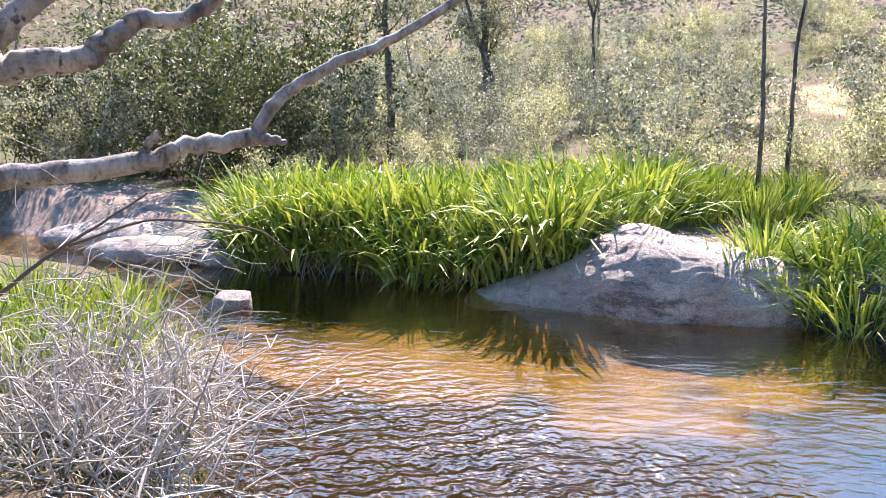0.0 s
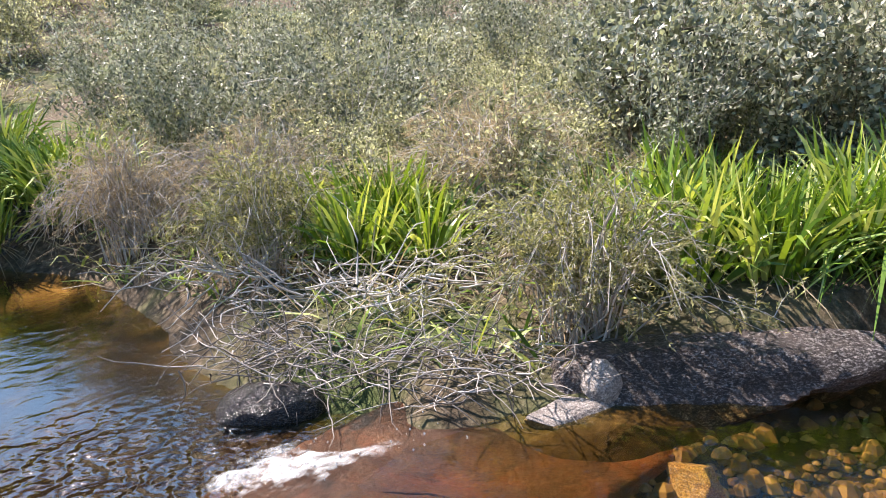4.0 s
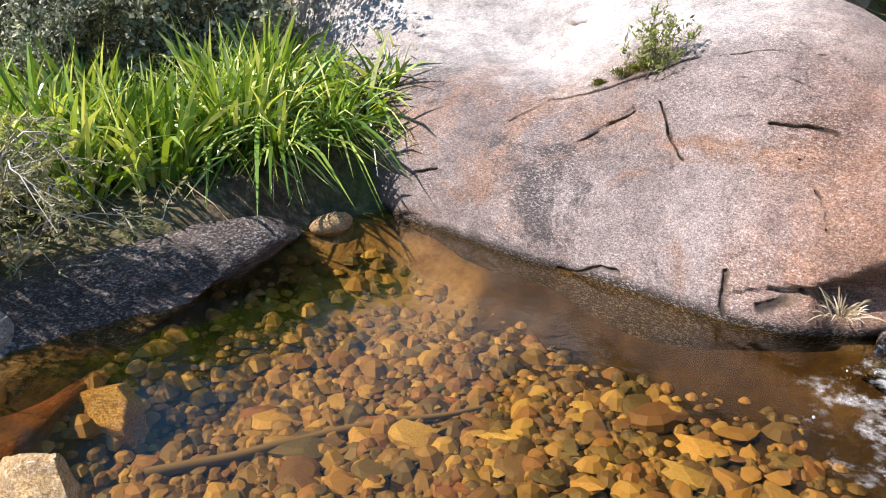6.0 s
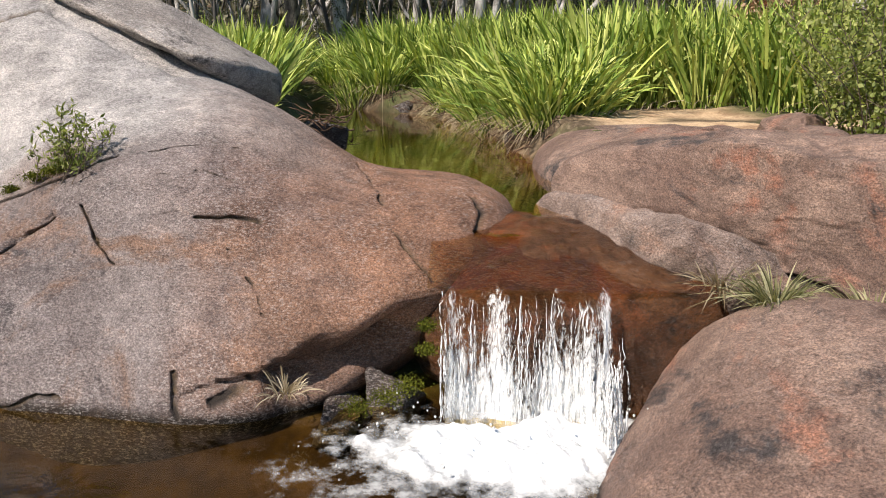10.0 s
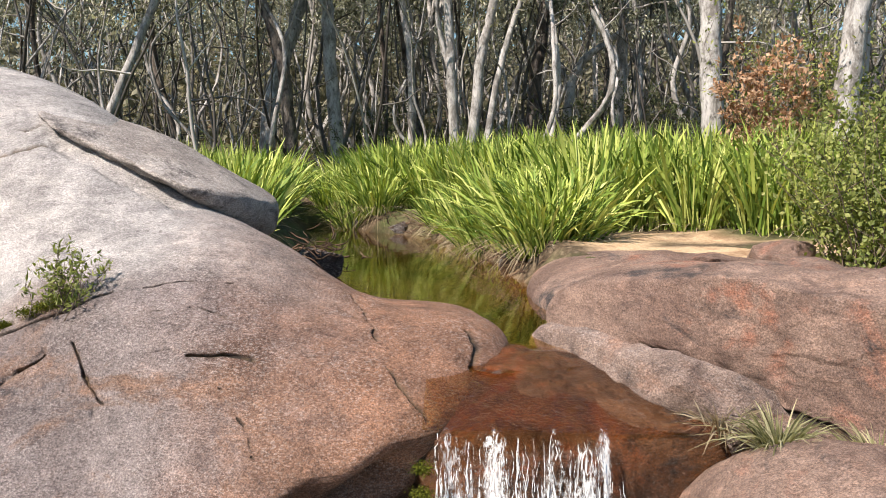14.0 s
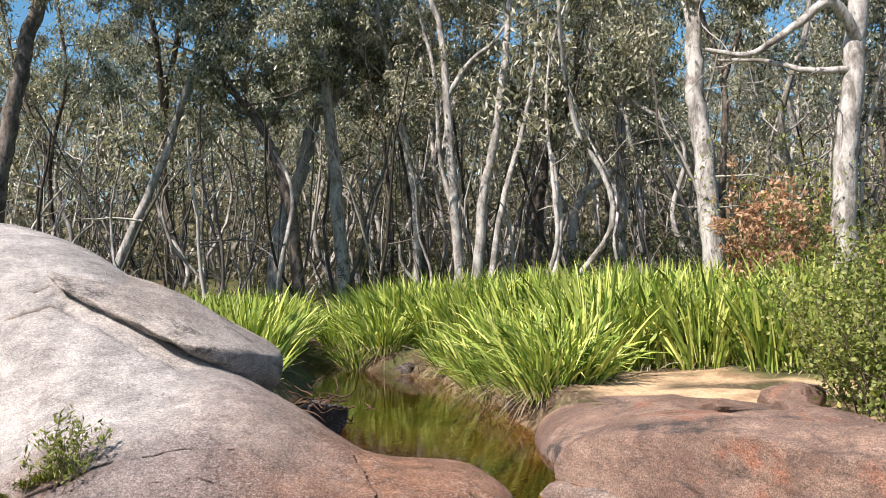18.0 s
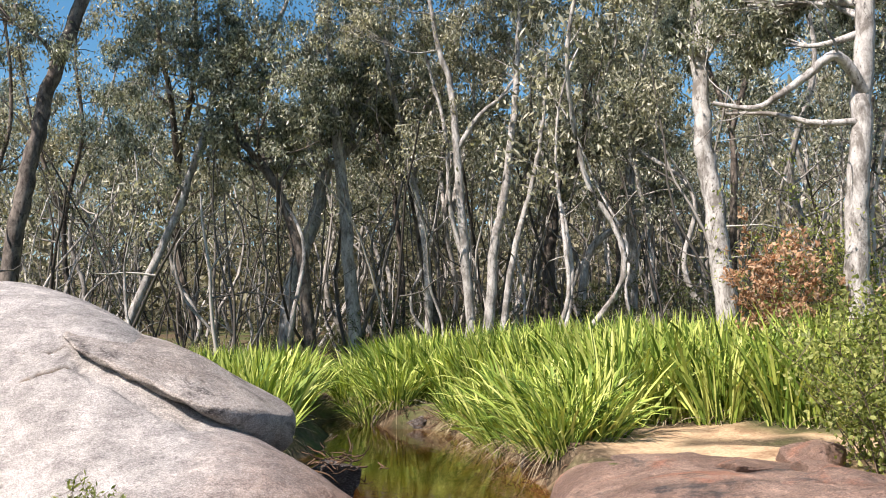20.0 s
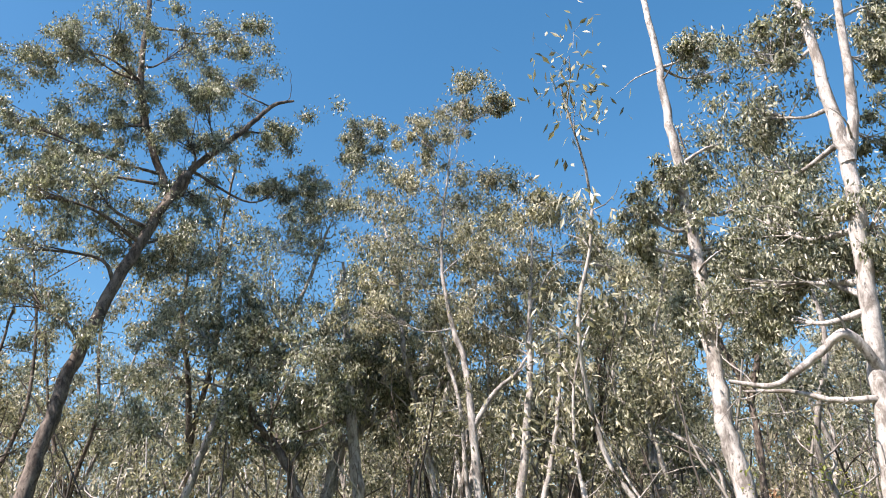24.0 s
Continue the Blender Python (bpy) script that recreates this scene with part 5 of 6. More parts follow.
crowned_tree("tall leaning white-barked gum tree with a dark scar", "white_bark",
     [([(7.25, -12.85, 0.9), (7.38, -12.79, 3.4), (7.47, -12.74, 4.9), (7.51, -12.71, 6.0), (7.47, -12.75, 7.9), (7.47, -12.72, 10.2), (7.5, -12.7, 12.5), (7.55, -12.7, 15.5)], 0.176, 0.053)],
     [(8.0, -11.9, 9.2, 0.48), (7.8, -12.8, 9.4, 0.56), (7.7, -13.6, 8.7, 0.81), (7.0, -12.7, 7.2, 0.75), (7.8, -13.0, 7.5, 0.56), (7.4, -13.9, 8.5, 0.70), (7.7, -12.5, 9.9, 0.38), (7.1, -13.6, 10.8, 0.68), (7.3, -14.2, 12.9, 0.65), (7.0, -13.1, 12.8, 0.49), (6.9, -13.8, 9.8, 0.80), (8.0, -11.9, 8.5, 0.32)], "gum", 640)
crowned_tree("slender grey gum tree among the reeds", "grey_bark",
     [([(13.5, -13.0, 1.0), (13.62, -12.89, 4.05), (13.7, -12.81, 6.24), (13.77, -12.73, 8.0), (13.95, -12.52, 9.0), (14.07, -12.39, 10.85), (13.85, -12.6, 13.5)], 0.105, 0.022),
      ([(13.69, -12.81, 6.5), (13.32, -13.21, 7.29), (12.93, -13.59, 7.74), (12.42, -14.06, 8.72)], 0.060, 0.022)],
     [(13.0, -12.8, 15.3, 0.61), (13.0, -13.7, 15.3, 0.42), (14.2, -13.4, 15.1, 0.66), (14.2, -11.7, 14.3, 0.55), (14.1, -12.7, 13.7, 0.79), (13.8, -14.0, 13.5, 0.81), (14.4, -11.6, 12.6, 0.76), (14.3, -12.8, 12.3, 1.08), (14.2, -13.9, 12.7, 0.67), (14.7, -11.5, 11.3, 0.91), (14.5, -12.8, 11.1, 0.87), (12.9, -12.8, 10.8, 0.82), (15.0, -11.5, 10.1, 0.78), (14.2, -13.4, 9.7, 0.81), (14.8, -10.9, 9.3, 0.69)], "gum_far", 560, 0.12)
crowned_tree("thin dead-topped white gum stem", "white_bark",
     [([(17.76, -12.90, 0.73), (17.93, -12.69, 5.06), (18.04, -12.54, 7.19), (18.12, -12.41, 9.09), (18.19, -12.32, 11.06), (18.23, -12.25, 12.10)], 0.17, 0.04)],
     [(18.5, -12.2, 10.2, 0.5), (17.8, -13.0, 9.3, 0.45)], "gum_far", 300)
crowned_tree("leaning grey gum tree with forked top", "grey_bark",
     [([(20.14, -7.35, 1.19), (19.98, -7.78, 2.83), (19.56, -8.83, 5.69), (19.27, -9.44, 7.77), (18.75, -10.48, 9.35), (18.40, -11.11, 10.99), (18.10, -11.62, 12.89)], 0.112, 0.037),
      ([(19.27, -9.44, 7.77), (19.11, -9.56, 9.25), (19.24, -9.69, 11.33)], 0.075, 0.028)],
     [(17.5, -9.2, 10.8, 1.20), (18.7, -8.5, 11.7, 1.09), (18.7, -10.5, 12.5, 0.98), (17.0, -10.6, 12.5, 0.83), (17.4, -11.5, 13.8, 0.95), (18.5, -11.4, 14.1, 0.74), (16.5, -11.6, 15.5, 0.61), (17.2, -12.2, 15.0, 0.72), (19.5, -9.8, 10.4, 1.23), (18.7, -8.0, 9.5, 0.92), (17.9, -11.3, 10.2, 1.12), (16.9, -10.3, 8.6, 0.98), (18.1, -10.0, 7.8, 0.78), (19.9, -8.0, 8.9, 0.98), (18.6, -7.2, 6.9, 0.91)], "gum", 850)
crowned_tree("dark thick gum tree leaning over the boulder", "dark_bark",
     [([(19.01, -4.64, 1.29), (18.82, -5.04, 4.88), (18.77, -5.25, 6.35), (18.66, -5.58, 8.11), (18.42, -6.39, 10.74), (18.08, -7.35, 13.24), (18.45, -7.12, 12.67), (18.77, -6.15, 15.59), (18.82, -5.98, 18.64), (18.93, -5.57, 20.62)], 0.173, 0.054),
      ([(18.08, -7.35, 13.04), (18.26, -7.62, 13.60), (17.81, -8.66, 14.93), (17.47, -9.36, 15.87), (17.23, -9.84, 16.09)], 0.097, 0.033)],
     [(17.9, -5.0, 16.5, 0.92), (19.0, -4.6, 16.5, 0.74), (19.6, -6.0, 16.5, 0.85), (17.7, -6.9, 17.0, 0.86), (17.9, -8.4, 18.2, 0.74), (18.7, -8.8, 17.1, 0.78), (17.7, -7.5, 15.2, 0.80), (17.7, -9.5, 15.2, 0.68), (18.3, -10.2, 14.0, 0.72), (17.9, -7.2, 14.1, 0.81), (19.1, -6.4, 14.7, 0.77), (17.9, -5.2, 12.0, 1.05), (19.0, -4.5, 13.3, 0.81), (19.7, -5.2, 14.7, 0.70), (18.5, -4.0, 11.7, 0.93), (19.3, -4.2, 10.7, 1.12), (19.7, -6.3, 12.0, 1.01), (18.5, -4.5, 9.1, 1.08), (18.6, -7.3, 11.6, 0.84), (20.5, -3.4, 16.4, 0.86), (19.0, -3.4, 13.8, 0.66), (18.6, -7.9, 13.0, 0.77)], "gum", 1250)
crowned_tree("olive gum tree deep in the wood", "grey_bark",
     [([(14.45, -20.11, 2.53), (14.32, -20.21, 5.83), (14.31, -20.21, 9.24), (14.54, -20.03, 9.91), (14.07, -20.36, 11.67)], 0.16, 0.05)], [(13.2, -20.0, 12.2, 1.09), (13.1, -20.8, 11.6, 1.12), (14.6, -20.6, 11.1, 1.43), (14.6, -19.2, 9.8, 1.46), (13.9, -20.5, 9.8, 1.31), (14.0, -21.2, 8.7, 1.35), (15.3, -18.9, 8.8, 1.28), (14.8, -20.0, 8.2, 1.32)], "gum_far", 700, 0.15)
crowned_tree("yellowish gum tree deep in the wood", "dark_bark",
     [([(17.88, -15.62, 2.69), (18.14, -15.33, 5.64), (18.41, -14.99, 8.31), (18.37, -15.01, 8.82), (18.45, -14.90, 10.03)], 0.15, 0.05)], [(18.1, -14.0, 10.1, 1.21), (18.1, -15.1, 9.8, 1.25), (17.5, -16.7, 8.9, 1.19), (18.3, -14.1, 8.2, 1.22), (18.0, -15.5, 8.1, 1.08), (19.9, -14.1, 9.7, 1.01)], "gum_far", 700, 0.15)
crowned_tree("twin-stemmed grey gum tree beside the reeds", "grey_bark",
     [([(13.4, -13.1, 1.0), (13.18, -13.34, 4.03), (12.96, -13.56, 5.55), (12.75, -13.76, 7.52), (12.64, -13.86, 9.31), (12.5, -14.0, 11.0)], 0.115, 0.029),
      ([(13.22, -13.3, 1.2), (12.87, -13.65, 4.01), (12.54, -13.95, 5.52), (12.32, -14.15, 6.81), (12.2, -14.3, 8.6)], 0.079, 0.022)],
     [(12.3, -14.4, 12.3, 0.64), (13.2, -14.4, 12.2, 0.74), (12.7, -15.8, 12.4, 0.68), (12.9, -14.1, 10.8, 0.93), (12.6, -15.2, 11.0, 0.89), (12.2, -16.3, 11.5, 0.69), (11.3, -15.6, 10.2, 0.65), (13.2, -14.9, 9.9, 0.90), (12.7, -16.1, 9.9, 0.93), (13.4, -14.1, 9.3, 0.80), (14.0, -14.4, 8.4, 0.83), (13.3, -13.5, 10.0, 0.71)], "gum_far", 600, 0.12)
hero("pale stout gum tree leaning behind the reeds", "grey_bark",
     [([(19.5, -11.6, 1.3), (19.32, -11.93, 3.96), (19.05, -12.36, 5.48), (18.85, -12.68, 6.89), (18.5, -13.19, 7.69), (18.2, -13.6, 10.5)], 0.22, 0.08)], 14, 2.6, 4200, 0.15, 0.6, 0.4)
hero("dark crooked gum tree in the wood", "dark_bark",
     [([(17.35, -11.3, 1.2), (17.5, -11.07, 4.07), (17.68, -10.77, 5.45), (17.96, -10.28, 6.58), (18.23, -9.78, 7.28), (18.4, -9.4, 9.5)], 0.16, 0.05)], 12, 2.4, 4200, 0.14, 0.5, 0.4)
hero("dark forked gum tree deep in the wood", "dark_bark",
     [([(16.4, -18.5, 1.4), (16.21, -18.72, 4.94), (15.93, -18.96, 6.95), (15.38, -19.41, 7.77), (15.2, -19.6, 11)], 0.2, 0.06)], 12, 2.8, 4200, 0.15, 0.5, 0.42)
hero("fallen-looking pale limb reaching over the scrub", "white_bark",
     [([(14.4, -17.6, 1.4), (14.17, -17.82, 4.2), (13.54, -18.3, 5.07), (12.66, -18.92, 5.69), (12.29, -19.16, 5.73)], 0.12, 0.04)], 3, 1.4, 600, 0.13, 0.7, 0.34)


def wood_trees():
    """Five kinds of gum tree, repeated through the woods."""
    protos = []
    for k in range(6):
        tall = T.uniform(9.5, 14)
        bend = T.normal(0, 0.75, (6, 2)).cumsum(0)
        pts = [(bend[i][0] * 0.6, bend[i][1] * 0.6, tall * i / 5) for i in range(6)]
        pts[0] = (0, 0, -0.2)
        stems = [(pts, 0.10, 0.03)]
        if k % 2:
            j = np.array(pts[2])
            stems.append(([tuple(j), tuple(j + [0.5, 0.3, 1.6]), tuple(j + [1.1, 0.5, 3.4]), tuple(j + [1.3, 0.9, 5.6])], 0.09, 0.03))
        wood, leaf = gum_tree(T, stems, 13 if not k % 2 else 8, 2.6, 6000, 0.16, 0.34, 0.27, 5, 6)
        protos.append((wood, leaf, ("grey_bark", "dark_bark", "grey_bark", "dark_bark", "grey_bark", "white_bark")[k], "gum_far" if k % 2 else "gum"))
    places = []
    for _ in range(900):
        ang, dist = radians(T.uniform(-172, -102)), T.uniform(19.5, 62)
        x, y = -math.sin(ang) * dist, math.cos(ang) * dist
        if all(math.hypot(x - a, y - b) > 1.9 for a, b in places) and len(places) < 85:
            places.append((x, y))
    for _ in range(300):
        ang, dist = radians(T.uniform(-40, 48)), T.uniform(27, 75)
        x, y = -math.sin(ang) * dist, math.cos(ang) * dist
        if all(math.hypot(x - a, y - b) > 3.0 for a, b in places) and len(places) < 120:
            places.append((x, y))
    roots = []
    for n, (x, y) in enumerate(places):
        k = n % 6
        south = y < 0
        if n < 6:
            wood, leaf, bm, lm = protos[k]
            ob = tree_thing("gum_tree", "slim gum tree with grey-green drooping leaves", wood, leaf, M[bm], M[lm], (0, 0, 0), "gum trees of the wood")
            roots.append(ob)
            ob.matrix_basis = at_ground(x, y, 2.4 * n, 1.0)
        else:
            s = T.uniform(0.75, 1.15) if south else T.uniform(0.4, 0.62)
            src = roots[k]
            ob = copy_thing(src, Matrix())
            ob.matrix_basis = at_ground(x, y, 2.4 * n, s)
            tagged(ob, group="gum trees of the wood" if south else "gum trees on the hillside")


wood_trees()


def saplings():
    """Thin crooked pale stems between the larger trees."""
    made = []
    for k in range(5):
        tall = T.uniform(5, 9)
        bend = T.normal(0, 0.7, (6, 2)).cumsum(0)
        pts = [(bend[i][0] * 0.7, bend[i][1] * 0.7, tall * i / 5) for i in range(6)]
        pts[0] = (0, 0, -0.2)
        made.append(gum_tree(T, [(pts, 0.055, 0.015)], 5, 1.3, 420, 0.2, 0.5, 0.4, 5, 3))
    roots = []
    for n in range(95):
        ang, dist = radians(T.uniform(-165, -95)), T.uniform(16.5, 40)
        x, y = -math.sin(ang) * dist, math.cos(ang) * dist
        if y > -5 or math.hypot(x - 14, y + 9.5) < 2.5:
            continue
        m = at_ground(x, y, 1.7 * n, T.uniform(0.7, 1.3))
        k = n % 5
        if len(roots) <= k:
            k = len(roots)
            wood, leaf = made[k]
            ob = tree_thing("gum_sapling", "thin crooked pale gum sapling in the wood", wood, leaf, M["white_bark" if k % 2 else "grey_bark"], M["gum_far"], (0, 0, 0), "saplings of the wood")
            roots.append(ob)
        else:
            ob = copy_thing(roots[k], Matrix())
        ob.matrix_basis = m


saplings()


def far_woods():
    """Leaf masses of the distant wood, closing the view between the trunks."""
    bits = []
    for _ in range(1100):
        ang, dist = radians(T.uniform(-180, 180)), T.uniform(44, 90)
        x, y = -math.sin(ang) * dist, math.cos(ang) * dist
        z = float(land(np.array([x]), np.array([y]))[0])
        top = T.uniform(6, 15) if y < 0 else T.uniform(3.5, 6.5)
        big = 2.8 if y < 0 else 1.5
        n = 170
        c = np.stack([x + T.normal(0, 1.6, n), y + T.normal(0, 1.6, n), z + top * T.uniform(0, 1, n)], -1)
        bits.append(leaves(c, T.normal(0, 1, (n, 3)), T.normal(0, 1, (n, 3)), T.uniform(0.16, 0.36, n) * big, T.uniform(0.07, 0.15, n) * big))
    ob = part("distant_woods", mesh_of("distant_woods", *joined(bits), M["woods"]))
    tagged(ob, "hazy olive-grey foliage of the distant gum woods", "woods", kind="stuff")


far_woods()


def far_stems():
    """Hundreds of thin pale and dark stems that stripe the depth of the wood."""
    bits = []
    for _ in range(400):
        ang, dist = radians(T.uniform(-174, -94)), T.uniform(18.5, 52)
        x, y = -math.sin(ang) * dist, math.cos(ang) * dist
        if y > -4.5:
            continue
        z = float(land(np.array([x]), np.array([y]))[0])
        lean = T.normal(0, 0.16, 2)
        p = grow_limb(T, (x, y, z - 0.2), (lean[0], lean[1], 1.0), T.uniform(3.5, 9), 8, 0.11, 0.03)
        r = T.uniform(0.02, 0.065)
        bits.append(tube(p, [r, r * 0.4], 5))
        for _ in range(3):
            j = int(T.integers(2, 8))
            w = np.array([*T.normal(0, 1, 2), T.uniform(0.2, 1.2)])
            bits.append(tube(grow_limb(T, p[j], w / np.linalg.norm(w), T.uniform(0.8, 2.4), 5, 0.25, 0.05), [r * 0.45, r * 0.12], 4))
    ob = part("distant_stems", mesh_of("distant_stems", *joined(bits), M["stems"], True))
    tagged(ob, "thin crooked pale and dark stems in the depth of the wood", "woods", kind="stuff")


far_stems()


# ---- shrubs and scrub ----
S = np.random.default_rng(33)


def scrub():
    kinds = []
    for k in range(4):
        tall, long, wide = ((1.3, 0.045, 0.016), (1.8, 0.055, 0.022), (1.0, 0.045, 0.01), (2.2, 0.06, 0.026))[k]
        kinds.append((bush_arrays(S, 16, tall, 0.8, 4200, long * 1.15, wide * 1.3, 1.0), "twig" if k != 3 else "twig_brown", ("scrub", "silver", "scrub", "deep_leaf")[k]))
    roots = {}

    def put(x, y, k, s, label, group):
        m = at_ground(x, y, S.uniform(0, 6.28), s)
        if k not in roots:
            a, wm, lm = kinds[k]
            roots[k] = bush_thing("shrub", label, a, M[wm], M[lm], (0, 0, 0), group)
            roots[k].matrix_basis = m
        else:
            ob = copy_thing(roots[k], Matrix())
            ob.matrix_basis = m
            tagged(ob, label, "", group)
    labels = ("grey-green scrub bush with fine leaves", "silvery-leaved shrub on the bank", "low dry olive heath bush", "tall dark green shrub")
    for x, y in scattered(S, [(-6, 14.8), (3, 14.2), (6, 11), (14, 14), (22, 34), (6, 42), (-22, 40), (-16, 20)], 2.25):
        if inset([(5.2, 16.5), (7, 17), (12, 22), (13, 32), (7, 31), (5.6, 22)], x, y) > 0 and S.uniform() < 0.85:
            continue
        k = int(S.choice([0, 0, 1, 1, 2]))
        put(x, y, k, S.uniform(0.8, 1.6), labels[k], "hillside shrubs")
    for x, y in ((-6.5, 16.2), (-8.2, 17.5), (-5.0, 17.2), (-9.6, 19.5), (-7.0, 19.8), (-4.6, 19.4), (-11, 17.5)):
        put(x, y, 3, S.uniform(1.5, 2.1), labels[3], "dark shrubs beyond the creek")
    for x, y in scattered(S, [(5.9, 3.0), (6.6, 2.2), (8.0, 1.2), (9.5, 0.5), (13, 2), (14, 12), (7, 11), (5.6, 6)], 0.85):
        k = int(S.choice([0, 0, 1, 2, 1]))
        put(x, y, k, S.uniform(0.6, 1.05), labels[k], "shrubs of the east bank")
    for x, y in scattered(S, [(4.5, -13.4), (12.8, -14.2), (17.5, -11.8), (17.5, -6.0), (26, -8), (24, -24), (6, -26), (2, -15)], 2.4):
        k = int(S.choice([0, 2, 3, 3]))
        put(x, y, k, S.uniform(0.7, 1.35), labels[k], "understorey shrubs")


scrub()
bush_thing("shrub", "wispy yellow-green shrub hanging over the water", spray_bush(S, 80, 1.0, 0.85, 8, 34, 0.036, 0.009), M["twig"], M["wisp"], (4.5, 1.75, 0.1))
bush_thing("shrub", "wispy olive shrub beside the grey bush", spray_bush(S, 60, 1.05, 0.7, 8, 30, 0.038, 0.009), M["twig"], M["wisp"], (4.45, 4.3, 0.05))
bush_thing("dead_bush", "dry grey fine-twigged bush at the water's edge", spray_bush(S, 110, 1.1, 0.9, 8, 16, 0.06, 0.006, 1.2), M["twig"], M["straw"], (4.6, 6.1, 0.05), category="bush")
bush_thing("dead_bush", "dry grey fine-twigged bush at the water's edge", spray_bush(S, 90, 1.05, 0.9, 8, 14, 0.06, 0.006, 1.2), M["twig"], M["straw"], (5.2, 5.2, 0.2), category="bush")
bush_thing("dead_bush", "tangled pale dead grass and twigs on the bank", spray_bush(S, 70, 1.0, 1.0, 7, 14, 0.08, 0.007, 0.6), M["twig"], M["straw"], (6.1, 3.3, 0.45), category="bush")
bush_thing("dead_bush", "grey leafless twig bush on the near bank", bush_arrays(S, 230, 0.9, 1.2, 900, 0.05, 0.006, 1.8, 1.2, 0.010), M["twig"], M["straw"], (-2.2, 3.75, 0.0), category="bush")
bush_thing("dead_bush", "grey leafless twig bush on the near bank", bush_arrays(S, 200, 0.85, 1.2, 900, 0.05, 0.006, 1.6, 1.0, 0.010), M["twig"], M["straw"], (-2.5, 4.6, 0.0), category="bush")
bush_thing("shrub", "small green shrub rooted in a boulder crack", bush_arrays(S, 20, 0.36, 0.22, 700, 0.045, 0.014, 0.9, 0.0, 0.004), M["twig_brown"], M["heath"], (5.43, -2.16, 1.02))
bush_thing("shrub", "rust-brown dead shrub among green scrub", bush_arrays(S, 30, 2.2, 0.4, 5200, 0.09, 0.045, 0.24), M["twig_brown"], M["rust"], (5.98, -11.7, 1.2))
bush_thing("shrub", "dense fresh green shrub beside the dead one", bush_arrays(S, 30, 3.0, 1.1, 5200, 0.07, 0.03, 0.5), M["twig_brown"], M["heath"], (5.35, -12.4, 1.2))
bush_thing("shrub", "prickly olive shrub at the sand's edge", bush_arrays(S, 40, 1.5, 1.0, 6500, 0.05, 0.032, 0.8), M["twig_brown"], M["heath"], (2.95, -7.9, 1.05))
bush_thing("shrub", "prickly olive shrub at the sand's edge", bush_arrays(S, 30, 1.2, 0.9, 4200, 0.05, 0.032, 0.9), M["twig_brown"], M["heath"], (2.65, -7.1, 1.0))
bush_thing("shrub", "silver-leaved gum shrub behind the reeds", bush_arrays(S, 34, 1.6, 1.2, 6000, 0.085, 0.05, 0.9), M["twig_brown"], M["silver"], (8.4, 1.0, 0.7))
bush_thing("shrub", "dark silver-leaved gum shrub behind the reeds", bush_arrays(S, 34, 1.9, 1.2, 6000, 0.085, 0.05, 0.9), M["twig_brown"], M["gum"], (8.2, 2.6, 0.6))
bush_thing("shrub", "low grey-leaved bush beside the rock", bush_arrays(S, 22, 0.6, 0.5, 1500, 0.05, 0.012, 1.0), M["twig"], M["silver"], (1.1, 10.05, 0.3))


def grass_field(name, label, poly, count, tall, wide, mat, lean=0.6, seed=1):
    G = np.random.default_rng(seed)
    pts = scattered(G, poly, math.sqrt(max(0.01, np.ptp(np.array(poly)[:, 0]) * np.ptp(np.array(poly)[:, 1])) / count), 0.9)
    base = np.stack([pts[:, 0], pts[:, 1], height(pts[:, 0], pts[:, 1]) - 0.02], -1)
    n = len(base)
    clump = 0.6 + 0.5 * vnoise(base * np.array([1.6, 1.6, 0]), seed)
    way = np.stack([G.normal(0, lean, n), G.normal(0, lean, n), np.ones(n)], -1)
    v, f = blades(base, way, tall * clump * G.uniform(0.5, 1.2, n), wide * G.uniform(0.6, 1.3, n), G.uniform(0.1, 1.1, n), G, 3)
    ob = part(name, mesh_of(name, v, f, M[mat]))
    return tagged(ob, label, "grass", kind="stuff")


BANK = [(3.6, 3.0), (4.1, 5.2), (4.4, 7.0), (5.4, 7.4), (6.5, 10.5), (9.5, 10), (9, 2.0), (7.6, 1.2), (6.2, 2.4), (5.3, 2.0), (4.6, 1.4), (3.9, 1.7)]
grass_field("dry_grass", "tangle of pale dry grass on the east bank", BANK, 3000, 0.85, 0.009, "straw", 0.8, 3)
grass_field("wiry_grass", "wiry olive grass on the east bank", BANK, 2600, 0.8, 0.01, "wisp", 0.7, 4)
grass_field("green_grass", "fresh green weeds on the east bank", BANK, 3600, 0.5, 0.028, "reed_dark", 0.8, 5)
grass_field("dry_grass", "pale dry grass on the near bank", [(-1.6, 3.4), (-1.9, 4.8), (-2.9, 6.6), (-5, 8), (-6, 5), (-3.5, 2.6)], 7000, 0.5, 0.006, "straw", 0.8, 6)
grass_field("dry_grass", "sparse golden grass among hillside rock", [(2, 10.5), (5.5, 10.5), (16, 20), (18, 34), (3, 34), (0, 15)], 16000, 0.5, 0.025, "wisp", 0.7, 7)
grass_field("wood_floor_grass", "brown litter and wiry growth under the trees", [(4, -13.2), (12.6, -14), (17.6, -11.2), (17.5, -4.6), (30, -4), (30, -30), (3, -30)], 14000, 0.7, 0.03, "litter", 0.7, 8)


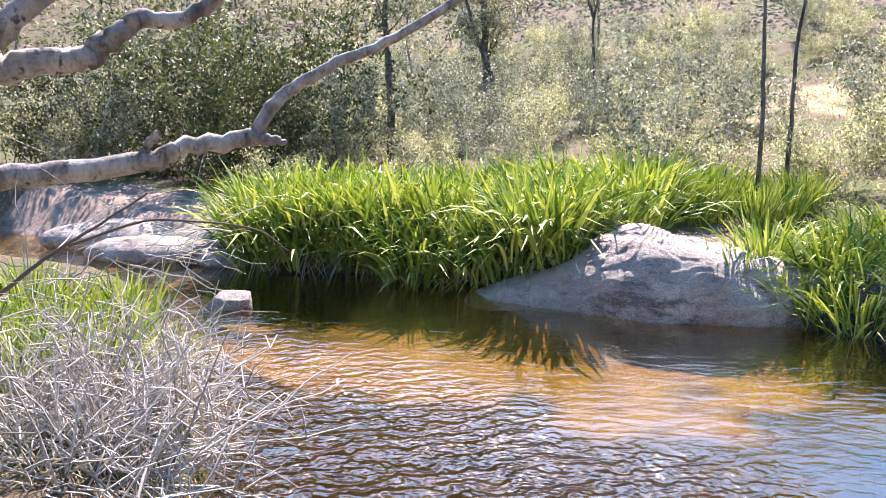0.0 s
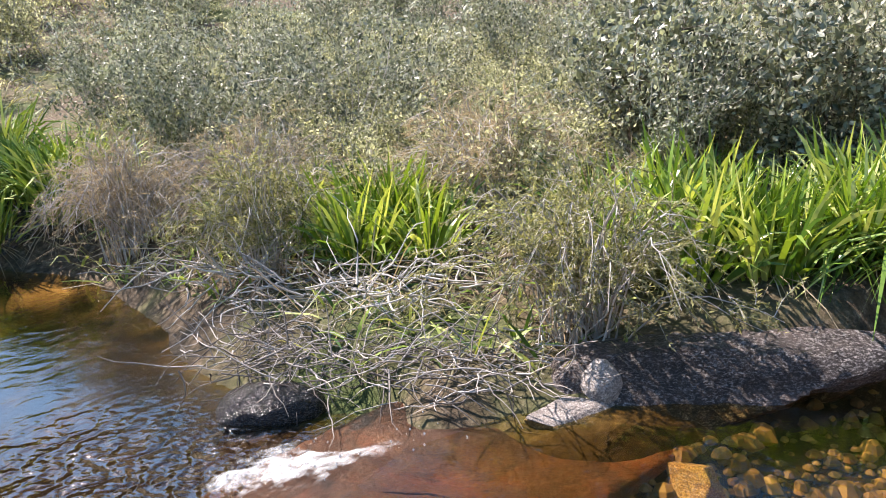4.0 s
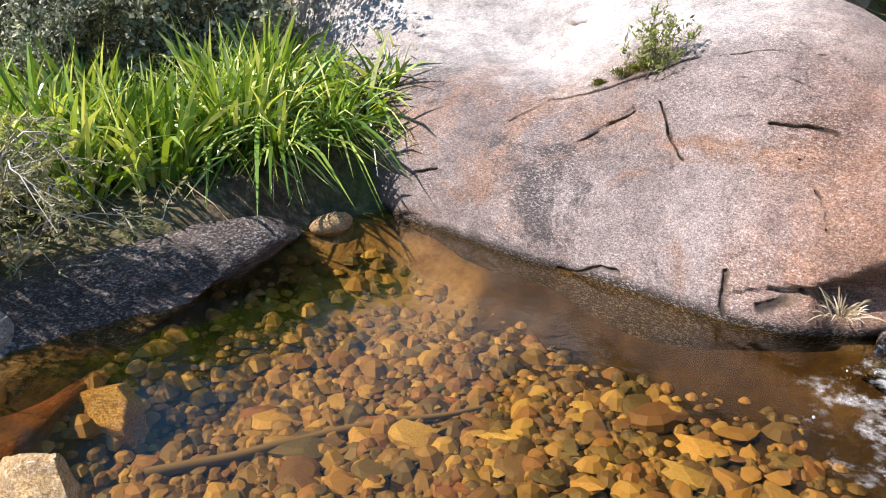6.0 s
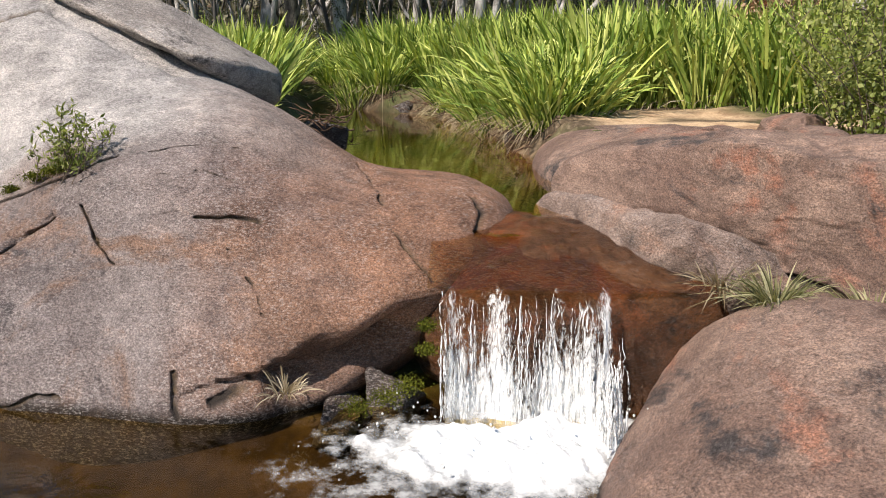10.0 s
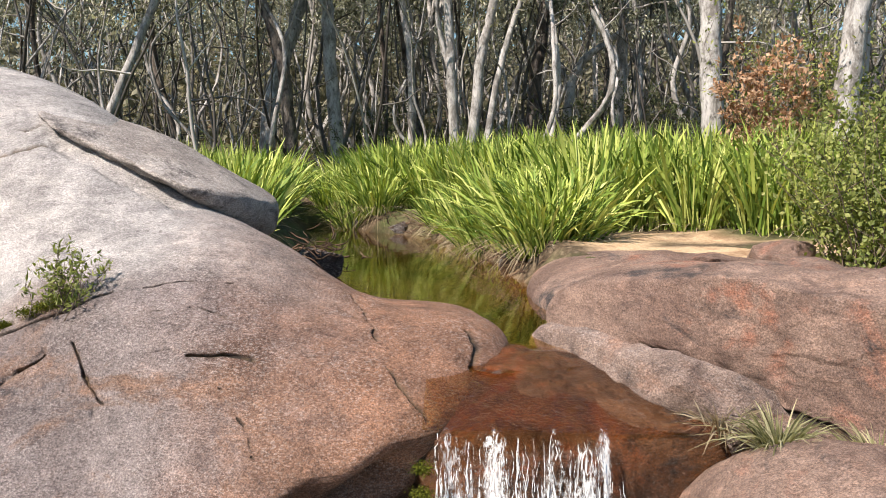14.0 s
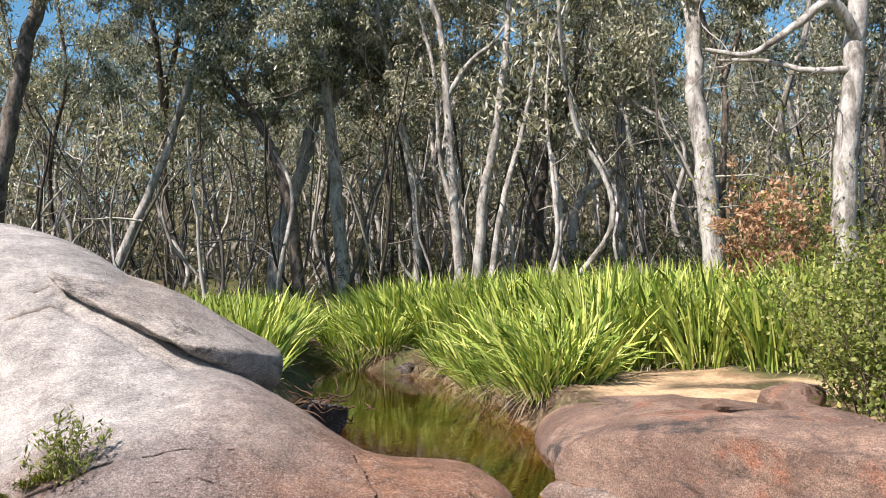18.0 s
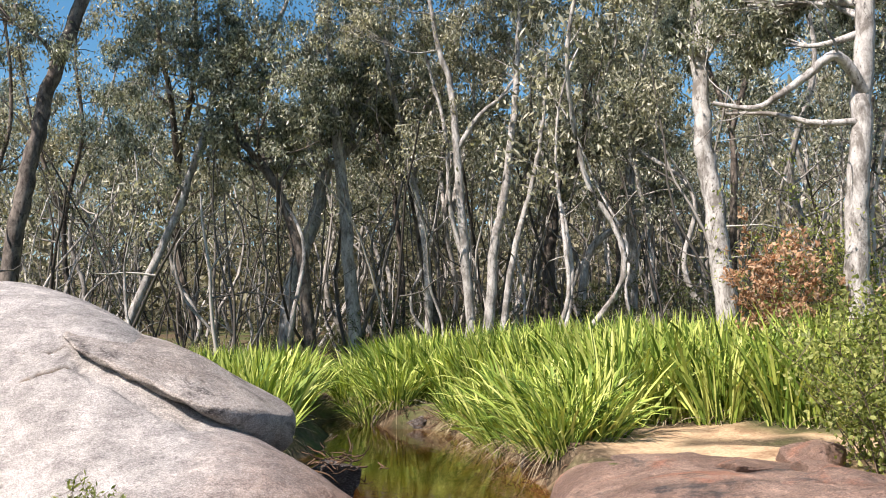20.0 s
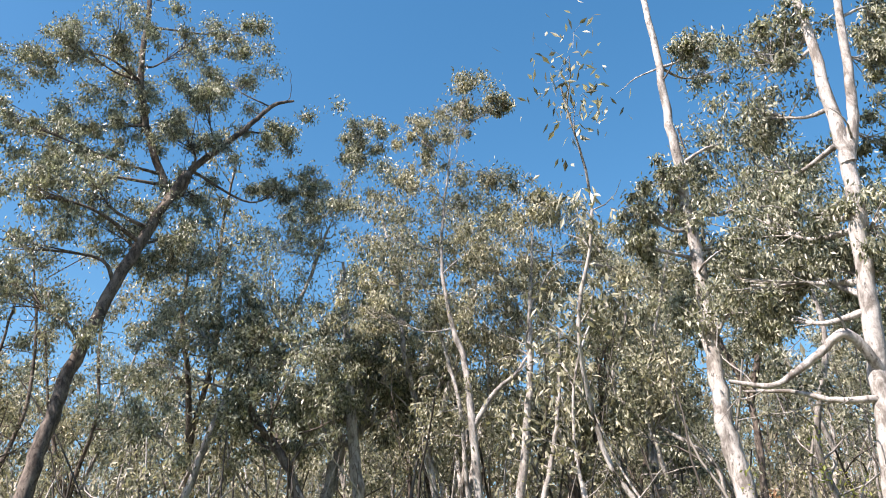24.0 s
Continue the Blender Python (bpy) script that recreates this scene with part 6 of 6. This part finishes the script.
def grass_tuft(at, tall, count, label, mat="straw"):
    ang = S.uniform(0, 2 * np.pi, count)
    base = np.stack([0.08 * np.cos(ang), 0.08 * np.sin(ang), 0 * ang], -1) * S.uniform(0, 1, (count, 1))
    way = np.stack([np.cos(ang) * 0.7, np.sin(ang) * 0.7, S.uniform(0.4, 2.0, count)], -1)
    v, f = blades(base, way, tall * S.uniform(0.5, 1.1, count), np.full(count, 0.009), S.uniform(0.1, 0.9, count), S, 4)
    ob = part("grass_tuft", mesh_of("grass_tuft", v, f, M[mat]))
    ob.location = at
    return tagged(ob, label, "grass", "grass tufts on the rocks")


grass_tuft((2.38, -4.16, 0.58), 0.26, 160, "dry yellow-green grass tuft in a rock cleft")
grass_tuft((2.1, -4.16, 0.56), 0.3, 240, "dry yellow-green grass tuft in a rock cleft", "wisp")
grass_tuft((1.72, -4.3, 0.55), 0.26, 200, "dry yellow-green grass tuft in a rock cleft", "wisp")
grass_tuft((3.57, -2.44, 0.16), 0.14, 60, "small straw tuft at the foot of the boulder")
grass_tuft((7.0, -4.75, 0.85), 0.35, 40, "few green blades beside driftwood", "reed")


def moss_patch(spots, label):
    bits = []
    for x, y, z, r in spots:
        n = 620
        c = np.array([x, y, z]) + S.normal(0, 1, (n, 3)) * np.array([r, r, r * 0.5])
        bits.append(leaves(c, S.normal(0, 1, (n, 3)) + np.array([-0.5, 0.5, 0.3]), S.normal(0, 1, (n, 3)), 0.011, 0.008))
    v, f = joined(bits)
    o = v.mean(0)
    ob = part("moss", mesh_of("moss", v - o, f, M["moss"]))
    ob.location = o
    tagged(ob, label, "moss", kind="stuff")


moss_patch([(3.4, -2.72, 0.07, 0.035), (3.34, -2.85, 0.1, 0.04), (3.33, -2.98, 0.13, 0.04), (3.3, -3.08, 0.3, 0.025), (3.3, -3.08, 0.42, 0.025)], "yellow-green moss on wet rock beside the falls")
moss_patch([(5.64, -2.03, 0.98, 0.03), (5.75, -1.93, 0.9, 0.025), (5.55, -2.09, 1.02, 0.03), (5.47, -2.15, 1.05, 0.04)], "dry brown-green moss along a boulder crack")


def sticks(name, label, count, spots, long, thick, material, flat=0.35, at=(0, 0, 0)):
    bits = []
    for _ in range(count):
        s = S.uniform(0, 1)
        i = s * (len(spots) - 1)
        a = np.array(spots[int(i)]) * (1 - i % 1) + np.array(spots[min(len(spots) - 1, int(i) + 1)]) * (i % 1)
        p0 = a + S.normal(0, 1, 3) * np.array([0.18, 0.18, 0.06])
        w = S.normal(0, 1, 3) * np.array([1, 1, flat])
        bits.append(tube(grow_limb(S, p0, w / np.linalg.norm(w), long * S.uniform(0.4, 1.2), 6, 0.22, 0.0), [thick * S.uniform(0.5, 1.2), thick * 0.3], 4))
    v, f = joined(bits)
    v[:, 2] = np.maximum(v[:, 2], height(v[:, 0], v[:, 1]) + 0.005)
    o = v.mean(0)
    ob = part(name, mesh_of(name, v - o, f, material, True))
    ob.location = o
    return tagged(ob, label, "twigs", kind="stuff")


sticks("twig_pile", "tangle of grey dead twigs along the waterline", 330, [(3.35, 3.6, 0.05), (3.45, 3.0, 0.12), (3.6, 2.3, 0.15), (4.0, 1.75, 0.16)], 0.5, 0.0055, M["pale_twig"])
sticks("twig_pile", "grey dead twigs under the shrubs", 160, [(4.2, 5.2, 0.15), (4.0, 4.4, 0.2), (4.1, 3.4, 0.3), (4.4, 2.6, 0.35)], 0.6, 0.008, M["twig"])
sticks("twig_pile", "grey dead twigs hanging over the near bank", 150, [(-1.7, 3.7, 0.1), (-2.0, 4.4, 0.3), (-2.3, 5.2, 0.3)], 0.7, 0.006, M["twig"], 0.8)
sticks("bare_twigs", "fine bare twigs hanging over the pool", 70, [(-2.3, 3.1, 0.8), (-1.9, 3.2, 1.15), (-1.3, 3.5, 1.3)], 0.5, 0.003, M["twig"], 0.6)
sticks("root_tangle", "dark driftwood and roots wedged at the pool's edge", 60, [(6.35, -4.45, 1.2), (6.6, -4.7, 1.1), (6.9, -5.0, 0.9)], 0.28, 0.009, M["root"])
for k, (x, y, z, a) in enumerate(((6.55, -4.62, 1.0, 0.3), (6.85, -4.95, 0.86, 0.24), (7.1, -5.2, 0.8, 0.16), (10.2, -9.4, 0.86, 0.22), (11.0, -9.3, 0.84, 0.26), (9.6, -9.1, 0.8, 0.14), (6.75, -7.35, 0.79, 0.17), (12.2, -9.35, 0.84, 0.2), (8.9, -8.75, 0.79, 0.13))):
    crag("rock", "dark brown stone at the edge of the upper pool", M["dark"], (x, y, z), (a, a * 0.75, a * 0.6), 0.8 * k, 620 + k, "stones of the upper pool", keep=0.62)
sticks("root_tangle", "brown exposed roots below the reed clumps", 240, [(5.6, -6.65, 0.84), (6.0, -6.9, 0.86), (6.6, -7.3, 0.86), (7.4, -7.8, 0.86), (8.4, -8.5, 0.86)], 0.22, 0.006, M["root"])
sticks("root_tangle", "brown root mat on the far pool bank", 150, [(9.4, -9.0, 0.84), (10.5, -9.3, 0.86), (11.8, -9.3, 0.84)], 0.25, 0.007, M["root"])


# ---- dead tree over the lower pool ----
def dead_tree():
    root = thing("dead_tree", "bleached dead gum tree leaning over the pool", "tree", at=(-3.9, 3.6, 0.1))
    o, limb = np.array((-3.9, 3.6, 0.1)), root
    for name, pts, r in (
            ("trunk", [(-3.9, 3.6, 0.0), (-3.8, 3.65, 1.0), (-3.6, 3.5, 1.9), (-3.3, 3.3, 2.6), (-3.1, 3.1, 3.6)], (0.17, 0.09)),
            ("limb", [(-3.85, 3.7, 1.0), (-3.5, 4.2, 1.35), (-2.85, 4.62, 1.5), (-2.28, 4.93, 1.58), (-2.06, 5.03, 1.67), (-1.63, 5.19, 1.75)], (0.085, 0.055)),
            ("limb", [(-1.66, 5.18, 1.74), (-1.56, 5.22, 1.93), (-1.42, 5.26, 2.06), (-1.13, 5.33, 2.23), (-0.76, 5.4, 2.4), (-0.29, 5.45, 2.68), (0.2, 5.5, 2.9)], (0.05, 0.022)),
            ("broken_stub", [(-1.7, 5.17, 1.74), (-1.55, 5.2, 1.72), (-1.46, 5.22, 1.71)], (0.055, 0.012)),
            ("broken_stub", [(-2.3, 4.92, 1.58), (-2.26, 4.9, 1.68), (-2.18, 4.9, 1.76)], (0.04, 0.025)),
            ("limb", [(-3.4, 3.4, 2.3), (-2.9, 3.6, 2.1), (-2.55, 3.74, 2.04), (-2.34, 3.88, 2.1), (-2.14, 3.99, 2.14), (-2.02, 4.06, 2.25), (-1.9, 4.12, 2.33), (-1.69, 4.21, 2.37), (-1.4, 4.3, 2.55)], (0.09, 0.035)),
            ("limb", [(-3.2, 3.3, 2.5), (-2.75, 3.5, 2.1), (-2.49, 3.66, 2.16), (-2.36, 3.74, 2.28), (-2.1, 3.9, 2.6)], (0.08, 0.05)),
            ("twig", [(-2.3, 2.7, 0.8), (-1.96, 2.93, 1.12), (-1.8, 3.04, 1.27), (-1.63, 3.13, 1.39), (-1.47, 3.22, 1.51)], (0.012, 0.004)),
            ("twig", [(-1.75, 3.08, 1.3), (-1.5, 3.2, 1.39), (-1.33, 3.28, 1.39), (-1.07, 3.38, 1.35), (-0.93, 3.42, 1.25)], (0.007, 0.003))):
        p = smooth_path(pts, 6)
        p[1:-1] += S.normal(0, r[0] * 0.1, p[1:-1].shape)
        v, f = tube(p, r, 12 if r[0] > 0.03 else 5)
        v = v + (S.normal(0, r[0] * 0.04, v.shape) if r[0] > 0.03 else 0)
        on = limb if name in ("broken_stub", "twig") else root
        ob = part(name, mesh_of(name, v - o, f, M["dead_wood" if r[0] > 0.02 else "twig_brown"], True), on)
        limb = ob if name == "limb" else limb


dead_tree()
for label, pts, r, bm in (
        ("slim dark sapling trunk on the hillside", [(3.6, 12.5, 0.5), (3.6, 12.47, 2.06), (3.57, 12.49, 2.96), (3.54, 12.5, 3.84), (3.5, 12.6, 6), (3.4, 12.7, 9.5)], 0.035, "dark_bark"),
        ("slim leaning sapling trunk on the hillside", [(4.25, 13.3, 0.8), (4.29, 13.32, 2.26), (4.29, 13.32, 3.12), (4.38, 13.29, 3.96), (4.7, 13.3, 6), (4.9, 13.4, 9.5)], 0.035, "dark_bark"),
        ("dark forked gum tree behind the reed bank", [(-1.1, 28.9, 1.5), (-1.15, 28.94, 3.5), (-1.3, 28.9, 5.3), (-1.5, 28.9, 9)], 0.2, "dark_bark"),
        ("dark gum tree behind the reed bank", [(-3.4, 21.7, 0.9), (-3.45, 21.68, 3.1), (-3.55, 21.67, 4.4), (-3.6, 21.7, 7.5)], 0.12, "dark_bark"),
        ("dark thin gum tree behind the reed bank", [(-0.2, 27.9, 1.3), (-0.9, 27.9, 3.5), (-1.6, 27.9, 5.3), (-2.2, 27.9, 7.5)], 0.1, "dark_bark")):
    hero(label, bm, [(pts, r, r * 0.4)], 8, 1.6, 1200, 0.13, 0.72 if r < 0.05 else 0.5, 0.36, "gum_far")


# ---- falling water ----
def waterfall():
    W = np.random.default_rng(5)
    a, b, out = np.array((3.21, -3.09, 0.62)), np.array((2.62, -3.74, 0.62)), np.array((-0.73, 0.68, 0.0))
    root = thing("waterfall", "small white waterfall spilling over a wet rock ledge", "waterfall", at=tuple((a + b) / 2))
    o = (a + b) / 2
    def strand(s, w, start=0.0, jit=0.008):
        lip = a + (b - a) * s
        k = np.linspace(start, 1, 10)
        p = lip + out * (W.uniform(0.08, 0.2) * k)[:, None] + np.array([0, 0, 1.0]) * (-0.60 * k ** 1.8)[:, None]
        return tube(p + W.normal(0, jit, p.shape), [w * 0.5, w, w * 1.2, w * 0.8], 6)
    nu, nv = 120, 26
    for layer in range(2):
        su, k = np.linspace(-0.02, 0.95, nu), np.linspace(-0.3, 1, nv)
        SU, K = np.meshgrid(su, k, indexing="ij")
        fold = vnoise(np.stack([SU * 22 + 9 * layer, K * 1.3, 0 * K], -1).reshape(-1, 3), 3 + layer).reshape(SU.shape)
        body = vnoise(np.stack([SU * 6.5, K * 0.4, 0 * K + layer], -1).reshape(-1, 3), 8).reshape(SU.shape)
        reach = (0.10 + 0.035 * layer) * np.maximum(K, 0) + 0.03 * fold * np.maximum(K, 0.1) + 0.45 * np.minimum(K, 0)
        drop = 0.68 * np.maximum(K, 0) ** 1.8 - 0.05 * np.minimum(K, 0) + 0.008 * fold
        lip = 0.06 * vnoise(np.stack([SU * 5, 0 * K, 0 * K], -1).reshape(-1, 3), 5).reshape(SU.shape)
        sheet = a + (b - a) * SU[..., None] + out * (reach + lip)[..., None] - np.array([0, 0, 1.0]) * drop[..., None] + np.array([0, 0, 0.012])
        cover = np.clip(0.22 + 0.25 * ease((K + 0.05) / 0.5) + 0.35 * ease((K - 0.5) / 0.5) + 0.5 * body - 0.5 * ease(-K / 0.15) - 0.9 * (1 - ease(np.minimum(SU + 0.02, 0.95 - SU) / 0.07)), 0, 1)
        i, j = np.arange(nu - 1)[:, None] * nv, np.arange(nv - 1)[None]
        part("water_sheet", mesh_of("water_sheet", sheet.reshape(-1, 3) - o, np.stack([i + j, i + nv + j, i + nv + j + 1, i + j + 1], -1).reshape(-1, 4), M["sheet"], True,
                                    np.stack([cover, cover, cover, 1 + 0 * cover], -1).reshape(-1, 4)), root)
    heads = np.concatenate([W.normal(c, 0.03, 2) for c in (0.04, 0.16, 0.3, 0.44, 0.56, 0.68, 0.82)])
    for s in heads:
        v, f = strand(np.clip(s, 0, 0.95), W.uniform(0.003, 0.006), W.uniform(0.1, 0.4), 0.006)
        part("water_strand", mesh_of("water_strand", v - o, f, M["fall"], True), root)
    rest = [strand(W.uniform(0, 0.97), W.uniform(0.001, 0.0025), W.uniform(0.1, 0.7), 0.006) for _ in range(70)]
    for _ in range(30):
        p0 = np.array((2.45, -3.41, 0.36)) + W.normal(0, 0.04, 3)
        k = np.linspace(0, 1, 7)
        p = p0 + out * (0.12 * k)[:, None] + np.array([0, 0, 1.0]) * (-0.34 * k ** 1.5)[:, None] + W.normal(0, 0.006, (7, 3))
        rest.append(tube(p, [0.002, 0.006, 0.005], 5))
    v, f = joined(rest)
    tagged(part("spray", mesh_of("spray", v - o, f, M["fall"], True), root, "fine white threads of water"), kind="stuff")
    # thin water running from the pool to the lip
    nu, nv = 40, 30
    U, V = np.meshgrid(np.linspace(0, 1, nu), np.linspace(0, 1, nv), indexing="ij")
    head = np.array((4.0, -3.75, UPP + 0.004)) + (np.array((3.55, -4.45, UPP + 0.004)) - np.array((4.0, -3.75, UPP + 0.004))) * U[..., None]
    foot = np.array((3.27, -3.05, 0.625)) + (np.array((2.45, -4.0, 0.59)) - np.array((3.27, -3.05, 0.625))) * U[..., None]
    film = head + (foot - head) * V[..., None]
    film[..., 2] += 0.05 * np.sin(np.pi * V) + 0.008 * vnoise(film.reshape(-1, 3) * 9, 31).reshape(U.shape)
    i, j = np.arange(nu - 1)[:, None] * nv, np.arange(nv - 1)[None]
    part("chute_water", mesh_of("chute_water", film.reshape(-1, 3) - o, np.stack([i + j, i + nv + j, i + nv + j + 1, i + j + 1], -1).reshape(-1, 4), M["chute"], True), root, "thin brown water sliding over the ledge")


waterfall()


def foam_patch(name, label, poly, level, high, seed, gap=0.018, drops=160, holes=0.0, run=None, grain=0.045):
    """Churning white water: a lumpy skin, torn at its rim, with flung drops."""
    W = np.random.default_rng(seed)
    q = np.array(poly)
    xs, ys = np.arange(q[:, 0].min() - 0.1, q[:, 0].max() + 0.1, gap), np.arange(q[:, 1].min() - 0.1, q[:, 1].max() + 0.1, gap)
    X, Y = np.meshgrid(xs, ys, indexing="ij")
    p = np.stack([X, Y, 0 * X], -1).reshape(-1, 3)
    d = inset(poly, X, Y) + 0.10 * fbm(p / 0.16, 4, seed).reshape(X.shape)
    lump = 0.5 + 0.5 * fbm(p / 0.13, 5, seed + 3, 0.62).reshape(X.shape)
    Z = level + 0.006 + high * ease(d / 0.34) * (0.25 + lump) * 0.75
    if run:
        Z = Z + run[2] * (1 - ease((Y - run[0]) / (run[1] - run[0])))
    cover = np.clip(ease((d + 0.02) / 0.34) * (1.1 - 0.55 * holes) + 0.25 * (lump - 0.5), 0, 1)
    nx, ny = X.shape
    ok = d > -0.02
    keep = ok[:-1, :-1] & ok[1:, :-1] & ok[1:, 1:] & ok[:-1, 1:]
    idx = np.arange(nx * ny).reshape(nx, ny)
    f = np.stack([idx[:-1, :-1], idx[1:, :-1], idx[1:, 1:], idx[:-1, 1:]], -1)[keep]
    used, f = np.unique(f, return_inverse=True)
    v = np.stack([X, Y, Z], -1).reshape(-1, 3)[used]
    kind = np.repeat(cover.reshape(-1, 1)[used], 4, 1)
    f = f.reshape(-1, 4)
    c = v.mean(0)
    root = thing(name, label, "foam", at=tuple(c))
    part("froth", mesh_of("froth", v - c, f, M["foam"], True, kind), root)
    bits = []
    for _ in range(drops):
        e = v[W.integers(len(v))] + np.array([W.normal(0, 0.05), W.normal(0, 0.05), abs(W.normal(0, high * 0.6))])
        r = W.uniform(0.003, 0.009)
        bits.append(tube(np.array([e - [0, 0, r], e, e + [0, 0, r]]), [r * 0.3, r, r * 0.2], 5))
    vv, ff = joined(bits)
    tagged(part("splash", mesh_of("splash", vv - c, ff, M["fall"], True), root), kind="stuff")


foam_patch("waterfall_foam", "churning white foam below the waterfall", [(3.3, -2.8), (3.2, -3.1), (2.95, -3.3), (2.5, -3.75), (2.25, -3.6), (2.15, -3.1), (2.3, -2.7), (2.75, -2.5), (3.15, -2.5)], 0.0, 0.13, 3, 0.014, drops=90)
foam_patch("foam_fringe", "thin lacy foam drifting off the falls", [(3.45, -2.4), (3.3, -3.1), (2.6, -3.8), (2.1, -3.4), (1.95, -2.7), (2.1, -2.05), (2.9, -1.85), (3.4, -2.1)], 0.0, 0.012, 4, 0.02, 30, 1.72)
foam_patch("rapid_foam", "white water of a small rapid over brown rock", [(3.3, 1.72), (3.1, 1.95), (3.05, 2.3), (2.95, 2.6), (2.4, 2.75), (2.3, 2.3), (2.7, 2.05), (2.95, 1.8)], -0.13, 0.05, 8, 0.014, 60, 1.05, (1.85, 2.5, 0.16))


# ---- stones of the pebble bed ----
def pebbles():
    B = np.random.default_rng(9)
    kinds = []
    for k in range(7):
        size = np.array((1.0, B.uniform(0.6, 0.9), B.uniform(0.5, 0.75)))
        cuts = []
        for w in B.normal(0, 1, (11, 3)):
            w = w / size / np.linalg.norm(w / size)
            cuts.append((*w, np.linalg.norm(w * size) * B.uniform(0.42, 0.74)))
        v, f = rock([(0, 0, 0, *size, 0, 0)], (0, 0, 0), 14, 10, 0.02, 0.02, 0.5, cuts, seed=50 + k, box=3.0)
        kinds.append(mesh_of("stone", v, f, M["stone"], False))
    low = []
    for k in range(7):
        v, f = rock([(0, 0, 0, 1.0, B.uniform(0.65, 0.95), B.uniform(0.4, 0.6), 0, 0)], (0, 0, 0), 8, 5, 0.1, 0.1, 0.7, seed=80 + k, facet=0.3)
        low.append((v, f))
    patch = [(2.3, 1.0), (3.0, 1.05), (3.9, 0.85), (4.7, 0.1), (4.75, -0.5), (4.2, -1.3), (3.6, -1.6), (3.0, -1.7), (2.5, -2.2), (1.9, -1.2), (1.8, 0.3)]
    near = [(2.5, 0.9), (3.6, 0.75), (4.2, -0.3), (4.1, -1.2), (3.4, -2.1), (2.5, -2.3), (2.4, -0.2)]
    spots = scattered(B, near, 0.1, 0.9)
    spots = spots[np.argsort(B.uniform(0, 1, len(spots)))]
    rest = []
    for n, (x, y) in enumerate(spots):
        s = float(np.clip(B.lognormal(-2.95, 0.6), 0.025, 0.17))
        z = ground_at(x, y) + 0.02
        turn = B.uniform(0, 6.28)
        if n < 290:
            ob = new("stone", kinds[n % 7])
            ob.parent = the_ground
            ob.matrix_basis = Matrix.Translation((x, y, z)) @ Matrix.Rotation(turn, 4, "Z") @ Matrix.Rotation(B.normal(0, 0.15), 4, "X") @ Matrix.Diagonal((s, s, s * 0.62, 1))
    wide = [(1.7, 1.0), (3.0, 1.15), (4.0, 0.95), (5.3, 0.1), (5.5, -0.5), (4.3, -1.4), (3.5, -2.2), (2.4, -2.5), (1.7, -1.2)]
    spots = scattered(B, wide, 0.043, 0.8)
    core = inset(patch, spots[:, 0], spots[:, 1])
    for (x, y), d in zip(spots, core):
        if B.uniform() > 0.42 + 0.7 * float(ease(np.array((d + 0.25) / 0.5))):
            continue
        s = float(np.clip(B.lognormal(-3.45, 0.55), 0.014, 0.09))
        rest.append((x, y, ground_at(x, y) + 0.05 * s, B.uniform(0, 6.28), s, int(B.integers(7))))
    for k, (x, y, s, turn) in enumerate(((3.81, -2.06, 0.24, 0.3), (3.35, -1.89, 0.26, 1.0), (3.1, -1.81, 0.2, 2.0), (3.05, -2.46, 0.32, 0.5), (2.96, -1.95, 0.2, 1.4), (2.98, -1.57, 0.18, 2.6), (3.11, -1.21, 0.17, 0.1),
                                         (4.25, -1.04, 0.2, 0.9), (2.05, -0.2, 0.2, 0.4), (2.4, -1.9, 0.3, 1.8), (2.35, 0.1, 0.16, 2.2), (3.0, 0.05, 0.14, 0.7), (3.55, -2.2, 0.28, 0.6), (2.7, -2.15, 0.3, 2.1), *[(2.1 + 1.6 * B.uniform(), -2.5 + 1.7 * B.uniform(), B.uniform(0.07, 0.17), B.uniform(0, 6)) for _ in range(46)])):
        ob = new("stone", kinds[1 + k % 6])
        ob.parent = the_ground
        ob.matrix_basis = Matrix.Translation((x, y, min(ground_at(x, y), -0.2) - 0.34 * s)) @ Matrix.Rotation(turn, 4, "Z") @ Matrix.Rotation(B.normal(0, 0.2), 4, "X") @ Matrix.Diagonal((s, s * 0.8, s * 0.5, 1))
    bits = []
    for x, y, z, turn, s, k in rest:
        v, f = low[k]
        v = v * s
        ca, sa = math.cos(turn), math.sin(turn)
        bits.append((v @ np.array([[ca, sa, 0], [-sa, ca, 0], [0, 0, 1]]) + np.array([x, y, z]), f))
    n = Nodes("small_river_stone")
    hue = n.ramp(n.island(), [(0.0, (0.07, 0.05, 0.03)), (0.25, (0.20, 0.125, 0.055)), (0.5, (0.06, 0.05, 0.036)), (0.75, (0.16, 0.08, 0.042)), (1.0, (0.32, 0.225, 0.09))])
    twig = smooth_path([(3.42, 0.62, 0), (3.56, 0.18, 0), (3.7, -0.23, 0), (3.74, -0.67, 0), (3.8, -0.9, 0)], 6)
    twig[:, 2] = height(twig[:, 0], twig[:, 1]) + 0.035
    ob = part("sunken_branch", mesh_of("sunken_branch", *tube(twig, [0.028, 0.02, 0.008], 7), M["twig_brown"], True))
    tagged(ob, "dark thin sunken branch lying on the stones", "branch")
    ob = part("gravel", mesh_of("gravel", *joined(bits), n.done(hue, 0.6), False), the_ground)
    tagged(ob, "small amber river gravel", "", kind="stuff")


pebbles()
